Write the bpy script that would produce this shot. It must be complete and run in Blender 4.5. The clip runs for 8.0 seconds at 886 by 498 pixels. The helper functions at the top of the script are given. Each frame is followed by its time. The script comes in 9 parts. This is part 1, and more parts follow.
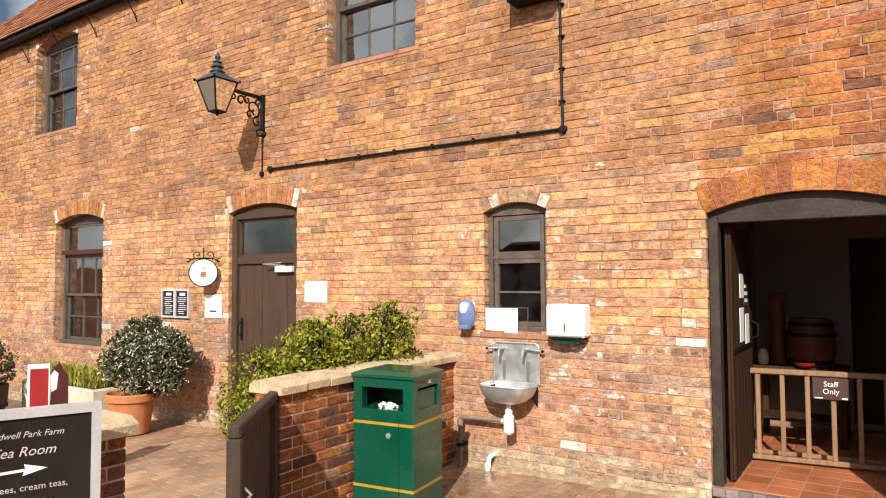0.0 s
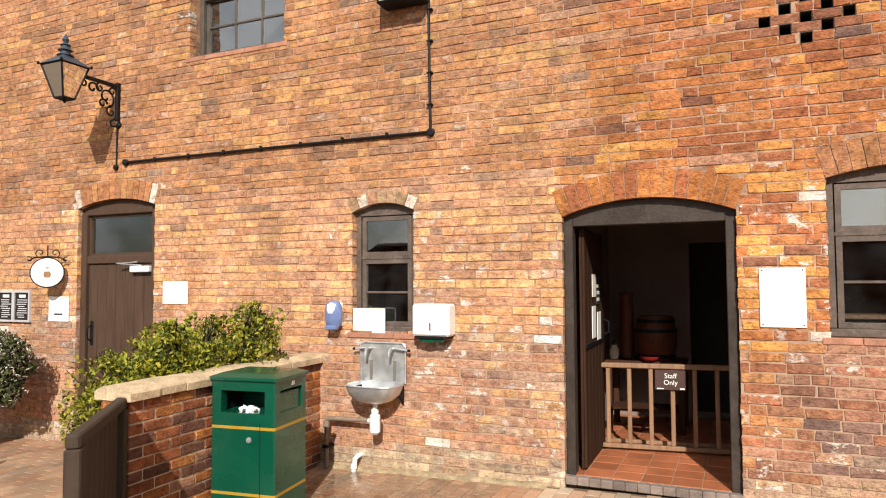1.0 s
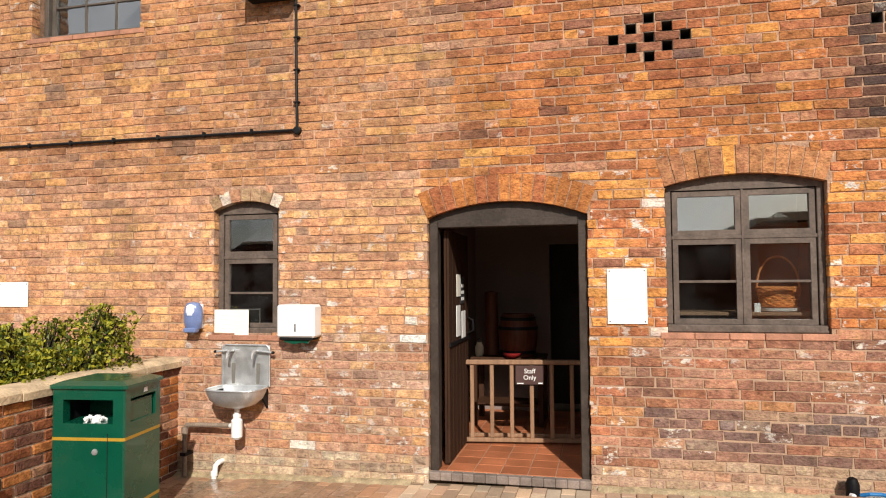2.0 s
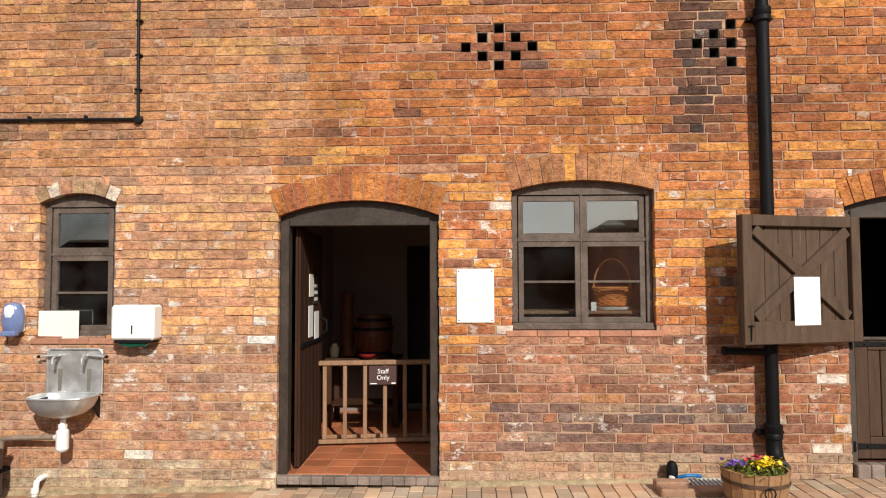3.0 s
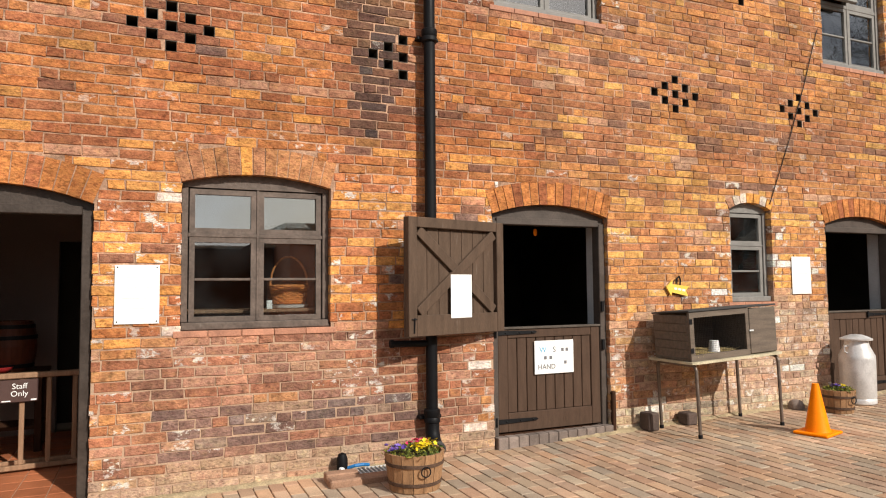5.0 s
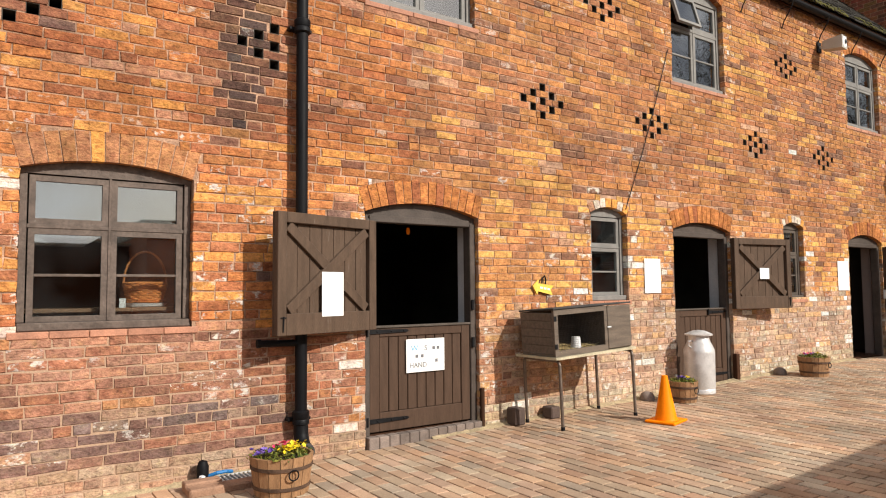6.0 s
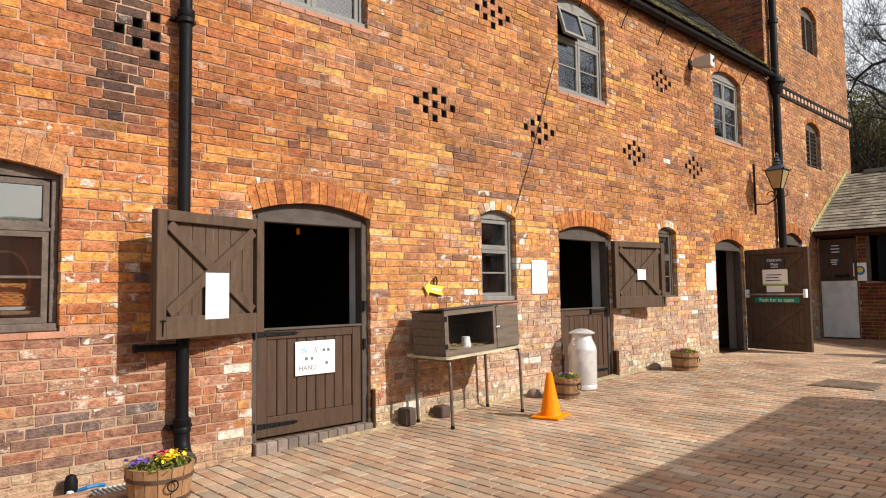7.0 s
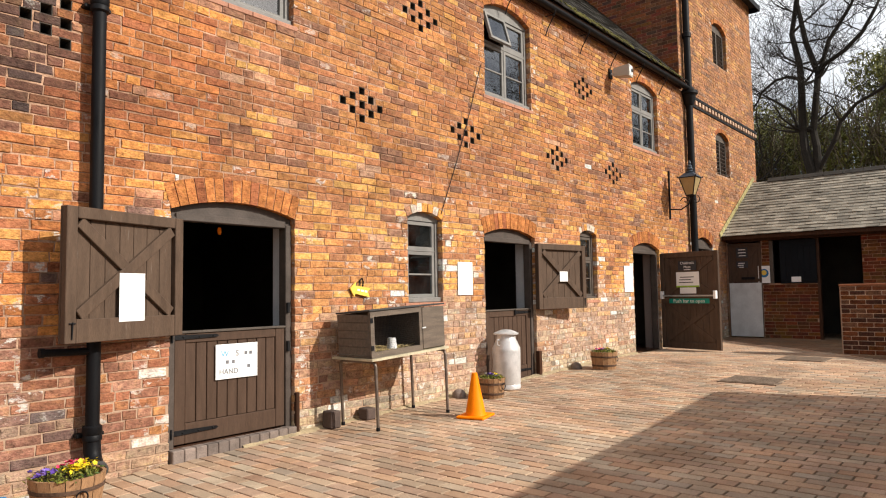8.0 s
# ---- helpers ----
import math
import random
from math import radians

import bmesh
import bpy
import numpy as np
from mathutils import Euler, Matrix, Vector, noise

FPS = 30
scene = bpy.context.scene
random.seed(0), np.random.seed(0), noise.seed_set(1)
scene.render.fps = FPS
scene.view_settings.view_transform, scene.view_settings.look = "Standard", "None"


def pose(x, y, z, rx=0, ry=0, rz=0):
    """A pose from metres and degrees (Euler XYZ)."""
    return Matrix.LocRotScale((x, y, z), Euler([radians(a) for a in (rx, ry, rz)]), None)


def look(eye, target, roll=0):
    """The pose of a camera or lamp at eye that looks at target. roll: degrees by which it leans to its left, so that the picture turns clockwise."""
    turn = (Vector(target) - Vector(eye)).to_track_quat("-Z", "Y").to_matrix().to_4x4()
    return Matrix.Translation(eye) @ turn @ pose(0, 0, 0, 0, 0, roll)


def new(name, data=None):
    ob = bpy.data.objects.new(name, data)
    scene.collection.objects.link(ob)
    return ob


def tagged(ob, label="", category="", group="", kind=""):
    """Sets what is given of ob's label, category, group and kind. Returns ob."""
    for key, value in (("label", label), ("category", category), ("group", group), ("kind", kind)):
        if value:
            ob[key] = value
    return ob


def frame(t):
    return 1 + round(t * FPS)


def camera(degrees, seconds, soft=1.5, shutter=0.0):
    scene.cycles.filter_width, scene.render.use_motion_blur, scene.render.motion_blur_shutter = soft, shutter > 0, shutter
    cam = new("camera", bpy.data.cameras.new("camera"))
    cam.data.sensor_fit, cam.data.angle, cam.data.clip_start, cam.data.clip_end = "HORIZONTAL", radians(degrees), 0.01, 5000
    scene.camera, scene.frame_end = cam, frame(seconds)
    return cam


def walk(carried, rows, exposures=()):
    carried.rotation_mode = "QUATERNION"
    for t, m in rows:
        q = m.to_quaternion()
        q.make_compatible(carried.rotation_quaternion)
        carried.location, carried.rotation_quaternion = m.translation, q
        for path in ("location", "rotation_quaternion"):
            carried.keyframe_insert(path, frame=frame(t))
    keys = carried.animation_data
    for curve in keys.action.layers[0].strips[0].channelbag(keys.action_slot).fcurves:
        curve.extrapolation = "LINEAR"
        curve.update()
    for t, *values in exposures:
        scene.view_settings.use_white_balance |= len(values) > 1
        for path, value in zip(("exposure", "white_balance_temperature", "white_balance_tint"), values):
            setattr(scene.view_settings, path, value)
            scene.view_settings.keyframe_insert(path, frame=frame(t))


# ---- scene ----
cam = camera(66.7, 8.0, soft=1.1)
PATH = [
    (0, (1.237, -5.458, 1.546), (0.115, -3.805, 1.64), -0.3),
    (0.5, (1.282, -5.442, 1.539), (0.314, -3.695, 1.634), -0.3),
    (1, (1.323, -5.44, 1.532), (0.519, -3.611, 1.629), -0.3),
    (1.5, (1.384, -5.446, 1.546), (0.743, -3.554, 1.638), -0.3),
    (1.7, (1.4, -5.448, 1.553), (0.828, -3.533, 1.643), -0.4),
    (2.8, (1.532, -5.436, 1.521), (1.376, -3.444, 1.618), -0.2),
    (3, (1.558, -5.431, 1.513), (1.48, -3.435, 1.612), -0.2),
    (3.5, (1.607, -5.422, 1.489), (1.761, -3.431, 1.592), -0.3),
    (4, (1.645, -5.42, 1.441), (2.029, -3.46, 1.559), -0.4),
    (4.5, (1.673, -5.41, 1.455), (2.273, -3.506, 1.566), -0.4),
    (5, (1.704, -5.409, 1.434), (2.496, -3.576, 1.549), -0.5),
    (6.3, (1.725, -5.348, 1.375), (2.926, -3.754, 1.5), -0.6),
    (6.5, (1.735, -5.377, 1.38), (2.98, -3.818, 1.505), -0.7),
    (7, (1.74, -5.389, 1.369), (3.106, -3.934, 1.496), -0.8),
    (7.5, (1.74, -5.39, 1.359), (3.192, -4.022, 1.488), -0.8),
    (8, (1.735, -5.387, 1.353), (3.252, -4.091, 1.485), -0.9),
]
walk(cam, [(t, look(eye, target, roll)) for t, eye, target, roll in PATH],
     exposures=[(0, 0.18), (1.5, 0.03), (3.5, -0.16), (4.5, -0.09), (6.5, 0.12), (8, 0.16)])

# ---------------------------------------------------------------- world, sun
SUN_DIR = Vector((-0.39, 1.0, -0.72)).normalized()
world = bpy.data.worlds.new("sky")
scene.world = world
world.use_nodes = True
wn = world.node_tree.nodes
sky = wn.new("ShaderNodeTexSky")
sky.sky_type = "NISHITA"
sky.sun_disc = False
sky.sun_elevation = math.asin(-SUN_DIR.z)
sky.sun_rotation = math.atan2(-SUN_DIR.x, -SUN_DIR.y)
sky.air_density = 1.0
sky.dust_density = 2.5
wn["Background"].inputs["Strength"].default_value = 0.064
wl_ = world.node_tree.links
cloud, ramp, blend, coords = wn.new("ShaderNodeTexNoise"), wn.new("ShaderNodeMapRange"), wn.new("ShaderNodeMix"), wn.new("ShaderNodeTexCoord")
cloud.inputs["Scale"].default_value, cloud.inputs["Detail"].default_value = 4.4, 8
ramp.inputs["From Min"].default_value, ramp.inputs["From Max"].default_value, ramp.inputs["To Max"].default_value = 0.38, 0.60, 0.85
blend.data_type = "RGBA"
blend.inputs["B"].default_value = (19.0, 19.3, 19.8, 1)      # sunlit cloud, in the sky's own units
wl_.new(coords.outputs["Generated"], cloud.inputs["Vector"])
wl_.new(cloud.outputs["Fac"], ramp.inputs["Value"])
wl_.new(ramp.outputs["Result"], blend.inputs["Factor"])
wl_.new(sky.outputs["Color"], blend.inputs["A"])
wl_.new(blend.outputs["Result"], wn["Background"].inputs["Color"])
sun_lamp = bpy.data.lights.new("sun", "SUN")
sun_lamp.energy = 5.0
sun_lamp.angle = radians(0.5)
sun_lamp.color = (1.0, 0.94, 0.85)
sun = new("sun", sun_lamp)
sun.matrix_world = Matrix.Translation((0, -20, 20)) @ SUN_DIR.to_track_quat("-Z", "Y").to_matrix().to_4x4()


# ---------------------------------------------------------------- geometry helpers
def ground_z(x):
    return -0.13 + 0.027 * max(-14.0, min(12.6, x))


class Geo:
    """Vertices and faces gathered for one mesh."""

    def __init__(self):
        self.v, self.f, self.c = [], [], []

    def add(self, verts, faces, m=None, tone=None):
        n = len(self.v)
        if m is not None:
            verts = [m @ Vector(p) for p in verts]
        self.v.extend([tuple(p) for p in verts])
        self.f.extend([tuple(i + n for i in f) for f in faces])
        if tone is not None:
            self.c.extend([tone] * len(faces))
        return self

    def box(self, lo, hi, ch=0.0, m=None, tone=None):
        (x0, y0, z0), (x1, y1, z1) = lo, hi
        if ch <= 0:
            vs = [(x, y, z) for x in (x0, x1) for y in (y0, y1) for z in (z0, z1)]
            fs = [(0, 1, 3, 2), (4, 6, 7, 5), (0, 4, 5, 1), (2, 3, 7, 6), (0, 2, 6, 4), (1, 5, 7, 3)]
            return self.add(vs, fs, m, tone)
        c = min(ch, 0.45 * (x1 - x0), 0.45 * (y1 - y0), 0.45 * (z1 - z0))
        vs, idx = [], {}
        for i in (0, 1):
            for j in (0, 1):
                for k in (0, 1):
                    px, py, pz = (x0, x1)[i], (y0, y1)[j], (z0, z1)[k]
                    sx, sy, sz = (c, -c)[i], (c, -c)[j], (c, -c)[k]
                    for a, p in enumerate(((px, py + sy, pz + sz), (px + sx, py, pz + sz), (px + sx, py + sy, pz))):
                        idx[i, j, k, a] = len(vs)
                        vs.append(p)
        g = lambda i, j, k, a: idx[i, j, k, a]
        fs = []
        for s in (0, 1):
            q = [g(s, 0, 0, 0), g(s, 1, 0, 0), g(s, 1, 1, 0), g(s, 0, 1, 0)]
            fs.append(tuple(q[::-1] if s == 0 else q))
            q = [g(0, s, 0, 1), g(1, s, 0, 1), g(1, s, 1, 1), g(0, s, 1, 1)]
            fs.append(tuple(q if s == 0 else q[::-1]))
            q = [g(0, 0, s, 2), g(1, 0, s, 2), g(1, 1, s, 2), g(0, 1, s, 2)]
            fs.append(tuple(q[::-1] if s == 0 else q))
        for j in (0, 1):
            for k in (0, 1):
                fs.append((g(0, j, k, 1), g(1, j, k, 1), g(1, j, k, 2), g(0, j, k, 2)))
                fs.append((g(j, 0, k, 0), g(j, 1, k, 0), g(j, 1, k, 2), g(j, 0, k, 2)))
                fs.append((g(j, k, 0, 0), g(j, k, 1, 0), g(j, k, 1, 1), g(j, k, 0, 1)))
        for i in (0, 1):
            for j in (0, 1):
                for k in (0, 1):
                    fs.append((g(i, j, k, 0), g(i, j, k, 1), g(i, j, k, 2)))
        return self.add(vs, fs, m, tone)

    def prism(self, poly, d0, d1, axis="y", m=None, tone=None):
        """A flat outline (a, b) drawn out along an axis: y takes (x, z), x takes (y, z), z takes (x, y)."""
        put = {"y": lambda a, b, d: (a, d, b), "x": lambda a, b, d: (d, a, b), "z": lambda a, b, d: (a, b, d)}[axis]
        n = len(poly)
        vs = [put(a, b, d0) for a, b in poly] + [put(a, b, d1) for a, b in poly]
        fs = [tuple(range(n)), tuple(range(2 * n - 1, n - 1, -1))]
        fs += [(i, i + n, (i + 1) % n + n, (i + 1) % n) for i in range(n)]
        return self.add(vs, fs, m, tone)

    def strip(self, outer, inner, d0, d1, m=None, tone=None, close=False):
        """A band between two lines of (x, z) points, drawn out along y."""
        n = len(outer)
        vs = [(a, d, b) for d in (d0, d1) for line in (outer, inner) for a, b in line]
        fs = []
        for i in range(n - 1 + close):
            j = (i + 1) % n
            fs += [(i, j, n + j, n + i), (2 * n + i, 3 * n + i, 3 * n + j, 2 * n + j), (i, 2 * n + i, 2 * n + j, j), (n + i, n + j, 3 * n + j, 3 * n + i)]
        if not close:
            fs += [(0, n, 3 * n, 2 * n), (n - 1, 3 * n - 1, 4 * n - 1, 2 * n - 1)]
        return self.add(vs, fs, m, tone)

    def lathe(self, profile, n=20, at=(0, 0, 0), m=None, tone=None):
        vs, fs = [], []
        for r, z in profile:
            for k in range(n):
                a = 2 * math.pi * k / n
                vs.append((at[0] + r * math.cos(a), at[1] + r * math.sin(a), at[2] + z))
        for i in range(len(profile) - 1):
            for k in range(n):
                l = (k + 1) % n
                fs.append((i * n + k, i * n + l, (i + 1) * n + l, (i + 1) * n + k))
        fs.append(tuple(range(n - 1, -1, -1)))
        fs.append(tuple((len(profile) - 1) * n + k for k in range(n)))
        return self.add(vs, fs, m, tone)

    def tube(self, pts, r, n=8, m=None, tone=None):
        pts = [Vector(p) for p in pts]
        radii = r if isinstance(r, (list, tuple)) else [r] * len(pts)
        vs, fs, side = [], [], None
        for i, p in enumerate(pts):
            d = (pts[min(i + 1, len(pts) - 1)] - pts[max(i - 1, 0)]).normalized()
            if side is None:
                side = d.orthogonal().normalized()
            side = (side - d * side.dot(d))
            side = side.normalized() if side.length > 1e-6 else d.orthogonal().normalized()
            up = d.cross(side)
            for k in range(n):
                a = 2 * math.pi * k / n
                vs.append(p + radii[i] * (math.cos(a) * side + math.sin(a) * up))
        for i in range(len(pts) - 1):
            for k in range(n):
                l = (k + 1) % n
                fs.append((i * n + k, i * n + l, (i + 1) * n + l, (i + 1) * n + k))
        fs += [tuple(range(n - 1, -1, -1)), tuple((len(pts) - 1) * n + k for k in range(n))]
        return self.add(vs, fs, m, tone)

    def mesh(self, name, material, smooth=False):
        me = bpy.data.meshes.new(name)
        me.from_pydata(self.v, [], self.f)
        if material:
            me.materials.append(material)
        if self.c:
            at = me.attributes.new("tone", "FLOAT_COLOR", "FACE")
            at.data.foreach_set("color", np.array([c if len(c) == 4 else (*c, 0.0) for c in self.c], dtype=np.float32).ravel())
        bm = bmesh.new()
        bm.from_mesh(me)
        bmesh.ops.recalc_face_normals(bm, faces=bm.faces)
        bm.to_mesh(me)
        bm.free()
        if smooth:
            me.shade_smooth()
            me.set_sharp_from_angle(angle=radians(38))
        return me


def part(name, geo, material, parent=None, label="", smooth=False, m=None):
    ob = new(name, geo.mesh(name, material, smooth))
    if parent is not None:
        ob.parent = parent
    if m is not None:
        ob.matrix_basis = m
    if label:
        ob["label"] = label
    return ob


def thing(name, m, label, category, group="", kind=""):
    ob = new(name)
    ob.empty_display_size = 0.1
    ob.matrix_basis = m
    return tagged(ob, label, category, group, kind)


def lettering(words, size, material, parent, m, name="lettering", extrude=0.001, shear=0.0, align="CENTER"):
    cu = bpy.data.curves.new(name, "FONT")
    cu.body, cu.size, cu.extrude, cu.align_x, cu.shear = words, size, extrude, align, shear
    cu.resolution_u = 3
    tmp = bpy.data.objects.new("tmp", cu)
    me = bpy.data.meshes.new_from_object(tmp)
    bpy.data.objects.remove(tmp)
    me.materials.append(material)
    ob = new(name, me)
    ob.parent = parent
    ob.matrix_basis = m
    return ob


FRONT = pose(0, 0, 0, 90, 0, 0)      # lettering that faces -y


def arc(x0, x1, zs, zc, n=12, grow=0.0, pad=0.0):
    """Points along a segmental arch from its left to its right springing; grow: further out along the radius."""
    w, rise = x1 - x0, max(zc - zs, 1e-3)
    rad = (w * w / 4 + rise * rise) / (2 * rise)
    cx, cz = (x0 + x1) / 2, zc - rad
    a = math.asin(min(1, w / 2 / rad))
    return [(cx + (rad + grow) * math.sin(-a + 2 * a * i / n), cz + (rad + grow) * math.cos(-a + 2 * a * i / n)) for i in range(n + 1)]


def arch_z(x, x0, x1, zs, zc):
    w, rise = x1 - x0, max(zc - zs, 1e-3)
    rad = (w * w / 4 + rise * rise) / (2 * rise)
    dx = x - (x0 + x1) / 2
    return zc - rad + math.sqrt(max(rad * rad - dx * dx, 0))


# ---------------------------------------------------------------- materials
def material(name, color, rough=0.7, metal=0.0, vary=0.25, scale=6.0, bump=0.2, fine=80.0, stretch=(1, 1, 1), tone=False, island=0.0, spots=0.0, spot_color=(0.7, 0.66, 0.58), coat=0.0, per_object=0.0, pits=0.0, depth=0.01, stain=0.0, spec=0.3, mottle=0.0):
    ma = bpy.data.materials.new(name)
    ma.use_nodes = True
    nt = ma.node_tree
    n, l = nt.nodes, nt.links
    b = n["Principled BSDF"]
    b.inputs["Roughness"].default_value = rough
    b.inputs["Metallic"].default_value = metal
    b.inputs["Coat Weight"].default_value = coat
    b.inputs["Specular IOR Level"].default_value = spec
    geom = n.new("ShaderNodeNewGeometry")
    mp = n.new("ShaderNodeMapping")
    mp.inputs["Scale"].default_value = stretch
    l.new(geom.outputs["Position"], mp.inputs["Vector"])
    big = n.new("ShaderNodeTexNoise")
    big.inputs["Scale"].default_value, big.inputs["Detail"].default_value = scale, 5
    l.new(mp.outputs["Vector"], big.inputs["Vector"])
    small = n.new("ShaderNodeTexNoise")
    small.inputs["Scale"].default_value, small.inputs["Detail"].default_value = fine, 4
    l.new(mp.outputs["Vector"], small.inputs["Vector"])
    if tone:
        at = n.new("ShaderNodeAttribute")
        at.attribute_name = "tone"
        base = at.outputs["Color"]
    else:
        rgb = n.new("ShaderNodeRGB")
        rgb.outputs[0].default_value = (*color, 1)
        base = rgb.outputs[0]

    def scaled(fac, lo, hi):
        r = n.new("ShaderNodeMapRange")
        r.inputs["From Min"].default_value, r.inputs["From Max"].default_value = 0.25, 0.75
        r.inputs["To Min"].default_value, r.inputs["To Max"].default_value = lo, hi
        l.new(fac, r.inputs["Value"])
        return r.outputs["Result"]

    def times(col, val):
        mx = n.new("ShaderNodeVectorMath")
        mx.operation = "SCALE"
        l.new(col, mx.inputs[0])
        l.new(val, mx.inputs["Scale"])
        return mx.outputs[0]
    base = times(base, scaled(big.outputs["Fac"], 1 - vary, 1 + vary))
    base = times(base, scaled(small.outputs["Fac"], 1 - vary * 0.7, 1 + vary * 0.7))
    if island:
        r = n.new("ShaderNodeMapRange")
        r.inputs["To Min"].default_value, r.inputs["To Max"].default_value = 1 - island, 1 + island
        l.new(geom.outputs["Random Per Island"], r.inputs["Value"])
        base = times(base, r.outputs["Result"])
    if per_object:
        oi = n.new("ShaderNodeObjectInfo")
        r = n.new("ShaderNodeMapRange")
        r.inputs["To Min"].default_value, r.inputs["To Max"].default_value = 1 - per_object, 1 + per_object
        l.new(oi.outputs["Random"], r.inputs["Value"])
        base = times(base, r.outputs["Result"])
    if spots:
        sp = n.new("ShaderNodeTexNoise")
        sp.inputs["Scale"].default_value, sp.inputs["Detail"].default_value, sp.inputs["Roughness"].default_value = scale * 2.3, 7, 0.7
        l.new(mp.outputs["Vector"], sp.inputs["Vector"])
        r = n.new("ShaderNodeMapRange")
        r.inputs["From Min"].default_value, r.inputs["From Max"].default_value = 0.62, 0.72
        r.inputs["To Max"].default_value = spots
        l.new(sp.outputs["Fac"], r.inputs["Value"])
        mix = n.new("ShaderNodeMix")
        mix.data_type = "RGBA"
        l.new(r.outputs["Result"], mix.inputs["Factor"])
        l.new(base, mix.inputs["A"])
        mix.inputs["B"].default_value = (*spot_color, 1)
        base = mix.outputs["Result"]
    if tone:
        fk, r, mul, mix = n.new("ShaderNodeTexNoise"), n.new("ShaderNodeMapRange"), n.new("ShaderNodeMath"), n.new("ShaderNodeMix")
        fk.inputs["Scale"].default_value, fk.inputs["Detail"].default_value, fk.inputs["Roughness"].default_value = 11.0, 8, 0.7
        l.new(mp.outputs["Vector"], fk.inputs["Vector"])
        r.inputs["From Min"].default_value, r.inputs["From Max"].default_value = 0.53, 0.58
        l.new(fk.outputs["Fac"], r.inputs["Value"])
        mul.operation = "MULTIPLY"
        l.new(r.outputs["Result"], mul.inputs[0])
        l.new(at.outputs["Alpha"], mul.inputs[1])
        mix.data_type = "RGBA"
        l.new(mul.outputs[0], mix.inputs["Factor"])
        l.new(base, mix.inputs["A"])
        mix.inputs["B"].default_value = (0.72, 0.67, 0.60, 1)      # flaking limewash
        base = mix.outputs["Result"]
    if mottle:                                      # burnt and yellow blotches inside each brick
        mo = n.new("ShaderNodeTexNoise")
        mo.inputs["Scale"].default_value, mo.inputs["Detail"].default_value, mo.inputs["Roughness"].default_value = 17.0, 5, 0.65
        l.new(mp.outputs["Vector"], mo.inputs["Vector"])
        for lo, hi, tint in ((0.50, 0.36, (0.72, 0.60, 0.62)), (0.53, 0.68, (1.22, 1.30, 1.05))):
            r, vm, mix = n.new("ShaderNodeMapRange"), n.new("ShaderNodeVectorMath"), n.new("ShaderNodeMix")
            r.inputs["From Min"].default_value, r.inputs["From Max"].default_value, r.inputs["To Max"].default_value = lo, hi, mottle
            l.new(mo.outputs["Fac"], r.inputs["Value"])
            vm.operation = "MULTIPLY"
            vm.inputs[1].default_value = tint
            l.new(base, vm.inputs[0])
            mix.data_type = "RGBA"
            l.new(r.outputs["Result"], mix.inputs["Factor"])
            l.new(base, mix.inputs["A"])
            l.new(vm.outputs[0], mix.inputs["B"])
            base = mix.outputs["Result"]
    if pits:
        pt, r = n.new("ShaderNodeTexNoise"), n.new("ShaderNodeMapRange")
        pt.inputs["Scale"].default_value, pt.inputs["Detail"].default_value, pt.inputs["Roughness"].default_value = 27.0, 7, 0.78
        l.new(mp.outputs["Vector"], pt.inputs["Vector"])
        r.inputs["From Min"].default_value, r.inputs["From Max"].default_value = 0.36, 0.50
        r.inputs["To Min"].default_value, r.inputs["To Max"].default_value = 1 - pits, 1.0
        l.new(pt.outputs["Fac"], r.inputs["Value"])
        base = times(base, r.outputs["Result"])
    if stain:
        sn = n.new("ShaderNodeTexNoise")
        sn.inputs["Scale"].default_value, sn.inputs["Detail"].default_value, sn.inputs["Roughness"].default_value = 1.5, 7, 0.62
        l.new(geom.outputs["Position"], sn.inputs["Vector"])
        base = times(base, scaled(sn.outputs["Fac"], 1 - stain * 1.6, 1 + stain))
    l.new(base, b.inputs["Base Color"])
    rr = scaled(big.outputs["Fac"], max(0.02, rough - 0.12), min(1, rough + 0.12))
    l.new(rr, b.inputs["Roughness"])
    if bump:
        bp = n.new("ShaderNodeBump")
        bp.inputs["Strength"].default_value, bp.inputs["Distance"].default_value = bump, depth
        l.new(small.outputs["Fac"], bp.inputs["Height"])
        l.new(bp.outputs["Normal"], b.inputs["Normal"])
    return ma


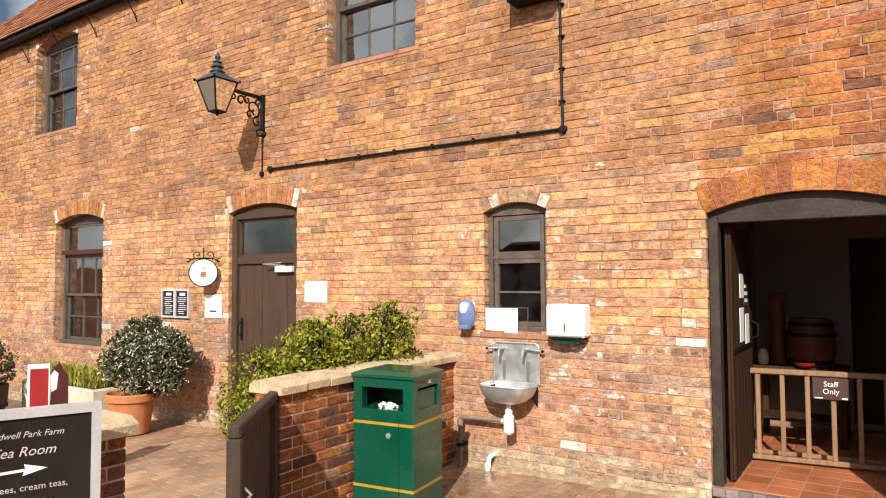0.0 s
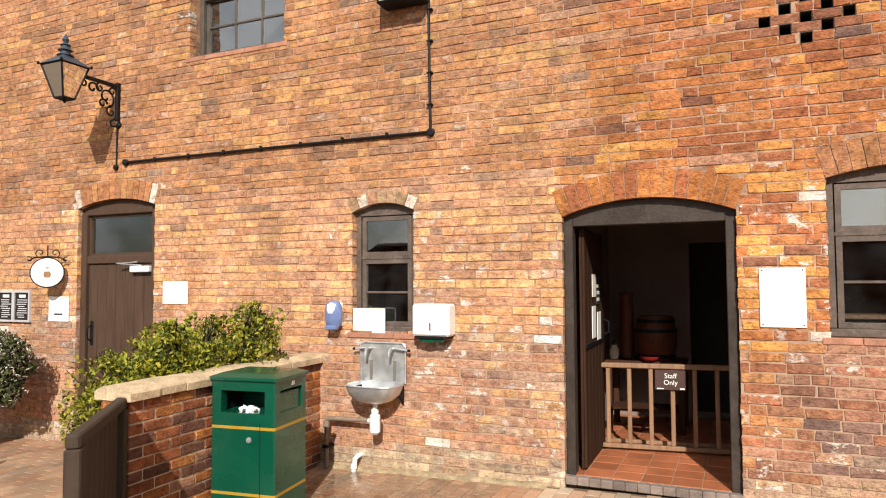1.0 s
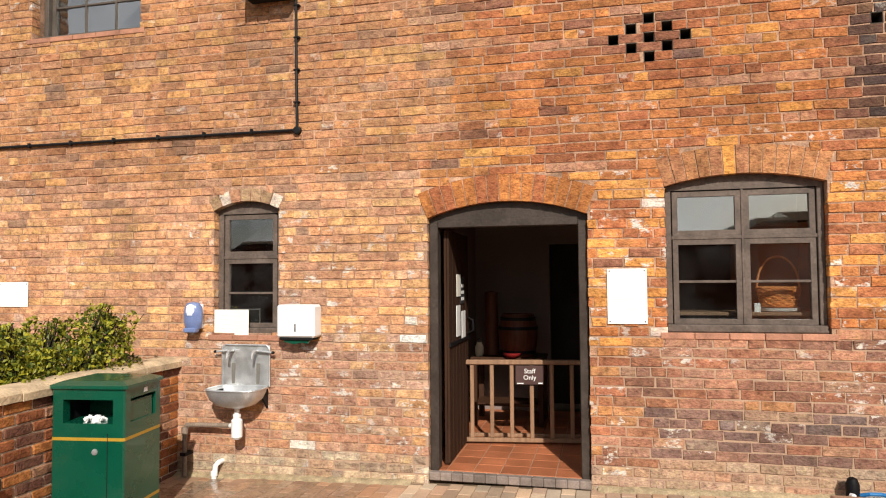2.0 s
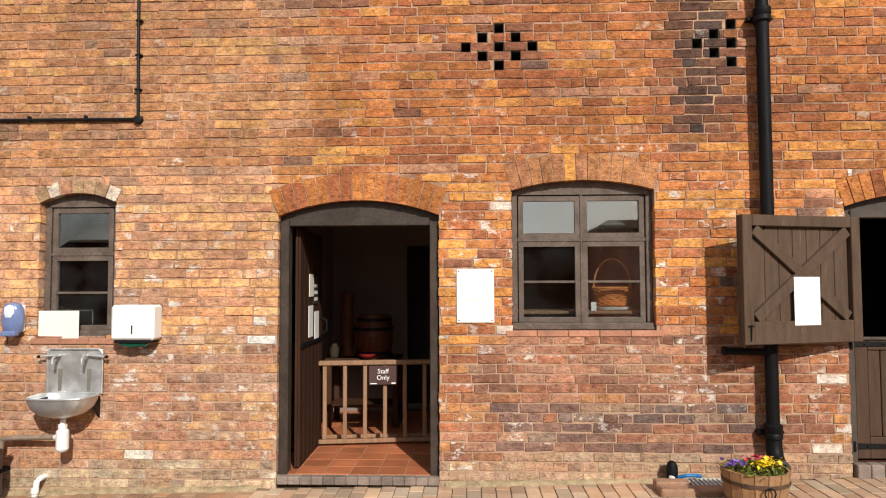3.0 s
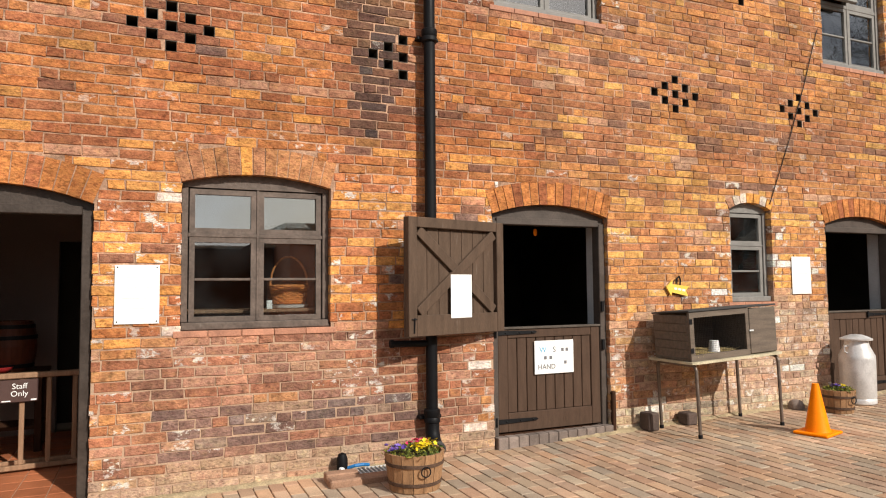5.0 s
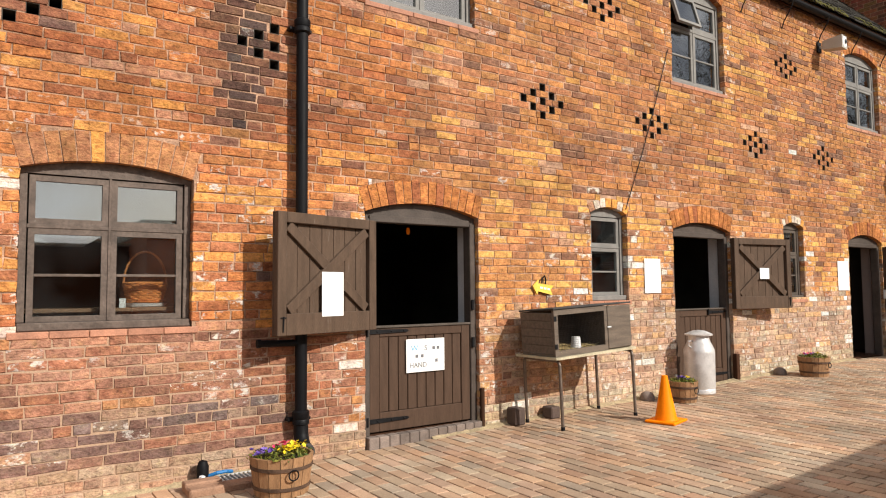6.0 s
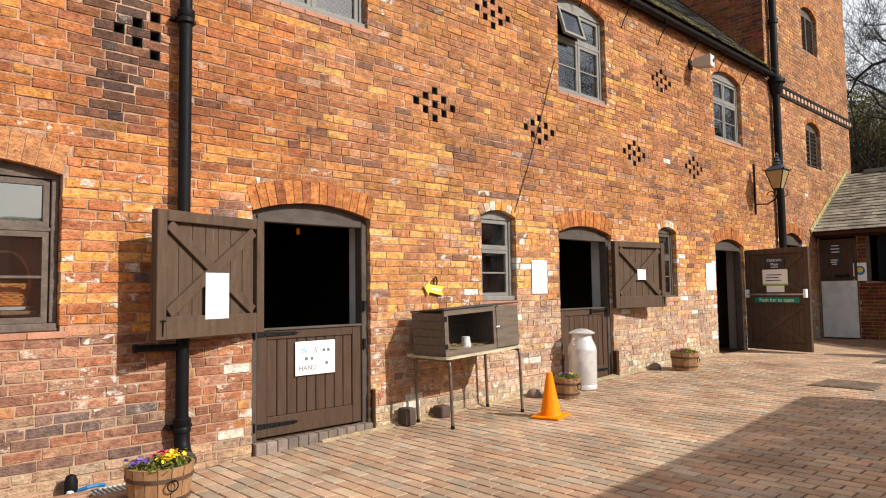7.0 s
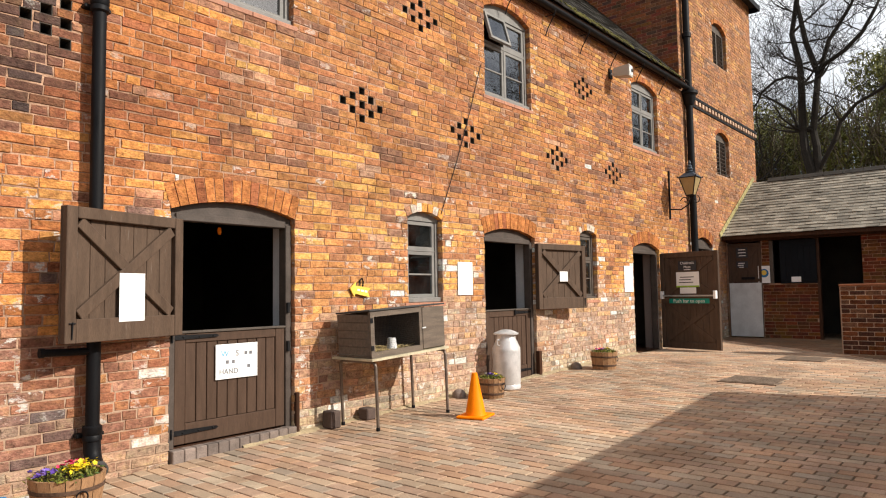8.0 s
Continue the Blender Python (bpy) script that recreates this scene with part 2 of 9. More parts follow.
def glass(name, tint=(0.85, 0.9, 0.9), rough=0.02, dust=0.014):
    ma = bpy.data.materials.new(name)
    ma.use_nodes = True
    n, l = ma.node_tree.nodes, ma.node_tree.links
    out = n["Material Output"]
    n.remove(n["Principled BSDF"])
    tr, gl, mx = n.new("ShaderNodeBsdfTransparent"), n.new("ShaderNodeBsdfGlossy"), n.new("ShaderNodeMixShader")
    tr.inputs["Color"].default_value = (*tint, 1)
    gl.inputs["Roughness"].default_value = rough
    fr = n.new("ShaderNodeFresnel")
    fr.inputs["IOR"].default_value = 3.5
    l.new(fr.outputs["Fac"], mx.inputs["Fac"])
    l.new(tr.outputs[0], mx.inputs[1])
    l.new(gl.outputs[0], mx.inputs[2])
    geom, nz, mr = n.new("ShaderNodeNewGeometry"), n.new("ShaderNodeTexNoise"), n.new("ShaderNodeMapRange")
    nz.inputs["Scale"].default_value, nz.inputs["Detail"].default_value = 4.5, 6
    l.new(geom.outputs["Position"], nz.inputs["Vector"])
    mr.inputs["From Min"].default_value, mr.inputs["From Max"].default_value = 0.38, 0.72
    mr.inputs["To Max"].default_value = dust
    l.new(nz.outputs["Fac"], mr.inputs["Value"])
    df, dm = n.new("ShaderNodeBsdfDiffuse"), n.new("ShaderNodeMixShader")       # dust and streaks on the pane
    df.inputs["Color"].default_value = (0.40, 0.43, 0.44, 1)
    l.new(mr.outputs["Result"], dm.inputs["Fac"])
    l.new(mx.outputs[0], dm.inputs[1])
    l.new(df.outputs[0], dm.inputs[2])
    l.new(dm.outputs[0], out.inputs["Surface"])
    return ma


M_BRICK = material("brick", (0.5, 0.2, 0.07), 0.9, vary=0.34, scale=14, bump=0.65, fine=60, stretch=(0.78, 1, 1.2), tone=True, spots=0.6, spot_color=(0.52, 0.34, 0.20), pits=0.55, depth=0.016, stain=0.24, spec=0.1, mottle=0.72)
M_MORTAR = material("lime mortar", (0.41, 0.25, 0.165), 0.95, vary=0.45, scale=9, bump=0.6, fine=70, stain=0.34, spec=0.1)
M_PALEMORTAR = material("pale lime mortar", (0.52, 0.41, 0.31), 0.95, vary=0.35, scale=11, bump=0.6, fine=70, spec=0.1)


def repointed(ma, top, color):
    """Paler new pointing in the lower courses of a wall, up to an uneven height."""
    n, l = ma.node_tree.nodes, ma.node_tree.links
    b = n["Principled BSDF"]
    old = b.inputs["Base Color"].links[0].from_socket
    geo, xyz, nz, add, r, mix = (n.new("ShaderNode" + k) for k in ("NewGeometry", "SeparateXYZ", "TexNoise", "Math", "MapRange", "Mix"))
    l.new(geo.outputs["Position"], xyz.inputs[0])
    l.new(geo.outputs["Position"], nz.inputs["Vector"])
    nz.inputs["Scale"].default_value, nz.inputs["Detail"].default_value = 2.2, 6
    add.operation = "MULTIPLY_ADD"
    add.inputs[1].default_value = -1.4
    l.new(nz.outputs["Fac"], add.inputs[0])
    l.new(xyz.outputs["Z"], add.inputs[2])
    r.inputs["From Min"].default_value, r.inputs["From Max"].default_value = top - 0.7, top - 1.0
    r.inputs["To Max"].default_value = 0.85
    l.new(add.outputs[0], r.inputs["Value"])
    mix.data_type = "RGBA"
    l.new(r.outputs["Result"], mix.inputs["Factor"])
    l.new(old, mix.inputs["A"])
    mix.inputs["B"].default_value = (*color, 1)
    l.new(mix.outputs["Result"], b.inputs["Base Color"])


repointed(M_MORTAR, 1.25, (0.43, 0.295, 0.205))
M_PAVER = material("clay paver", (0.4, 0.25, 0.16), 0.85, vary=0.24, scale=1.3, bump=0.4, fine=90, tone=True, stain=0.16, spec=0.12)
M_WETPAVER = material("wet clay paver", (0.4, 0.25, 0.16), 0.22, vary=0.3, scale=2.2, bump=0.25, fine=40, tone=True, pits=0.45, coat=0.5, stain=0.35)
M_JOINT = material("sandy joint", (0.19, 0.135, 0.09), 0.95, vary=0.3, scale=2.5, bump=0.4, spec=0.1)
M_FOOTGRIT = material("mossy sand", (0.36, 0.28, 0.17), 0.95, vary=0.4, scale=12, bump=0.7, fine=70, spots=0.8, spot_color=(0.13, 0.14, 0.03))
M_FRAME = material("grey-brown window paint", (0.095, 0.078, 0.064), 0.5, vary=0.25, scale=8, bump=0.15, fine=60, spots=0.15, spot_color=(0.3, 0.27, 0.23), spec=0.2)
M_DOOR = material("brown door paint", (0.074, 0.044, 0.029), 0.6, vary=0.22, scale=5, bump=0.25, fine=40, stretch=(6, 6, 0.7), spec=0.2)
M_HATCH = material("weathered brown paint", (0.092, 0.060, 0.041), 0.65, vary=0.25, scale=4, bump=0.3, fine=45, stretch=(5, 5, 0.8), spots=0.1, spec=0.15)
M_WOOD = material("bare oak", (0.29, 0.17, 0.10), 0.65, vary=0.3, scale=5, bump=0.25, stretch=(6, 6, 0.8))
M_OLDWOOD = material("old dark oak", (0.06, 0.028, 0.016), 0.5, vary=0.3, scale=5, bump=0.25, stretch=(6, 6, 0.8), spec=0.1)
M_GATEWOOD = material("weathered gate oak", (0.062, 0.042, 0.029), 0.75, vary=0.3, scale=5, bump=0.4, stretch=(6, 6, 0.8))
M_IRON = material("black painted iron", (0.010, 0.010, 0.011), 0.5, 0.0, vary=0.3, scale=12, bump=0.12, spec=0.15)
M_PIPE = material("black drain plastic", (0.006, 0.006, 0.007), 0.55, vary=0.3, scale=5, bump=0.08, spec=0.15)
M_STEEL = material("brushed stainless steel", (0.60, 0.61, 0.61), 0.42, 0.75, vary=0.12, scale=12, bump=0.05)
M_ALU = material("worn aluminium", (0.62, 0.61, 0.60), 0.42, 0.35, vary=0.18, scale=9, bump=0.1)
M_GALV = material("galvanised sheet", (0.62, 0.64, 0.64), 0.5, 0.15, vary=0.15, scale=5, bump=0.06)
M_WHITE = material("white plastic", (0.82, 0.82, 0.81), 0.4, vary=0.04, scale=6, bump=0.03)
M_PAPER = material("white laminated paper", (0.85, 0.85, 0.83), 0.5, vary=0.03, scale=5, bump=0.02)
M_CREAM = material("cream paper", (0.82, 0.79, 0.70), 0.6, vary=0.05, scale=5, bump=0.02)
M_INK = material("dark print", (0.04, 0.04, 0.045), 0.6, vary=0.1)
M_FADED = material("faded print", (0.66, 0.66, 0.67), 0.6, vary=0.1)
M_BLUEINK = material("blue print", (0.12, 0.42, 0.62), 0.6, vary=0.1)
M_TEAL = material("green safety sign", (0.008, 0.27, 0.20), 0.45, vary=0.05)
M_GREEN = material("gloss green bin", (0.002, 0.072, 0.040), 0.3, vary=0.12, scale=3, bump=0.03, coat=0.3, spec=0.5)
M_GOLD = material("gold line paint", (0.42, 0.25, 0.03), 0.4, vary=0.1)
M_SIGN = material("grey-brown sign board", (0.020, 0.015, 0.013), 0.45, vary=0.2, scale=3, bump=0.04, spots=0.1)
M_SILVER = material("silver frame", (0.62, 0.62, 0.64), 0.35, 0.3, vary=0.1)
M_STONE = material("sandstone coping", (0.55, 0.42, 0.27), 0.92, vary=0.3, scale=7, bump=0.6, fine=50, spots=0.5, spot_color=(0.25, 0.22, 0.16))
M_TROUGH = material("pale stone trough", (0.58, 0.52, 0.40), 0.92, vary=0.25, scale=5, bump=0.5, fine=50)
M_TERRA = material("terracotta", (0.52, 0.20, 0.085), 0.8, vary=0.2, scale=6, bump=0.2)
M_QUARRY = material("terracotta quarry tile", (0.40, 0.135, 0.06), 0.5, vary=0.22, scale=4, bump=0.15, tone=False, per_object=0.18)
M_PLASTER = material("grey-brown limewash plaster", (0.24, 0.19, 0.17), 0.92, vary=0.1, scale=2, bump=0.25)
M_LIMEWASH = material("grey-white limewash", (0.60, 0.60, 0.60), 0.85, vary=0.12, scale=5, bump=0.2)
# room darkness put into a near-black base colour
M_DARKROOM = material("near-black room plaster", (0.07, 0.06, 0.05), 0.95, vary=0.3, scale=2, bump=0.2, spec=0.05)
M_TILE = material("clay roof tile", (0.30, 0.12, 0.06), 0.9, vary=0.35, scale=5, bump=0.4, island=0.25, spots=0.35, spot_color=(0.16, 0.15, 0.08))
M_MOSSY = material("mossy dark roof tile", (0.045, 0.040, 0.033), 0.9, vary=0.35, scale=3, bump=0.4, island=0.25, spots=0.5, spot_color=(0.10, 0.11, 0.03))
M_SLATE = material("grey slate", (0.25, 0.225, 0.18), 0.7, vary=0.4, scale=3, bump=0.5, island=0.3, spots=0.35, spot_color=(0.30, 0.27, 0.19))
M_CONE = material("orange cone plastic", (1.0, 0.25, 0.0), 0.5, vary=0.1, scale=8, bump=0.05, spec=0.15)
M_TUB = material("barrel stave oak", (0.32, 0.18, 0.09), 0.85, vary=0.35, scale=7, bump=0.5, stretch=(4, 4, 0.6))
M_SOIL = material("potting soil", (0.035, 0.025, 0.018), 0.95, vary=0.4, bump=0.8)
M_STRAW = material("straw", (0.55, 0.42, 0.20), 0.9, vary=0.3, bump=0.2)
M_WICKER = material("orange wicker", (0.72, 0.27, 0.08), 0.6, vary=0.35, scale=20, bump=0.3)
M_BARK = material("grey bark", (0.030, 0.025, 0.019), 0.95, vary=0.4, scale=6, bump=0.7, fine=30)
M_GREYPAINT = material("weathered grey window paint", (0.20, 0.19, 0.175), 0.6, vary=0.2, scale=8, bump=0.15, fine=60, spots=0.15)
M_WORNPAINT = material("worn grey-brown window paint", (0.118, 0.090, 0.074), 0.6, vary=0.35, scale=9, bump=0.3, fine=45, spots=0.35, spot_color=(0.30, 0.27, 0.23), spec=0.2)
M_SIGNTEXT = material("greyed sign lettering", (0.52, 0.50, 0.46), 0.6, vary=0.1)
M_STAFFSIGN = material("brown sign plate", (0.075, 0.040, 0.034), 0.5, vary=0.1)
M_DARKFRAME = material("dark brown door frame paint", (0.052, 0.040, 0.033), 0.45, vary=0.3, scale=7, bump=0.25, fine=45, spots=0.2, spot_color=(0.25, 0.20, 0.16), spec=0.2)
M_LANTERNGLASS = glass("lantern glass", (0.78, 0.70, 0.62))
M_LAMPGLASS = material("frosted lamp glass", (0.42, 0.36, 0.32), 0.25, vary=0.1, scale=6, bump=0.05)
M_AMBER = material("amber lamp glass", (0.36, 0.26, 0.12), 0.25, vary=0.1, scale=6, bump=0.05)
M_BOTTLE = material("blue clear plastic", (0.15, 0.20, 0.38), 0.15, vary=0.15, scale=9, bump=0.05, coat=0.5)
M_BLACK = material("black rubber", (0.012, 0.012, 0.013), 0.6, vary=0.2, spec=0.1)
M_YELLOW = material("yellow painted wood", (0.80, 0.55, 0.09), 0.5, vary=0.15, bump=0.1)
M_RED = material("red print", (0.33, 0.025, 0.025), 0.5, vary=0.1)
M_COCOA = material("chocolate brown print", (0.075, 0.02, 0.018), 0.5, vary=0.15)
M_BLUE = material("blue hose", (0.02, 0.16, 0.40), 0.5, vary=0.15)
M_LIGHTBULB = material("white bulb", (0.85, 0.84, 0.8), 0.3, vary=0.03)
M_GLASS = glass("window glass")


def leaf_material(name, a, b, trans=0.25):
    ma = material(name, a, 0.55, vary=0.2, scale=4, bump=0.0)
    nt = ma.node_tree
    n, l = nt.nodes, nt.links
    bs = n["Principled BSDF"]
    geo, mix = n.new("ShaderNodeNewGeometry"), n.new("ShaderNodeMix")
    mix.data_type = "RGBA"
    l.new(geo.outputs["Random Per Island"], mix.inputs["Factor"])
    mix.inputs["A"].default_value, mix.inputs["B"].default_value = (*a, 1), (*b, 1)
    l.new(mix.outputs["Result"], bs.inputs["Base Color"])
    return ma


M_LEAF = leaf_material("yellow-green evergreen leaf", (0.02, 0.05, 0.006), (0.36, 0.33, 0.025))
M_DARKLEAF = leaf_material("dark green leaf", (0.018, 0.028, 0.010), (0.10, 0.105, 0.035))
M_BLOSSOM = leaf_material("white blossom", (0.55, 0.46, 0.38), (0.80, 0.74, 0.66))
M_GRASS = leaf_material("yellow grass blade", (0.12, 0.17, 0.02), (0.45, 0.40, 0.06))
M_FLOWER = {"yellow": leaf_material("yellow petal", (0.7, 0.5, 0.01), (0.85, 0.65, 0.03)), "purple": leaf_material("purple petal", (0.12, 0.06, 0.35), (0.3, 0.2, 0.6)), "pink": leaf_material("pink petal", (0.7, 0.03, 0.12), (0.8, 0.12, 0.22))}
M_WOODLAND = leaf_material("woodland ivy leaf", (0.06, 0.07, 0.015), (0.27, 0.26, 0.06))

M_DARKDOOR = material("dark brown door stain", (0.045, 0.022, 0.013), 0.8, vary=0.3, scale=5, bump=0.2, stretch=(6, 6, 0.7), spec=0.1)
M_FADEDINK = material("worn dark print", (0.16, 0.16, 0.17), 0.6, vary=0.1)
M_DOORFRAME = material("dark grey-brown frame paint", (0.078, 0.062, 0.052), 0.55, vary=0.25, scale=8, bump=0.15, fine=60, spots=0.12, spot_color=(0.22, 0.19, 0.16), spec=0.2)
M_PAVERLOOSE = material("loose clay brick", (0.34, 0.20, 0.13), 0.9, vary=0.3, scale=9, bump=0.5)
M_LIME = material("lime streak", (0.16, 0.15, 0.13), 0.8, vary=0.2)
M_BLUEBRICK = material("dark blue-grey brick", (0.21, 0.165, 0.14), 0.85, vary=0.3, scale=9, bump=0.4, per_object=0.25)
M_BARREL = material("varnished barrel oak", (0.11, 0.032, 0.015), 0.5, vary=0.3, scale=6, bump=0.2, stretch=(5, 5, 0.8))
M_RUSTY = material("rusty iron", (0.10, 0.06, 0.04), 0.8, 0.2, vary=0.4, scale=10, bump=0.3)
M_GRASSPRINT = material("lime green print", (0.30, 0.50, 0.05), 0.6, vary=0.05)
M_CREAMTOP = material("worn cream table top", (0.50, 0.44, 0.30), 0.7, vary=0.25, scale=7, bump=0.2)
M_HUTCH = material("weathered hutch timber", (0.135, 0.105, 0.08), 0.75, vary=0.3, scale=5, bump=0.3, stretch=(0.8, 6, 6), spots=0.1)
M_FELT = material("dark roofing felt", (0.05, 0.048, 0.046), 0.9, vary=0.25, scale=8, bump=0.4)
M_SPEAKER = material("grey-beige speaker case", (0.42, 0.40, 0.35), 0.5, vary=0.1)
M_SLATEDOOR = material("slate-grey paint", (0.010, 0.012, 0.015), 0.85, vary=0.25, scale=5, bump=0.2, spec=0.1)
M_LICHEN = material("lichened mortar", (0.34, 0.29, 0.13), 0.95, vary=0.35, scale=9, bump=0.6)
M_PLAINBRICK = material("plain brickwork", (0.30, 0.12, 0.06), 0.9, vary=0.3, scale=3, bump=0.4)
M_MOSS = material("yellow-green moss", (0.11, 0.10, 0.035), 0.95, vary=0.4, scale=14, bump=0.8, fine=90, spec=0.05)
M_TWIG = material("brown twig", (0.10, 0.078, 0.045), 0.9, vary=0.3)

# ---------------------------------------------------------------- main wall with its openings
# name: left, right, bottom, springing, crown, height of the arch ring
OPENINGS = {
    "sash_up_far": (-10.79, -9.45, 4.02, 5.50, 5.64, 0.11),
    "sash_low_far": (-10.03, -8.61, 0.58, 2.50, 2.61, 0.22),
    "tea_door": (-5.71, -4.51, -0.40, 2.40, 2.49, 0.22),
    "sash_up_mid": (-4.04, -2.80, 3.95, 5.42, 5.56, 0.11),
    "narrow_west": (-2.00, -1.36, 1.065, 2.185, 2.265, 0.12),
    "staff_door": (0.0, 1.31, -0.30, 2.06, 2.185, 0.23),
    "wide_window": (1.90, 3.04, 1.125, 2.255, 2.335, 0.225),
    "stable_door": (4.53, 5.80, -0.20, 2.105, 2.21, 0.225),
    "casement_mid": (4.58, 5.79, 4.05, 5.30, 5.44, 0.11),
    "narrow_mid": (7.41, 8.03, 1.25, 2.26, 2.34, 0.11),
    "hatch_door": (8.89, 10.12, -0.20, 2.14, 2.245, 0.225),
    "casement_east": (8.98, 10.12, 4.05, 5.30, 5.44, 0.11),
    "narrow_east": (11.48, 12.03, 1.21, 2.29, 2.36, 0.11),
    "maze_door": (13.43, 14.62, -0.20, 2.14, 2.26, 0.225),
    "casement_far": (13.60, 14.78, 4.08, 5.28, 5.41, 0.11),
    "end_door": (16.55, 17.70, -0.20, 2.36, 2.53, 0.225),
    "louvre_low": (18.25, 19.20, 4.13, 5.06, 5.20, 0.11),
    "louvre_high": (18.30, 19.32, 6.88, 7.82, 7.97, 0.11),
}
WALL_L, WALL_R, TOWER_L, EAVE_Z, TOWER_Z, THICK = -14.5, 21.45, 16.05, 5.78, 9.35, 0.33
COURSE, STRETCH, HEADER, JOINT = 0.077, 0.226, 0.107, 0.010
# honeycomb vents: centre x and z
VENTS = [(1.81, 3.42), (3.68, 3.42), (6.71, 3.43), (8.54, 3.43), (10.83, 3.45), (12.74, 3.46), (7.69, 4.77), (11.73, 4.77)]
BASE_COURSE = -0.6
VENT_HOLES = []
for vx, vz in VENTS:
    row0 = round((vz - BASE_COURSE) / COURSE - 0.5)
    for i in range(-2, 3):
        for j in range(-(2 - abs(i)), 3 - abs(i), 2):
            if not (vx == 3.68 and i > 0):
                VENT_HOLES.append((vx + i * 0.136 - 0.041, vx + i * 0.136 + 0.041, BASE_COURSE + (row0 + j) * COURSE - 0.009, BASE_COURSE + (row0 + j + 1) * COURSE - 0.002))


def wall_body():
    g = Geo()
    xs = {WALL_L, WALL_R, TOWER_L}
    n = 12
    for x0, x1, *_ in OPENINGS.values():
        xs |= {x0 - 0.004 + (x1 - x0 + 0.008) * i / n for i in range(n + 1)}
    for x0, x1, zb, zt in VENT_HOLES:
        xs |= {x0, x1}
    xs = sorted(xs)
    y0, y1 = 0.006, THICK
    for a, b in zip(xs, xs[1:]):
        if b - a < 1e-5:
            continue
        mid = (a + b) / 2
        top = TOWER_Z if mid > TOWER_L else EAVE_Z
        holes = sorted((o for o in OPENINGS.values() if o[0] - 0.004 < mid < o[1] + 0.004), key=lambda o: o[2])
        gaps = [((zb - 0.002,) * 2, tuple(arch_z(x, x0 - 0.004, x1 + 0.004, zs, zc) + 0.002 for x in (a, b))) for x0, x1, zb, zs, zc, _ in holes]
        gaps += [((zb, zb), (zt, zt)) for x0, x1, zb, zt in VENT_HOLES if x0 < mid < x1]
        levels = [(BASE_COURSE, BASE_COURSE)]
        for lo, hi in sorted(gaps):
            levels += [lo, hi]
        levels.append((top, top))
        for lo, hi in zip(levels[::2], levels[1::2]):
            vs = [(a, y0, lo[0]), (b, y0, lo[1]), (b, y0, hi[1]), (a, y0, hi[0]), (a, y1, lo[0]), (b, y1, lo[1]), (b, y1, hi[1]), (a, y1, hi[0])]
            fs = [(0, 1, 2, 3), (4, 7, 6, 5), (3, 2, 6, 7), (0, 4, 5, 1)]
            g.add(vs, fs)
    for x0, x1, zb, zs, zc, _ in OPENINGS.values():
        for x in (x0 - 0.004, x1 + 0.004):
            g.add([(x, y0, zb), (x, y1, zb), (x, y1, zs), (x, y0, zs)], [(0, 1, 2, 3)])
    for x0, x1, zb, zt in VENT_HOLES:
        for x in (x0, x1):
            g.add([(x, y0, zb), (x, y1, zb), (x, y1, zt), (x, y0, zt)], [(0, 1, 2, 3)])
    for x, top in ((WALL_L, EAVE_Z), (WALL_R, TOWER_Z)):
        g.add([(x, y0, BASE_COURSE), (x, y1, BASE_COURSE), (x, y1, top), (x, y0, top)], [(0, 1, 2, 3)])
    g.add([(TOWER_L, y0, EAVE_Z), (TOWER_L, y1, EAVE_Z), (TOWER_L, y1, TOWER_Z), (TOWER_L, y0, TOWER_Z)], [(0, 1, 2, 3)])
    return g


ORANGE, OCHRE, RUST, PLUM, SLATY, PINK, PAINT, SAND = (0.49, 0.19, 0.064), (0.63, 0.295, 0.08), (0.37, 0.132, 0.06), (0.20, 0.092, 0.062), (0.125, 0.10, 0.095), (0.48, 0.25, 0.15), (0.66, 0.56, 0.46), (0.44, 0.29, 0.17)


def near_jamb(x, z):
    for x0, x1, zb, zs, zc, _ in OPENINGS.values():
        if zb - 0.05 < z < zs + 0.02 and (x0 - 0.26 < x < x0 or x1 < x < x1 + 0.26):
            return True
    return False


LAST = [0.0, None]


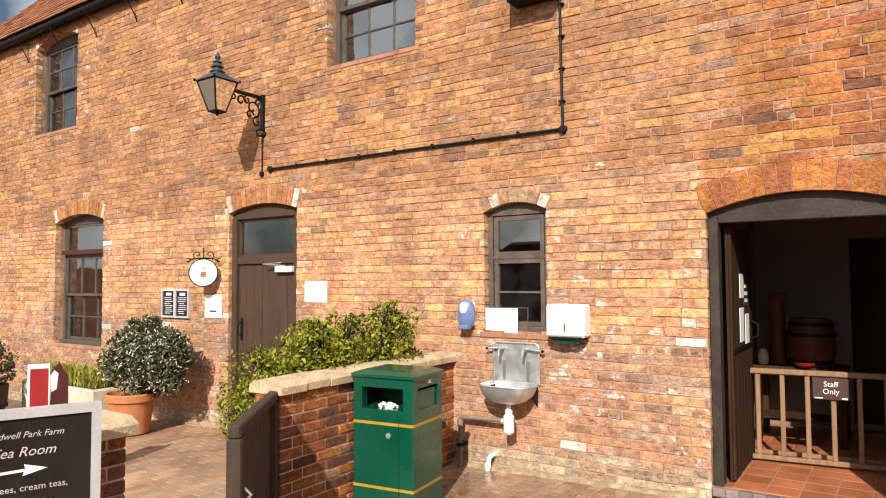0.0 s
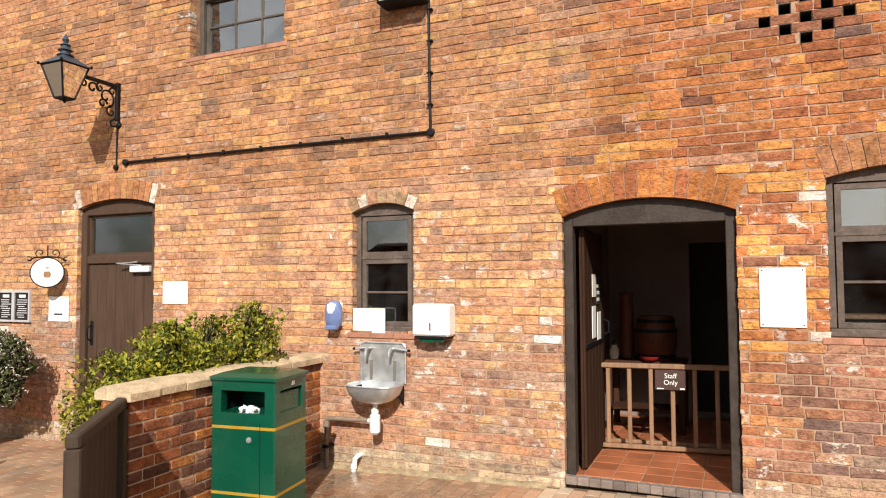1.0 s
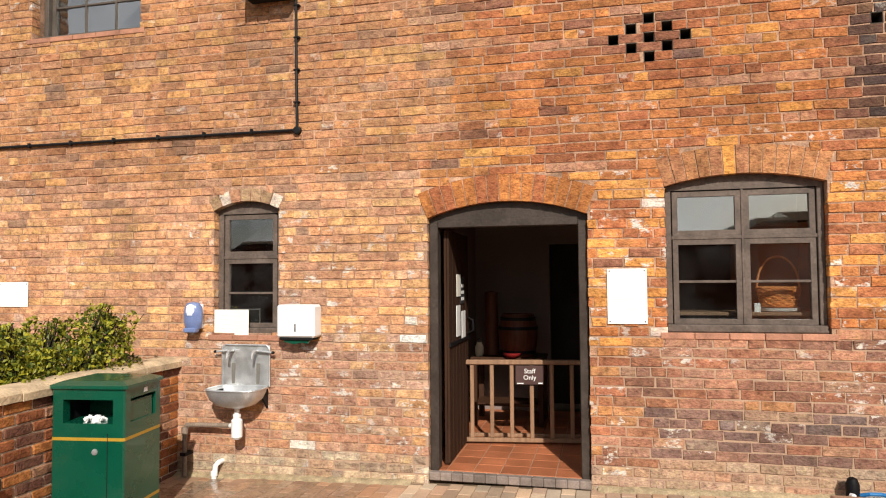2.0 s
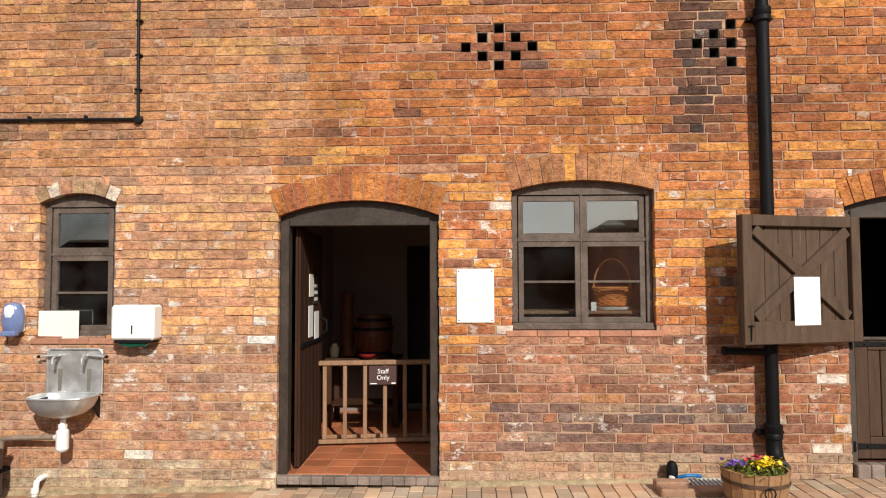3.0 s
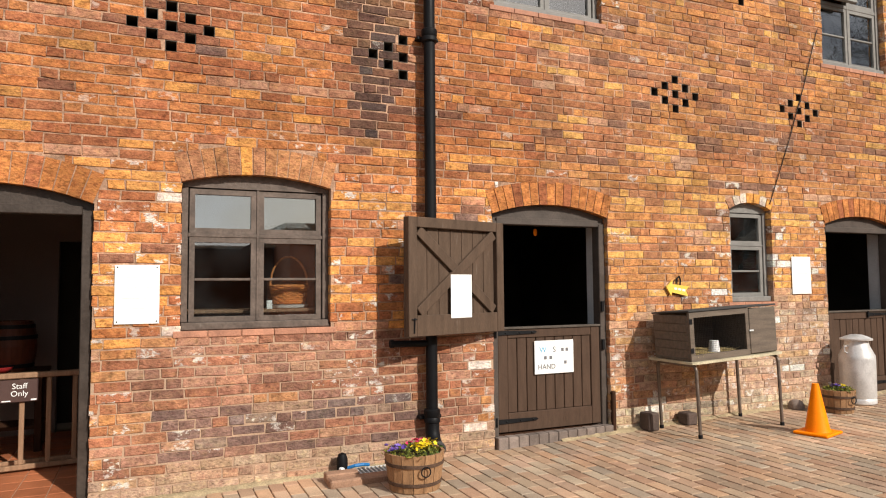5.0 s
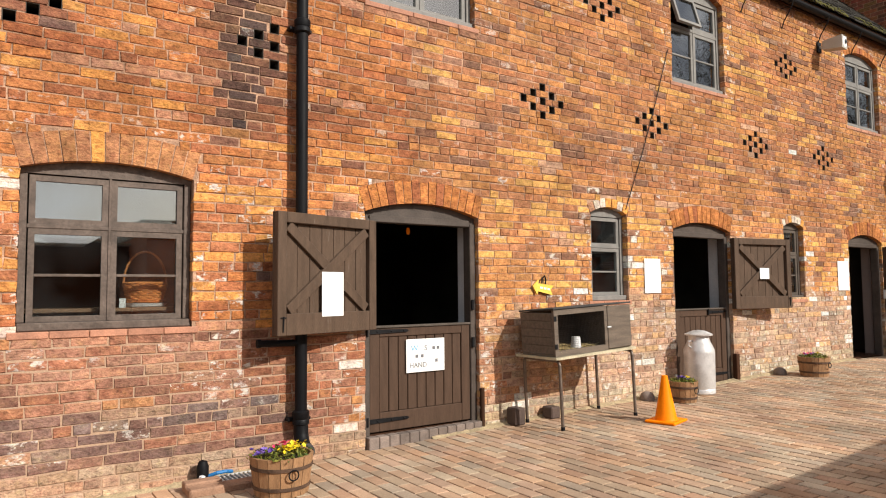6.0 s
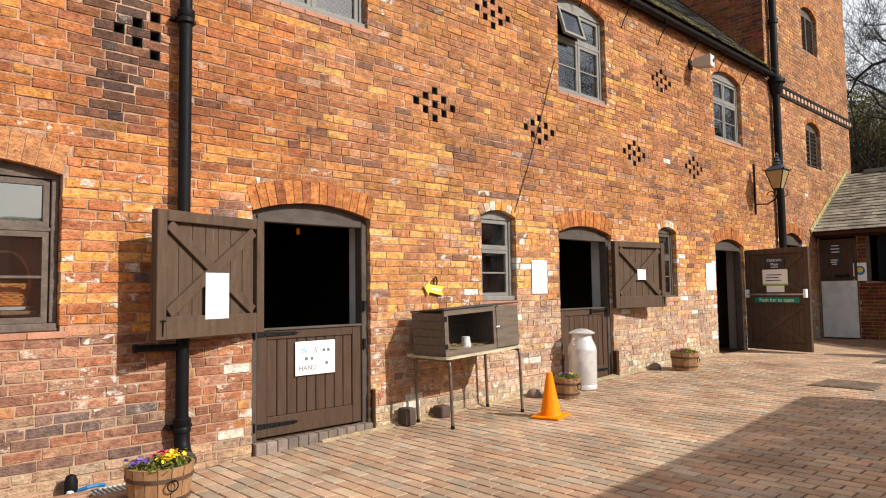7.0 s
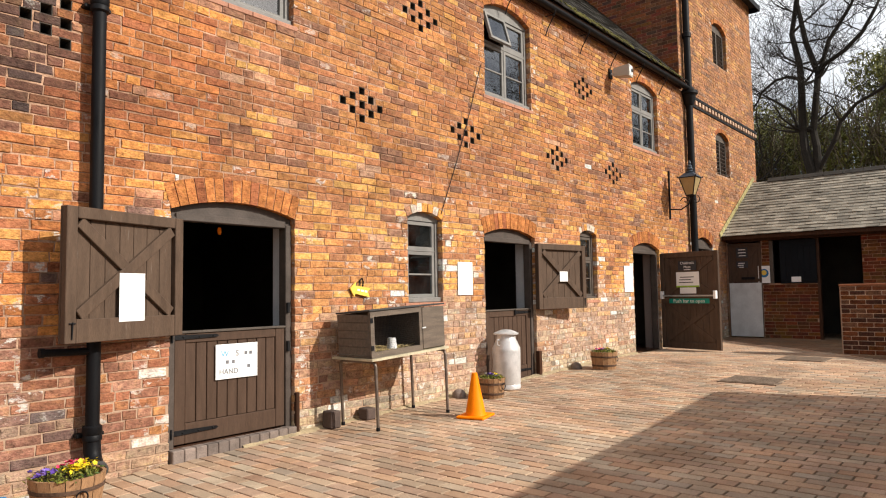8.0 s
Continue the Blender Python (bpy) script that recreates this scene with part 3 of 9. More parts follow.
def brick_tone(rng, x, z):
    """The colour of one brick: patches of orange, rust and plum, with soot, damp and old paint where they are."""
    p = noise.noise(Vector((x * 0.55, z * 0.9, 3.1))) + 0.45 * noise.noise(Vector((x * 1.7, z * 2.6, 9.7)))
    q = noise.noise(Vector((x * 1.1, z * 1.6, 17.3))) + 0.6 * noise.noise(Vector((x * 3.1, z * 4.0, 5.5)))
    w = {ORANGE: 4.2, OCHRE: 1.5 + 2.4 * max(0, p), RUST: 2.4 - 1.6 * p, PLUM: 0.55 - 0.4 * p, SLATY: 0.06, PINK: 0.5, PAINT: 0.02}
    local, hold = (0.44, 0.185, 0.072), 0.24
    if x < 0.3 + 0.9 * q:                           # browner, duller bricks towards the tea room
        local, hold = (0.52, 0.28, 0.16), 0.55
    if x > 4.2 and z > 2.4:
        w[OCHRE] = 1.1 + 1.2 * max(0, p)
    if z > 2.5:
        w[OCHRE] *= 0.6
        w[RUST] *= 1.35
        w[PLUM] += 0.35
        w[PINK] = 0.25
        local = (0.46, 0.185, 0.075) if x > 0.3 else (0.49, 0.245, 0.125)
    if x > TOWER_L:                                 # redder, later brick of the tower
        w[RUST], w[OCHRE] = 3.5, 1.0
        local, hold = (0.42, 0.195, 0.10), 0.5
    foot = 1.05 + 0.25 * q
    if z < foot:                                   # repaired, dusty lower courses
        w = {ORANGE: 1.8, OCHRE: 0.4, RUST: 3.0, PINK: 1.8, PLUM: 0.9, SAND: 0.5, PAINT: 0.03}
        local, hold = ((0.32, 0.155, 0.09) if x > 0.3 else (0.42, 0.235, 0.15)), 0.58
        if 1.5 < x < 3.5:                           # brown weathered patch under the wide window
            w[ORANGE], w[OCHRE], w[PLUM] = 0.7, 0.2, 1.6
            local, hold = (0.30, 0.158, 0.10), 0.65
    if 1.75 < x < 3.75 and 0.16 < z + 0.05 * q < 0.56 and rng.random() < 0.9:
        w = {PLUM: 4.0, SLATY: 1.0, RUST: 1.0, SAND: 0.8}
        local, hold = (0.20, 0.138, 0.108), 0.62
    if x > 6.2 and z < 1.25 + 0.3 * q:              # faded, lime-washed courses
        w = {PINK: 3.5, OCHRE: 0.8, SAND: 2.0, ORANGE: 1.2, RUST: 1.6, PLUM: 0.5, PAINT: 0.15}
        local, hold = (0.39, 0.245, 0.165), 0.6
    if z < ground_z(x) + 0.21 + 0.04 * q:           # damp, sandy foot
        w = {SAND: 3.2, PINK: 1.3, RUST: 0.7, PLUM: 0.3, PAINT: 0.1}
        local, hold = (0.40, 0.285, 0.185), 0.7
    streak = 3.42 + 0.05 * q
    if near_jamb(x, z):
        w[OCHRE] = w.get(OCHRE, 0) + 2.2
        w[PAINT] = 0.0 if z > 3.8 else (1.5 if x > 6.2 else (0.8 if x < -7 else 0.25))
    if -0.75 < x < 0 and 0.5 < z < 2.0:
        w[OCHRE] = w.get(OCHRE, 0) + 2.5
        w[PAINT] = w.get(PAINT, 0) + 0.1
    tones = list(w)
    t = rng.choices(tones, [max(v, 0) for v in w.values()])[0]
    if LAST[0] == z and LAST[1] in w and LAST[1] != PAINT and rng.random() < 0.33:     # bricks of one batch laid side by side
        t = LAST[1]
    LAST[0], LAST[1] = z, t
    if t != PAINT:
        t = tuple((1 - hold) * a + hold * b for a, b in zip(t, local))
    soot = max(0.0, min(1.0, 1.5 - abs(x - streak) / (0.15 + 0.05 * q + 0.10 * (z - 2.5)))) * max(0.0, min(1.0, (z - 2.5 - 0.2 * q) / 0.3))   # smear below the vent by the downpipe
    soot *= rng.uniform(0.7, 1.0)
    t = tuple((1 - soot) * a + soot * b for a, b in zip(t, (0.075, 0.058, 0.052)))
    # brightness step in the tone: darker above z 2.4, lighter below
    k = rng.uniform(0.82, 1.18) * (0.93 if z > 2.4 else 1.14)
    h = rng.uniform(0.95, 1.06)
    faded = 1.17 if x > 5.0 else (1.12 if x < 0.5 else 1.0)     # brightness put into the brick colour: paler, less orange towards both ends
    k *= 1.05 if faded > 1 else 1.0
    fleck = 0.0
    if near_jamb(x, z) or (-1.3 < x < 0 and 0.2 < z < 2.0) or (1.3 < x < 3.9 and 0.85 < z < 1.05) or (3.0 < x < 3.7 and 0.5 < z < 2.3) or (x > 6.2 and z < 1.4):
        fleck = rng.choice([0, 0, 0.5, 0.9])
    elif rng.random() < 0.06:
        fleck = 0.7 if z < 2.6 else 0.35
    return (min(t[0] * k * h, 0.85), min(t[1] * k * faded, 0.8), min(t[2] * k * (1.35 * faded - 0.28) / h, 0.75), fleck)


def blocked(z, pad=0.0):
    """Stretches of x taken by openings and their arch rings at height z."""
    out = []
    for x0, x1, zb, zs, zc, ring in OPENINGS.values():
        if z < zb or z > zc + ring:
            continue
        if z <= zs:
            out.append((x0, x1))
            continue
        w, rise = x1 - x0, zc - zs
        rad = (w * w / 4 + rise * rise) / (2 * rise)
        cx, cz = (x0 + x1) / 2, zc - rad
        far = rad + ring
        a = math.asin(w / 2 / rad)
        half = math.sqrt(max(far * far - (z - cz) ** 2, 0))
        edge = far * math.sin(a)
        if half > edge:
            half = w / 2 + (z - zs) * math.tan(a)
        out.append((cx - half, cx + half))
    out += [(x0, x1) for x0, x1, zb, zt in VENT_HOLES if zb < z < zt]
    return sorted(out)


def brick_geo(g, x0, x1, z0, z1, y, tone, depth=0.1):
    """One brick: face at y, softened arrises, sides running back."""
    c = 0.0035
    r = random.Random(int(x0 * 7919) * 31 + int(z0 * 6007) + int(tone[0] * 99991))
    j = lambda: r.uniform(-0.0052, 0.0052)
    a0, a1, a2, a3, b0, b1, b2, b3 = j(), j(), j(), j(), j(), j(), j(), j()
    vs = [(x0 + c + a0, y, z0 + c + b0), (x1 - c + a1, y + j() * 0.6, z0 + c + b1), (x1 - c + a2, y, z1 - c + b2), (x0 + c + a3, y + j() * 0.6, z1 - c + b3),
          (x0 + a0, y + c, z0 + b0), (x1 + a1, y + c, z0 + b1), (x1 + a2, y + c, z1 + b2), (x0 + a3, y + c, z1 + b3),
          (x0, y + depth, z0), (x1, y + depth, z0), (x1, y + depth, z1), (x0, y + depth, z1)]
    fs = [(0, 1, 2, 3)]
    for i in range(4):
        j = (i + 1) % 4
        fs += [(i, 4 + i, 4 + j, j), (4 + i, 8 + i, 8 + j, 4 + j)]
    g.add(vs, fs, None, tone)


def lay_courses(rng, x_lo, x_hi, z_lo, z_hi, take):
    """Every brick of a stretch of the main wall, handed to take(x0, x1, z0, z1, y, tone)."""
    rows = int((z_hi - z_lo) / COURSE)
    for r in range(rows):
        z0 = z_lo + r * COURSE
        z1 = z0 + COURSE - JOINT
        zm = (z0 + z1) / 2
        stops = blocked(zm)
        x = x_lo - rng.uniform(0, 0.2)
        header_row = r % 5 == 3
        while x < x_hi:
            short = rng.random() < (0.75 if header_row else 0.16)
            w = (HEADER if short else STRETCH) * rng.uniform(0.97, 1.03)
            pieces = [(max(x, x_lo), min(x + w, x_hi))]
            for a, b in stops:
                nxt = []
                for p, q in pieces:
                    if q <= a or p >= b:
                        nxt.append((p, q))
                    else:
                        nxt += [(p, a), (b, q)]
                pieces = [(p, q) for p, q in nxt if q - p > 0.025]
            for p, q in pieces:
                if q - p > 0.025:
                    jit = rng.uniform(-0.0015, 0.0015) + 0.006 * noise.noise(Vector((p * 0.7, z0 * 0.5, 4.4)))
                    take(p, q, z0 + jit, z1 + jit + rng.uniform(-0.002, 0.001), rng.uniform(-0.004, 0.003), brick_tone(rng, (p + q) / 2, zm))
            x += w + JOINT


wall = tagged(part("wall_north", wall_body(), M_MORTAR), "long orange-red brick stable wall with arched doors and windows", "wall", kind="structure")

# ---------------------------------------------------------------- ground: one sheet, pavers on it
g = Geo()
gx = [-600, -60, -14.0, -6, 0, 6, 12.6, 19, 60, 600]
gy = [-600, -40, -9, -4, 0.4, 40, 600]
g.add([(x, y, ground_z(x) - 0.010) for y in gy for x in gx], [(j * len(gx) + i, j * len(gx) + i + 1, (j + 1) * len(gx) + i + 1, (j + 1) * len(gx) + i) for j in range(len(gy) - 1) for i in range(len(gx) - 1)])
ground = tagged(part("ground", g, M_JOINT), "sandy ground bed under the brick-paved farm yard", "ground", kind="structure")

# ---------------------------------------------------------------- roofs, gutters, tower
def tile_rows(g, x0, x1, eave, ridge, rows, width, lift=0.018, rng=None, axis="x"):
    """Overlapping tiles from an eave line (y, z) to a ridge line (y, z), each a thin wedge."""
    (ya, za), (yb, zb) = eave, ridge
    n = int((x1 - x0) / width)
    slope = Vector((0, yb - ya, zb - za)).normalized()
    nor = Vector((0, -slope.z, slope.y))
    if nor.z < 0:
        nor = -nor
    for r in range(rows):
        t0, t1 = r / rows, min(1.0, (r + 1.35) / rows)
        p0, p1 = Vector((0, ya + (yb - ya) * t0, za + (zb - za) * t0)), Vector((0, ya + (yb - ya) * t1, za + (zb - za) * t1))
        off = 0.5 * width * (r % 2)
        for i in range(n + 1):
            a, b = max(x0, x0 + i * width - off), min(x1, x0 + (i + 1) * width - off - 0.006)
            if b - a < 0.03:
                continue
            h = lift * rng.uniform(0.8, 1.5)
            q = [p0 + nor * h, p1 + nor * 0.002]
            lo = [p0 + nor * (h - 0.012), p1 - nor * 0.01]
            vs = [(a, q[0].y, q[0].z), (b, q[0].y, q[0].z), (b, q[1].y, q[1].z), (a, q[1].y, q[1].z), (a, lo[0].y, lo[0].z), (b, lo[0].y, lo[0].z)]
            if axis == "y":
                vs = [(v[1], v[0], v[2]) for v in vs]
            g.add(vs, [(0, 1, 2, 3), (0, 4, 5, 1), (0, 3, 4), (1, 5, 2)])
    return g


rng = random.Random(5)
roof = thing("roof", pose(0, 0, 0), "long pitched tiled roof with moss along its eave", "roof", kind="structure")
part("roof_deck", Geo().prism([(-0.16, 5.80), (3.7, 9.93), (7.56, 5.80), (7.56, 5.70), (3.7, 9.83), (-0.16, 5.70)], WALL_L - 0.3, TOWER_L, "x"), M_OLDWOOD, roof)
part("tile_field", tile_rows(Geo(), WALL_L - 0.3, 6.0, (-0.2, 5.80), (3.7, 9.95), 26, 0.28, rng=rng), M_TILE, roof, "orange clay tiles")["kind"] = "stuff"
part("tile_field", tile_rows(Geo(), 6.0, TOWER_L - 0.01, (-0.2, 5.80), (3.7, 9.95), 26, 0.28, rng=rng), M_MOSSY, roof, "dark mossy tiles")["kind"] = "stuff"

moss = Geo()
for i in range(900):
    x = rng.uniform(3.0, TOWER_L - 0.1)
    up = rng.random() ** 2 * 0.42
    if noise.noise(Vector((x * 0.9, up * 3.0, 2.0))) > -0.15:
        a = rng.uniform(0.02, 0.055) * (1.0 - 0.5 * up)
        moss.lathe([(a, 0.0), (a * 0.85, a * 0.3), (a * 0.4, a * 0.5)], 6, m=Matrix.Translation((x, -0.19 + 0.685 * up, 5.825 + 0.73 * up)) @ pose(0, 0, 0, 45, 0, rng.uniform(0, 60)))
tagged(part("moss_cushions", moss, M_MOSS), "yellow-green moss cushions along the tiled eave", "moss", kind="stuff")
gutter = thing("gutter", pose(0, 0, 0), "black half-round cast-iron gutter on curled brackets", "gutter")
gp = [(-0.13 + 0.065 * math.cos(a), 5.74 + 0.06 * math.sin(a)) for a in [math.pi + math.pi * i / 8 for i in range(9)]]
gi = [(-0.13 + 0.055 * math.cos(a), 5.745 + 0.05 * math.sin(a)) for a in [math.pi + math.pi * i / 8 for i in range(9)]][::-1]
part("channel", Geo().prism(gp + gi, WALL_L, TOWER_L + 0.35, "x"), M_IRON, gutter)
part("fascia_board", Geo().box((WALL_L, -0.045, 5.70), (TOWER_L, -0.012, 5.78), 0.004), M_OLDWOOD, gutter)
br = Geo().tube([(0, -0.01, 5.32), (0, -0.05, 5.42), (0, -0.17, 5.60), (0, -0.20, 5.68), (0, -0.13, 5.675)], 0.009, 6).tube([(0, -0.01, 5.62), (0, -0.18, 5.62)], 0.007, 5)
first = part("bracket", br, M_IRON, gutter, m=pose(-13.2, 0, 0))
for i in range(1, 27):
    ob = new("bracket", first.data)
    ob.parent, ob.matrix_basis = gutter, pose(-13.2 + i * 1.08, 0, 0)

tower = thing("tower", pose(0, 0, 0), "taller square brick tower at the end of the range", "tower", kind="structure")
TY1 = 6.0
part("return_wall", Geo().box((TOWER_L, THICK + 0.001, 5.2), (TOWER_L + THICK, TY1, TOWER_Z)).box((TOWER_L + THICK, TY1 - THICK, 0), (WALL_R - THICK, TY1, TOWER_Z)).box((WALL_R - THICK, THICK + 0.001, 0), (WALL_R - 0.002, TY1, TOWER_Z)), M_MORTAR, tower)
tr = Geo()
ex = 0.24
tv = [(TOWER_L - ex, -ex, TOWER_Z - 0.06), (WALL_R + ex, -ex, TOWER_Z - 0.06), (WALL_R + ex, TY1 + ex, TOWER_Z - 0.06), (TOWER_L - ex, TY1 + ex, TOWER_Z - 0.06), ((TOWER_L + WALL_R) / 2, TY1 / 2, 12.3)]
tr.add(tv, [(0, 1, 4), (1, 2, 4), (2, 3, 4), (3, 0, 4), (3, 2, 1, 0)])
part("hipped_roof", tr, M_MOSSY, tower, "grey slate hipped roof")
part("eave_fascia", Geo().box((TOWER_L - ex, -ex, TOWER_Z - 0.2), (WALL_R + ex, -ex + 0.03, TOWER_Z - 0.05), 0.004).box((WALL_R + ex - 0.03, -ex, TOWER_Z - 0.2), (WALL_R + ex, TY1 + ex, TOWER_Z - 0.05), 0.004), M_IRON, tower, "dark fascia and gutter")
band = part("dentil_band", Geo().box((TOWER_L + 0.3, -0.05, 5.63), (WALL_R + 0.05, 0.02, 5.70), 0.006).box((TOWER_L + 0.3, -0.025, 5.46), (WALL_R + 0.03, 0.02, 5.52), 0.006), M_IRON, tower, "dark projecting brick string course")
M_DENTIL = material("pale dentil brick", (0.50, 0.34, 0.24), 0.9, vary=0.3, scale=9, bump=0.4, spec=0.1)
dent = Geo().box((-0.055, -0.045, 5.525), (0.055, 0.02, 5.625), 0.006).mesh("dentil", M_DENTIL)
for i in range(24):
    ob = new("dentil", dent)
    ob.parent, ob.matrix_basis = band, pose(TOWER_L + 0.45 + i * 0.215, 0, 0)
# bricks of the tower's side that looks along the range, its shade painted in
g = Geo()
for r in range(int((TOWER_Z - 5.7) / COURSE)):
    z0 = 5.70 + r * COURSE
    y = 0.0 - (0.118 if r % 2 else 0)
    while y < TY1:
        a, b = max(y, 0.012), min(y + STRETCH, TY1)
        if b - a > 0.03:
            vs = [(TOWER_L - 0.006, a, z0), (TOWER_L - 0.006, b, z0), (TOWER_L - 0.006, b, z0 + COURSE - JOINT), (TOWER_L - 0.006, a, z0 + COURSE - JOINT)]
            vs += [(TOWER_L + 0.01, p[1], p[2]) for p in vs]
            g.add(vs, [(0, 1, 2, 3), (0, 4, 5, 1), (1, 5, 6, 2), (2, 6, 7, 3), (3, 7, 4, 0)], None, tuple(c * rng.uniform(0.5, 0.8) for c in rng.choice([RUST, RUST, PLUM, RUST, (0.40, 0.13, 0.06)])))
        y += STRETCH + JOINT
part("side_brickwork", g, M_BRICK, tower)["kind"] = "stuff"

# ---------------------------------------------------------------- rooms behind the wall
def room(name, x0, x1, y1, floor_z, top, mat, floor_mat, label):
    t = 0.12
    g = Geo()
    g.box((x0 - t, THICK + 0.002, floor_z), (x0, y1, top)).box((x1, THICK + 0.002, floor_z), (x1 + t, y1, top))
    ob = tagged(part("partition_" + name, g, mat), label, "wall", kind="structure")
    tagged(part("ceiling_" + name, Geo().box((x0 - t, THICK + 0.002, top), (x1 + t, y1 + t, top + 0.1)), mat), "plain ceiling over the room", "ceiling", kind="structure")
    if floor_mat:
        tagged(part("floor_" + name, Geo().box((x0 - t, 0.06, floor_z - 0.1), (x1 + t, y1 + t, floor_z)), floor_mat), "plain dark floor of the room", "floor", kind="structure")
    return ob


def back_wall(name, x0, x1, y, z0, z1, mat, hole=None):
    g = Geo()
    if hole:
        a, b, h = hole
        g.prism([(x0, z0), (a, z0), (a, h), (b, h), (b, z0), (x1, z0), (x1, z1), (x0, z1)], y, y + 0.12)
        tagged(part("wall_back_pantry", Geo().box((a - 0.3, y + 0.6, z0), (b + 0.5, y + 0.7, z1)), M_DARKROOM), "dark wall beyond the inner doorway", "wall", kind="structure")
    else:
        g.box((x0, y, z0), (x1, y + 0.12, z1))
    return tagged(part("wall_back_" + name, g, mat), "inner back wall of the room", "wall", kind="structure")


room("tea_room", -12.5, -3.45, 3.5, -0.28, 2.75, M_PLASTER, M_OLDWOOD, "whitewashed partition walls of the tea room")
back_wall("tea_room", -12.6, -3.33, 3.5, -0.28, 2.85, M_DARKROOM)
room("wash_room", -3.2, -1.25, 2.5, -0.2, 2.75, M_DARKROOM, M_OLDWOOD, "dark partition walls behind the narrow window")
back_wall("wash_room", -3.32, -1.13, 2.5, -0.2, 2.85, M_DARKROOM)
FLOOR_A = -0.03
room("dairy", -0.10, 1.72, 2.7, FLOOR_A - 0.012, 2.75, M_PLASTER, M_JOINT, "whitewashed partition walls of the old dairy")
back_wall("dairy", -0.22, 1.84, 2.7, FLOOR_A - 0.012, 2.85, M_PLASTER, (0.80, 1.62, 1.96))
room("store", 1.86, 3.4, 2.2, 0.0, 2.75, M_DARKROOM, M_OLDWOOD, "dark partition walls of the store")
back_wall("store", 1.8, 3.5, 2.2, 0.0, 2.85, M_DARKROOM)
room("stable", 3.6, 6.9, 3.6, 0.10, 2.75, M_DARKROOM, M_OLDWOOD, "dark stable walls")
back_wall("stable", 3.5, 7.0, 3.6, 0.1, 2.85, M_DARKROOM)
room("pen", 7.05, 11.0, 3.6, 0.15, 2.75, M_DARKROOM, M_OLDWOOD, "dark walls of the animal pen")
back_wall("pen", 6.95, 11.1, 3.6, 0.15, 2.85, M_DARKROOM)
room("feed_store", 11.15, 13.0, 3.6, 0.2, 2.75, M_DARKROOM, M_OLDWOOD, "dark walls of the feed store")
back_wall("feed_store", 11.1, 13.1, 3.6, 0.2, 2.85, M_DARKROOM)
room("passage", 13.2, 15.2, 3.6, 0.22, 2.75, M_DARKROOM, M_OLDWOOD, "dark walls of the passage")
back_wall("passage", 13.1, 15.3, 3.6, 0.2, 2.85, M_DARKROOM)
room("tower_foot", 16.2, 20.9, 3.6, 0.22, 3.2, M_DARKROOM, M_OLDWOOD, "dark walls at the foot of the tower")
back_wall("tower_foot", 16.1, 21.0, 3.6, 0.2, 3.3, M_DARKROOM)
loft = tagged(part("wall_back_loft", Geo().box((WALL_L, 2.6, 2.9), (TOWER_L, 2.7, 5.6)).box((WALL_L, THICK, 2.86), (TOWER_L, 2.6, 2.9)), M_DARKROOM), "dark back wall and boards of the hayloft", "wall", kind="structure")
tagged(part("wall_far", Geo().box((WALL_L, 8.9, BASE_COURSE), (TOWER_L, 9.1, 5.75)).box((WALL_L - 0.25, THICK, BASE_COURSE), (WALL_L - 0.02, 9.0, 5.75)), M_MORTAR), "plain far wall of the stable range", "wall", kind="structure")

# white-painted inner reveals behind the door frames
for key in ("staff_door", "stable_door", "hatch_door", "maze_door"):
    x0, x1, zb, zs, zc, _ = OPENINGS[key]
    g = Geo().box((x0 - 0.003, 0.19, 0), (x0 + 0.012, THICK + 0.01, zs)).box((x1 - 0.012, 0.19, 0), (x1 + 0.003, THICK + 0.01, zs))
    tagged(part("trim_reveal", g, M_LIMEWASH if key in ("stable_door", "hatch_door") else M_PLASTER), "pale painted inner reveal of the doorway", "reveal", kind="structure")


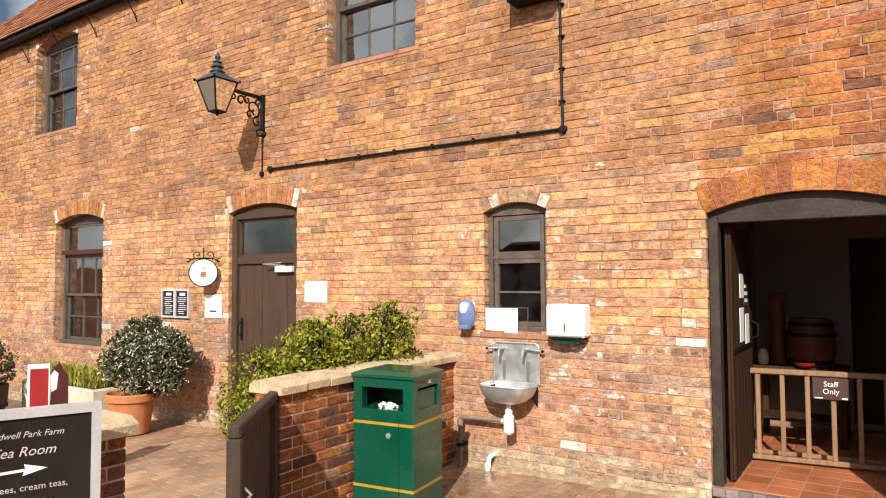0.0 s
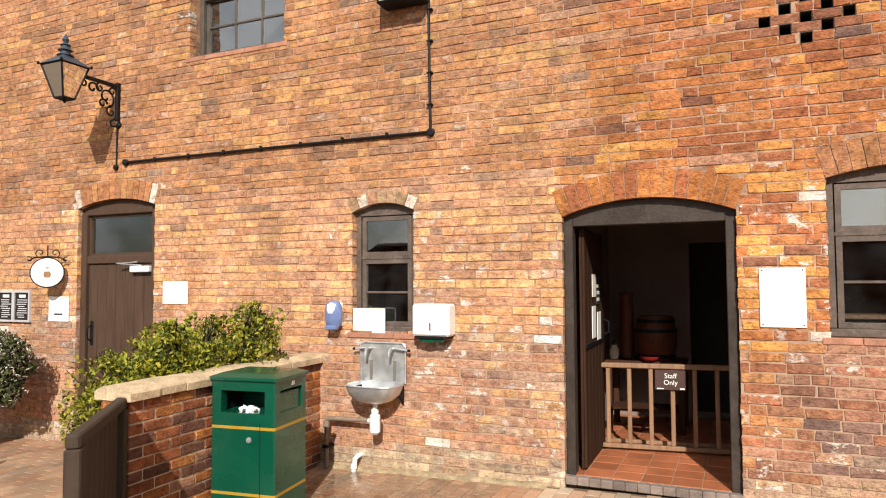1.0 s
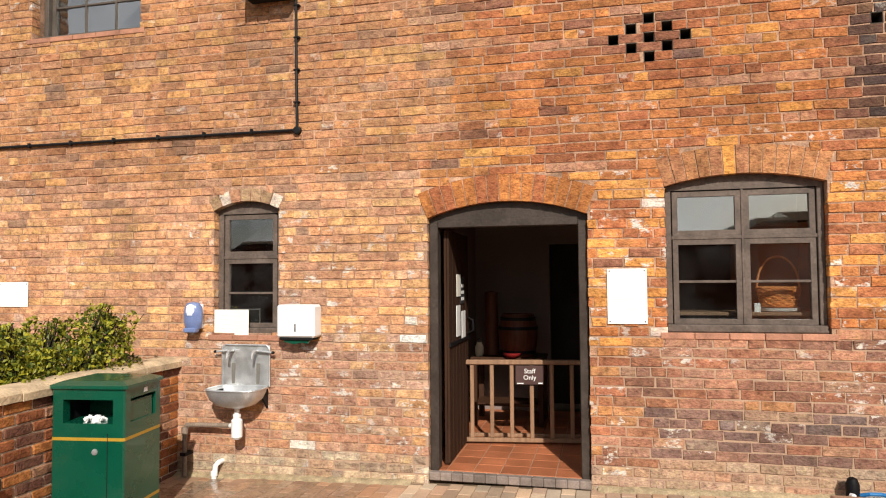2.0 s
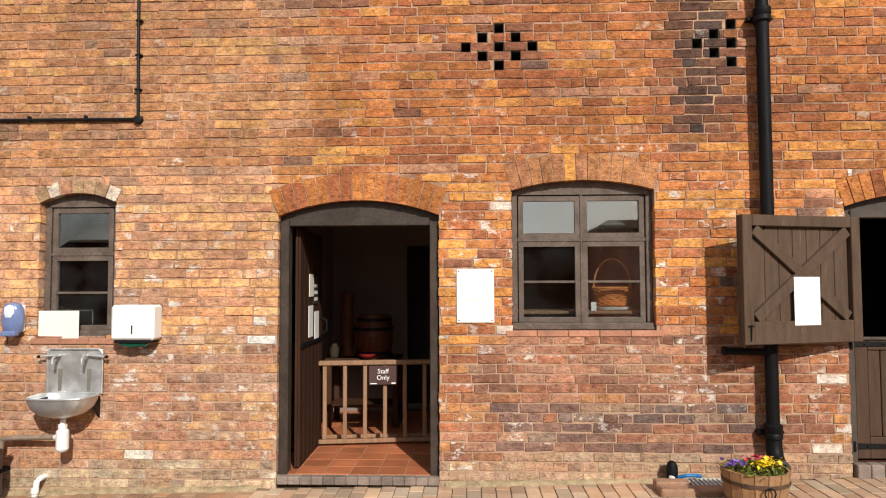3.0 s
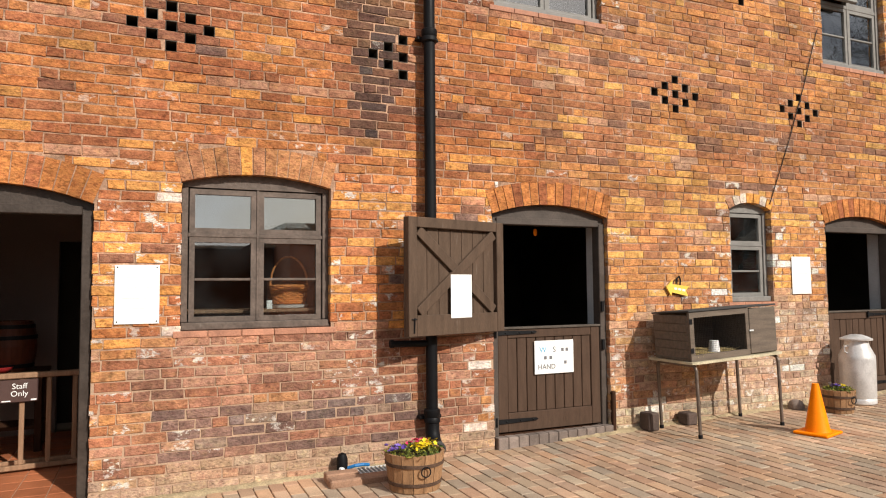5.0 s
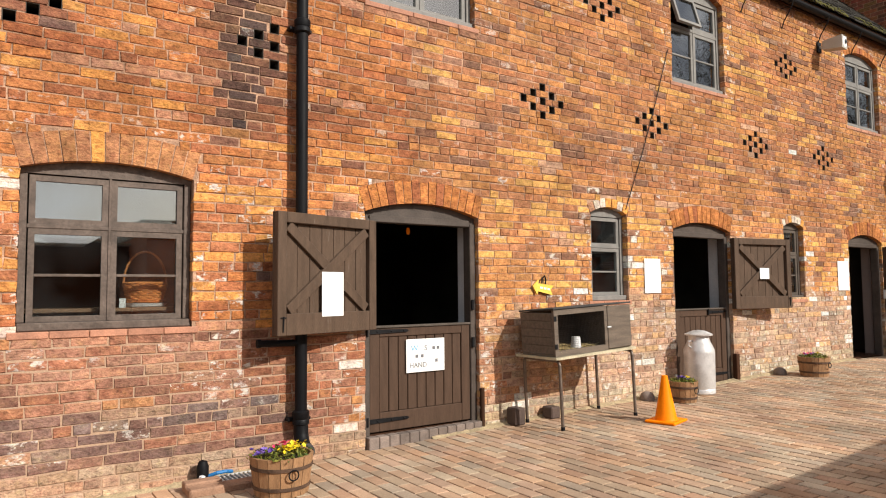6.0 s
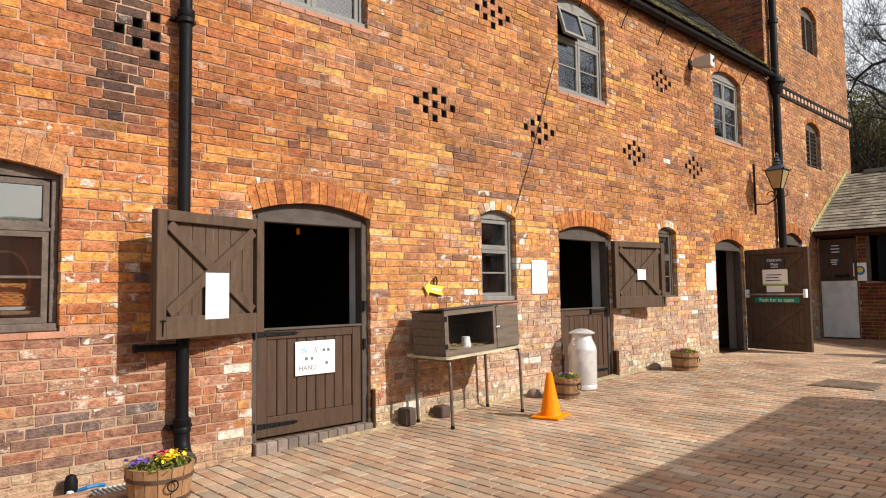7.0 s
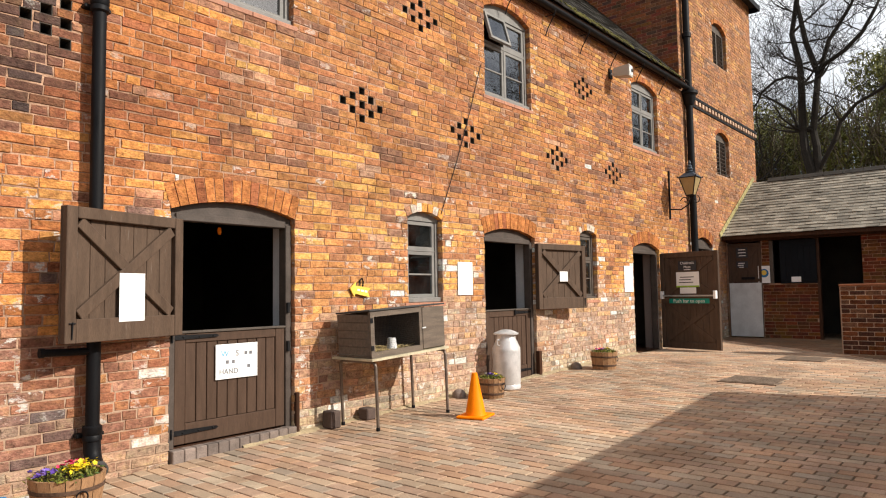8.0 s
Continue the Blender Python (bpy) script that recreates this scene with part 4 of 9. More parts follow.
# ---------------------------------------------------------------- windows and doors
def window(name, key, label, lights, sill=True, paint=M_FRAME, y=0.075, jamb=0.05):
    """A timber window in an arched opening. lights: list of (x0, x1, z0, z1, columns, rows) as shares of the frame's inside."""
    x0, x1, zb, zs, zc, _ = OPENINGS[key]
    w = thing(name, pose(0, 0, 0), label, "window", kind="structure")
    flat = zs - 0.03
    g = Geo().strip(arc(x0 + 0.002, x1 - 0.002, zs, zc), [(x, flat) for x, _ in arc(x0 + 0.002, x1 - 0.002, zs, zc)], y, y + 0.07)
    g.box((x0 + 0.002, y + 0.001, zb + 0.062), (x0 + jamb, y + 0.071, flat), 0.004).box((x1 - jamb, y + 0.001, zb + 0.062), (x1 - 0.002, y + 0.071, flat), 0.004)
    part("window_frame", g, paint, w)
    part("window_sill", Geo().box((x0 + 0.002, y - 0.045, zb + 0.002), (x1 - 0.002, y + 0.075, zb + 0.06), 0.008), paint, w)
    ix0, ix1, iz0, iz1 = x0 + jamb, x1 - jamb, zb + 0.062, flat
    for n_, (a, b, c, d, nc, nr, dy) in enumerate(lights):
        sx0, sx1, sz0, sz1 = ix0 + (ix1 - ix0) * a, ix0 + (ix1 - ix0) * b, iz0 + (iz1 - iz0) * c, iz0 + (iz1 - iz0) * d
        s = 0.04
        yy = y + 0.012 + dy
        sash = part("sash", Geo().strip([(sx0, sz0), (sx0, sz1), (sx1, sz1), (sx1, sz0)], [(sx0 + s, sz0 + s), (sx0 + s, sz1 - s), (sx1 - s, sz1 - s), (sx1 - s, sz0 + s)], yy, yy + 0.04, close=True), paint, w)
        px0, px1, pz0, pz1 = sx0 + s, sx1 - s, sz0 + s, sz1 - s
        for i in range(1, nc):
            x = px0 + (px1 - px0) * i / nc
            part("glazing_bar", Geo().box((x - 0.01, yy + 0.004, pz0), (x + 0.01, yy + 0.034, pz1), 0.003), paint, sash)
        for j in range(1, nr):
            z = pz0 + (pz1 - pz0) * j / nr
            part("glazing_bar", Geo().box((px0, yy + 0.005, z - 0.01), (px1, yy + 0.033, z + 0.01), 0.003), paint, sash)
        for i in range(nc):
            for j in range(nr):
                a0, a1 = px0 + (px1 - px0) * i / nc, px0 + (px1 - px0) * (i + 1) / nc
                b0, b1 = pz0 + (pz1 - pz0) * j / nr, pz0 + (pz1 - pz0) * (j + 1) / nr
                k = random.Random(int(a0 * 1000) + j * 7 + n_)
                t = k.uniform(-0.004, 0.004)
                pane = part("pane", Geo().add([(a0, yy + 0.02 + t, b0), (a1, yy + 0.02 - t, b0), (a1, yy + 0.02 - t * 0.4, b1), (a0, yy + 0.02 + t * 0.7, b1), (a0, yy + 0.024 + t, b0), (a1, yy + 0.024 - t, b0), (a1, yy + 0.024 - t * 0.4, b1), (a0, yy + 0.024 + t * 0.7, b1)], [(0, 1, 2, 3), (7, 6, 5, 4), (0, 4, 5, 1), (1, 5, 6, 2), (2, 6, 7, 3), (3, 7, 4, 0)]), M_GLASS, sash)
                pane.visible_shadow = False
    gaps_x = [(b, a2) for (_, b, *_r) in lights for (a2, *_s) in lights if 0.005 < a2 - b < 0.04]
    gaps_z = [(l1[3], l2[2]) for l1 in lights for l2 in lights if 0.005 < l2[2] - l1[3] < 0.06]
    for b, a in sorted(set(gaps_x)):
        part("mullion", Geo().box((ix0 + (ix1 - ix0) * b + 0.001, y + 0.004, iz0), (ix0 + (ix1 - ix0) * a - 0.001, y + 0.066, iz1), 0.003), paint, w)
    for d, c in sorted(set(gaps_z)):
        part("transom", Geo().box((ix0, y + 0.006, iz0 + (iz1 - iz0) * d + 0.001), (ix1, y + 0.064, iz0 + (iz1 - iz0) * c - 0.001), 0.003), paint, w)
    if sill:
        n = max(3, int((x1 - x0 + 0.1) / 0.235))
        tiles = Geo().box((0, -0.008, zb - 0.048), ((x1 - x0 + 0.1) / n - 0.005, 0.09, zb), 0.004).mesh("sill_tile", M_SILLTILE)
        for i in range(n):
            ob = new("sill_tile", tiles)
            ob.parent, ob.matrix_basis = w, pose(x0 - 0.05 + i * (x1 - x0 + 0.1) / n, 0, 0)
    return w


M_SILLTILE = material("red sill tile", (0.40, 0.19, 0.12), 0.75, vary=0.25, scale=8, bump=0.25, per_object=0.15)
SASH = [(0, 1, 0.48, 1.0, 3, 2, 0.0), (0, 1, 0.0, 0.52, 3, 2, 0.042)]
window("window_1", "sash_up_far", "painted timber sash window in an arched opening", SASH, y=0.16)
window("window_2", "sash_low_far", "sash window with a dark red top rail and glazing bars", [(0, 1, 0.72, 1.0, 1, 1, 0.0), (0, 1, 0.38, 0.72, 3, 1, 0.0), (0, 1, 0.0, 0.40, 3, 2, 0.042)], y=0.15)
ow = thing("open_sign", pose(-8.86, 0.20, 1.40), "small dark hanging sign lettered OPEN behind glass", "sign")
part("plate", Geo().box((-0.16, 0, -0.07), (0.16, 0.006, 0.07)), M_INK, ow)
part("cord", Geo().tube([(-0.1, 0.003, 0.07), (0, 0.003, 0.2), (0.1, 0.003, 0.07)], 0.003, 4), M_IRON, ow)
lettering("OPEN", 0.10, M_PAPER, ow, pose(0, -0.0015, -0.035) @ FRONT)
rw = bpy.data.objects["window_2"]
part("red_rail", Geo().box((-9.98, 0.085, 1.99), (-8.66, 0.098, 2.06), 0.003), M_COCOA, rw, "dark red painted rail")
window("window_3", "sash_up_mid", "upper grey timber sash window above the sink", [(0, 1, 0.45, 1.0, 3, 2, 0.0), (0, 1, 0.0, 0.47, 3, 2, 0.042)], y=0.15)
window("window_4", "narrow_west", "narrow grey-brown timber window with a small top light", [(0.02, 0.98, 0.63, 0.99, 1, 1, 0.0), (0.02, 0.98, 0.0, 0.60, 1, 2, 0.0)], paint=M_WORNPAINT)
window("window_5", "wide_window", "grey timber window of four lights over a red tile sill", [(0.01, 0.49, 0.66, 0.99, 1, 1, 0.0), (0.51, 0.99, 0.66, 0.99, 1, 1, 0.0), (0.01, 0.49, 0.0, 0.63, 1, 2, 0.0), (0.51, 0.99, 0.0, 0.63, 1, 2, 0.0)], paint=M_WORNPAINT)
window("window_6", "casement_mid", "upper grey timber casement window", [(0.01, 0.49, 0.0, 0.99, 1, 3, 0.0), (0.51, 0.99, 0.0, 0.99, 1, 3, 0.0)], paint=M_GREYPAINT)
window("window_7", "narrow_mid", "narrow painted timber window beside the rabbit hutch", [(0.02, 0.98, 0.62, 0.99, 1, 1, 0.0), (0.02, 0.98, 0.0, 0.60, 1, 2, 0.0)], paint=M_GREYPAINT)
window("window_8", "casement_east", "upper casement window with an open top vent", [(0.01, 0.49, 0.0, 0.62, 1, 2, 0.0), (0.51, 0.99, 0.66, 0.99, 1, 1, 0.0), (0.51, 0.99, 0.0, 0.62, 1, 2, 0.0)], paint=M_GREYPAINT)
window("window_9", "narrow_east", "narrow painted timber window near the half door", [(0.02, 0.98, 0.62, 0.99, 1, 1, 0.0), (0.02, 0.98, 0.0, 0.60, 1, 2, 0.0)])
window("window_10", "casement_far", "upper grey casement window near the tower", [(0.01, 0.49, 0.66, 0.99, 1, 1, 0.0), (0.51, 0.99, 0.66, 0.99, 1, 1, 0.0), (0.01, 0.49, 0.0, 0.62, 1, 2, 0.0), (0.51, 0.99, 0.0, 0.62, 1, 2, 0.0)], paint=M_GREYPAINT)
# the open top vent of window_8
vent = bpy.data.objects["window_8"]
x0, x1, zb, zs, zc, _ = OPENINGS["casement_east"]
mm = pose((x0 + x1) / 2 - 0.26, 0.06, zs - 0.05, -16, 0, 0)
sash = part("vent_sash", Geo().strip([(-0.24, -0.42), (-0.24, 0), (0.24, 0), (0.24, -0.42)], [(-0.2, -0.38), (-0.2, -0.04), (0.2, -0.04), (0.2, -0.38)], -0.02, 0.02, close=True), M_GREYPAINT, vent, m=mm)
part("pane", Geo().box((-0.2, -0.003, -0.38), (0.2, 0.003, -0.04)), M_GLASS, sash)


def louvre(name, key):
    x0, x1, zb, zs, zc, _ = OPENINGS[key]
    w = thing(name, pose(0, 0, 0), "arched louvred vent window with grey slats in the tower", "window", kind="structure")
    g = Geo().strip(arc(x0 + 0.002, x1 - 0.002, zs, zc), [(x, zs - 0.06) for x, _ in arc(x0, x1, zs, zc)], 0.08, 0.15)
    g.box((x0 + 0.002, 0.08, zb), (x0 + 0.06, 0.15, zs - 0.06), 0.004).box((x1 - 0.06, 0.08, zb), (x1 - 0.002, 0.15, zs - 0.06), 0.004).box(((x0 + x1) / 2 - 0.03, 0.08, zb), ((x0 + x1) / 2 + 0.03, 0.15, zs - 0.06), 0.004)
    part("window_frame", g, M_FRAME, w)
    for i in range(9):
        z = zb + 0.06 + i * (zs - zb - 0.12) / 8.6
        part("slat", Geo().box((x0 + 0.06, -0.007, -0.040), (x1 - 0.06, 0.007, 0.040), 0.002), M_WORNPAINT, w, m=pose(0, 0.12, z, 52, 0, 0))
    part("backing", Geo().box((x0, 0.2, zb), (x1, 0.22, zs)), M_BLACK, w)


louvre("window_11", "louvre_low")
louvre("window_12", "louvre_high")


def door_frame(name, key, label, rail=0.05, jamb=0.085, y=0.05, paint=M_DOORFRAME, floor=None, transom=None):
    x0, x1, zb, zs, zc, _ = OPENINGS[key]
    fz = ground_z((x0 + x1) / 2) if floor is None else floor
    d = thing(name, pose(0, 0, 0), label, "door", kind="structure")
    flat = zs - rail
    a = arc(x0 + 0.002, x1 - 0.002, zs, zc)
    g = Geo().strip(a, [(x, flat) for x, _ in a], y + 0.02, y + 0.11)
    g.box((x0 + jamb, y, flat - 0.03), (x1 - jamb, y + 0.1, flat + 0.035), 0.006)
    for p, q in ((x0 + 0.002, x0 + jamb), (x1 - jamb, x1 - 0.002)):
        g.box((p, y - 0.002, fz), (q, y + 0.112, flat), 0.006)
    part("door_frame", g, paint, d)
    return d, (x0 + jamb, x1 - jamb, fz, flat - 0.03)


def planks(parent, x0, x1, z0, z1, n, y, t, mat, gap=0.005):
    w = (x1 - x0) / n
    for i in range(n):
        part("plank", Geo().box((x0 + i * w + gap / 2, y, z0), (x0 + (i + 1) * w - gap / 2, y + t, z1), 0.004), mat, parent)


def strap_hinge(parent, x, y, z, ln, side=-1):
    """A tapered iron strap with bolts; it runs from x towards +x, on the -y face."""
    g = Geo().prism([(x, z - 0.022), (x + ln, z - 0.013), (x + ln + 0.02, z), (x + ln, z + 0.013), (x, z + 0.022)], y - 0.008, y)
    h = part("strap_hinge", g, M_IRON, parent, "black iron strap hinge")
    part("hinge_pin", Geo().tube([(x, y - 0.012, z - 0.04), (x, y - 0.012, z + 0.04)], 0.012, 8), M_IRON, h)
    for k in (0.25, 0.6, 0.92):
        part("bolt", Geo().lathe([(0.009, 0), (0.008, 0.006), (0.003, 0.009)], 8, m=pose(x + ln * k, y - 0.008, z, 90, 0, 0)), M_IRON, h)


def bars(parent, x0, x1, z_top, rows, y, mat, step=0.02, th=0.006, seed=1):
    """Unreadable small print as plain bars on a face that looks along -y."""
    r = random.Random(seed)
    for i in range(rows):
        a = x0 + r.uniform(0, 0.15) * (x1 - x0)
        b = x1 - r.uniform(0, 0.35) * (x1 - x0)
        part("print_bar", Geo().box((a, y - 0.001, z_top - i * step - th), (b, y, z_top - i * step)), mat, parent)


def notice(name, x0, x1, z0, z1, label, y=-0.012, mat=M_PAPER, screws=True, rows=0, group="", ink=M_FADED):
    t = thing(name, pose((x0 + x1) / 2, 0, (z0 + z1) / 2), label, "notice", group)
    w, h = (x1 - x0) / 2, (z1 - z0) / 2
    part("sheet", Geo().box((-w, y, -h), (w, y + 0.006, h), 0.002), mat, t)
    part("backing", Geo().box((-w + 0.01, y + 0.006, -h + 0.01), (w - 0.01, 0.012, h - 0.01)), M_FRAME, t)
    if screws:
        for sx in (-1, 1):
            for sz in (-1, 1):
                part("screw", Geo().lathe([(0.006, 0), (0.004, 0.003)], 8, m=pose(sx * (w - 0.018), y, sz * (h - 0.018), 90, 0, 0)), M_IRON, t)
    if rows:
        bars(t, -w * 0.7, w * 0.7, h * 0.6, rows, y, ink, step=2 * h * 0.7 / rows, th=h * 0.05, seed=int(x0 * 100))
    return t


# ---------------------------------------------------------------- tea room door
d, (ix0, ix1, fz, top) = door_frame("door_1", "tea_door", "closed brown plank door with a glazed light above", paint=M_DOOR, jamb=0.09, floor=ground_z(-5.1))
leaf = part("door_leaf", Geo().box((ix0, 0.10, fz + 0.02), (ix1, 0.135, 1.76)), M_DOOR, d)
planks(leaf, ix0 + 0.002, ix1 - 0.002, fz + 0.02, 1.755, 7, 0.088, 0.02, M_DOOR)
part("transom_bar", Geo().box((ix0, 0.06, 1.76), (ix1, 0.15, 1.85), 0.006), M_DOOR, d)
part("pane", Geo().box((ix0 + 0.03, 0.11, 1.88), (ix1 - 0.03, 0.116, top - 0.03)), M_GLASS, d).visible_shadow = False
part("light_frame", Geo().strip([(ix0, 1.85), (ix0, top), (ix1, top), (ix1, 1.85)], [(ix0 + 0.03, 1.88), (ix0 + 0.03, top - 0.03), (ix1 - 0.03, top - 0.03), (ix1 - 0.03, 1.88)], 0.09, 0.13, close=True), M_DOOR, d)
hnd = part("handle", Geo().tube([(ix0 + 0.07, 0.085, 0.86), (ix0 + 0.07, 0.03, 0.9), (ix0 + 0.07, 0.02, 0.96), (ix0 + 0.07, 0.03, 1.02), (ix0 + 0.07, 0.085, 1.06)], 0.009, 8), M_IRON, d, "black iron pull handle")
part("back_plate", Geo().box((ix0 + 0.045, 0.08, 0.82), (ix0 + 0.095, 0.09, 1.1), 0.004), M_IRON, hnd)
part("lock", Geo().lathe([(0.02, 0), (0.018, 0.01)], 12, m=pose(ix0 + 0.09, 0.09, 0.62, 90, 0, 0)), M_IRON, d)
cl = part("door_closer", Geo().box((ix1 - 0.30, 0.02, 1.655), (ix1 - 0.01, 0.088, 1.725), 0.008), M_WHITE, d, "silver overhead door closer")
part("closer_arm", Geo().tube([(ix1 - 0.15, 0.05, 1.73), (ix1 - 0.45, -0.02, 1.755), (ix1 - 0.2, 0.04, 1.77)], 0.009, 6), M_STEEL, cl)
part("step", Geo().box((-5.72, -0.02, ground_z(-5.1) - 0.1), (-4.5, 0.1, ground_z(-5.1) + 0.012), 0.01), M_STONE, d)

# ---------------------------------------------------------------- lamp on its bracket
def lantern(t, z, s=1.0, glass_mat=M_LANTERNGLASS):
    """A four-sided copper lantern hung at the origin of t; z is its foot."""
    lo, hi, h = 0.066 * s, 0.155 * s, 0.34 * s
    corners = [(-1, -1), (1, -1), (1, 1), (-1, 1)]
    for i in range(4):
        a, b = corners[i], corners[(i + 1) % 4]
        part("pane", Geo().add([(a[0] * lo, a[1] * lo, z), (b[0] * lo, b[1] * lo, z), (b[0] * hi, b[1] * hi, z + h), (a[0] * hi, a[1] * hi, z + h)], [(0, 1, 2, 3)]), glass_mat, t)
        part("corner_bar", Geo().tube([(a[0] * lo, a[1] * lo, z), (a[0] * hi, a[1] * hi, z + h)], 0.01 * s, 6), M_IRON, t)
        part("rail", Geo().tube([(a[0] * lo, a[1] * lo, z), (b[0] * lo, b[1] * lo, z)], 0.011 * s, 6), M_IRON, t)
        part("rail", Geo().tube([(a[0] * hi, a[1] * hi, z + h), (b[0] * hi, b[1] * hi, z + h)], 0.013 * s, 6), M_IRON, t)
        part("corner_ball", Geo().lathe([(0.004, -0.016), (0.014, -0.008), (0.014, 0.008), (0.004, 0.018)], 8, (a[0] * hi * 1.12, a[1] * hi * 1.12, z + h + 0.01)), M_IRON, t)
    e = hi * 1.15
    cap = Geo().add([(-e, -e, z + h), (e, -e, z + h), (e, e, z + h), (-e, e, z + h), (-0.06 * s, -0.06 * s, z + h + 0.10 * s), (0.06 * s, -0.06 * s, z + h + 0.10 * s), (0.06 * s, 0.06 * s, z + h + 0.10 * s), (-0.06 * s, 0.06 * s, z + h + 0.10 * s)], [(0, 1, 5, 4), (1, 2, 6, 5), (2, 3, 7, 6), (3, 0, 4, 7), (4, 5, 6, 7), (3, 2, 1, 0)])
    part("roof", cap, M_LAMPTOP, t)
    q = z + h + 0.10 * s
    part("chimney", Geo().lathe([(0.075 * s, q - z - h - 0.1 * s), (0.085 * s, 0.012 * s), (0.05 * s, 0.03 * s), (0.05 * s, 0.055 * s), (0.075 * s, 0.065 * s), (0.045 * s, 0.09 * s), (0.04 * s, 0.11 * s), (0.055 * s, 0.12 * s), (0.02 * s, 0.15 * s), (0.035 * s, 0.18 * s), (0.022 * s, 0.205 * s), (0.004, 0.24 * s)], 16, (0, 0, q)), M_LAMPTOP, t, smooth=True)
    part("bulb", Geo().lathe([(0.012, 0), (0.03 * s, 0.05 * s), (0.038 * s, 0.10 * s), (0.025 * s, 0.14 * s), (0.004, 0.155 * s)], 12, (0, 0, z + 0.1 * s)), M_LIGHTBULB, t, smooth=True)
    part("foot", Geo().lathe([(0.004, -0.05), (0.02, -0.03), (0.014, -0.015), (0.05, 0)], 10, (0, 0, z)), M_IRON, t)


M_LAMPTOP = material("slate-blue lamp paint", (0.045, 0.06, 0.08), 0.45, vary=0.25, scale=10, bump=0.1)
lamp = thing("wall_lantern", pose(-5.07, -0.68, 3.46), "black four-sided lantern on a scrolled iron wall bracket", "lamp")
lantern(lamp, 0.0, 1.0)
bk = part("bracket", Geo().box((-0.02, 0.63, -0.10), (0.02, 0.675, 0.34), 0.006).box((-0.018, 0.12, 0.275), (0.018, 0.65, 0.315), 0.005).tube([(0, 0.17, 0.24), (0, 0.02, 0.30)], 0.012, 6), M_IRON, lamp)


def spiral(c, r0, r1, a0, a1, n=18, flip=1):
    return [(0, c[0] + (r0 + (r1 - r0) * i / n) * math.cos(a0 + (a1 - a0) * i / n) * flip, c[1] + (r0 + (r1 - r0) * i / n) * math.sin(a0 + (a1 - a0) * i / n)) for i in range(n + 1)]


for c, r0, a0, a1 in (((0.50, 0.14), 0.115, -1.2, 6.0), ((0.33, 0.20), 0.07, 0.0, 6.5), ((0.57, -0.01), 0.07, 1.5, 7.5), ((0.22, 0.235), 0.045, 3.0, 9.0), ((0.42, 0.225), 0.05, 2.0, 8.0), ((0.58, 0.22), 0.05, 0.5, 7.0), ((0.46, 0.06), 0.06, 0.0, 6.0)):
    part("scroll", Geo().tube(spiral(c, r0, 0.015, a0, a1), 0.011, 6), M_IRON, bk)
part("rose", Geo().lathe([(0.04, 0), (0.03, 0.02), (0.008, 0.03)], 10, m=pose(0, 0.68, -0.14, 90, 0, 0)), M_IRON, lamp)
part("stay", Geo().tube([(0, 0.62, -0.08), (0, 0.56, -0.12), (0, 0.58, -0.17), (0, 0.66, -0.16)], 0.012, 6), M_IRON, lamp)
cab = thing("lamp_cable", pose(-5.09, 0, 2.85), "thin dark cable down the brick to a junction", "cable")
part("cable", Geo().tube([(0.02, -0.012, 0.5), (0, -0.012, 0.3), (0, -0.012, 0.02)], 0.009, 6), M_IRON, cab)
part("junction", Geo().lathe([(0.03, 0), (0.03, 0.03), (0.015, 0.035)], 10, m=pose(0, -0.002, -0.01, 90, 0, 0)), M_IRON, cab)

cond = thing("conduit", pose(0, 0, 0), "thin black cable conduit clipped along the brickwork", "conduit")
part("conduit_run", Geo().tube([(-4.94, -0.022, 2.885), (-3.0, -0.022, 2.88), (-1.18, -0.022, 2.872)], 0.0135, 8), M_IRON, cond)
part("conduit_riser", Geo().tube([(-1.175, -0.022, 2.86), (-1.185, -0.022, 3.5), (-1.19, -0.022, 4.25)], 0.0135, 8), M_IRON, cond)
for x, z in ((-4.94, 2.885), (-1.175, 2.868)):
    part("joint_box", Geo().lathe([(0.036, 0), (0.036, 0.035), (0.028, 0.04)], 12, m=pose(x, 0, z, 90, 0, 0)), M_IRON, cond)
for i in range(7):
    part("clip", Geo().box((-0.01, -0.038, -0.024), (0.01, 0, 0.024), 0.004), M_IRON, cond, m=pose(-4.5 + 0.48 * i, 0, 2.884))
for i in range(4):
    part("clip", Geo().box((-0.028, -0.038, -0.008), (0.028, 0, 0.008), 0.004), M_IRON, cond, m=pose(-1.18, 0, 3.12 + 0.29 * i))
fl = thing("flood_light", pose(-1.40, -0.12, 4.15), "black box floodlight fixed high on the brick wall", "flood light")
part("housing", Geo().box((-0.22, -0.1, -0.11), (0.22, 0.1, 0.16), 0.012), M_IRON, fl)
part("lens", Geo().box((-0.19, -0.106, -0.09), (0.19, -0.1, 0.14)), M_LAMPGLASS, fl)
part("arm", Geo().box((-0.03, 0.1, -0.02), (0.03, 0.125, 0.08)), M_IRON, fl)

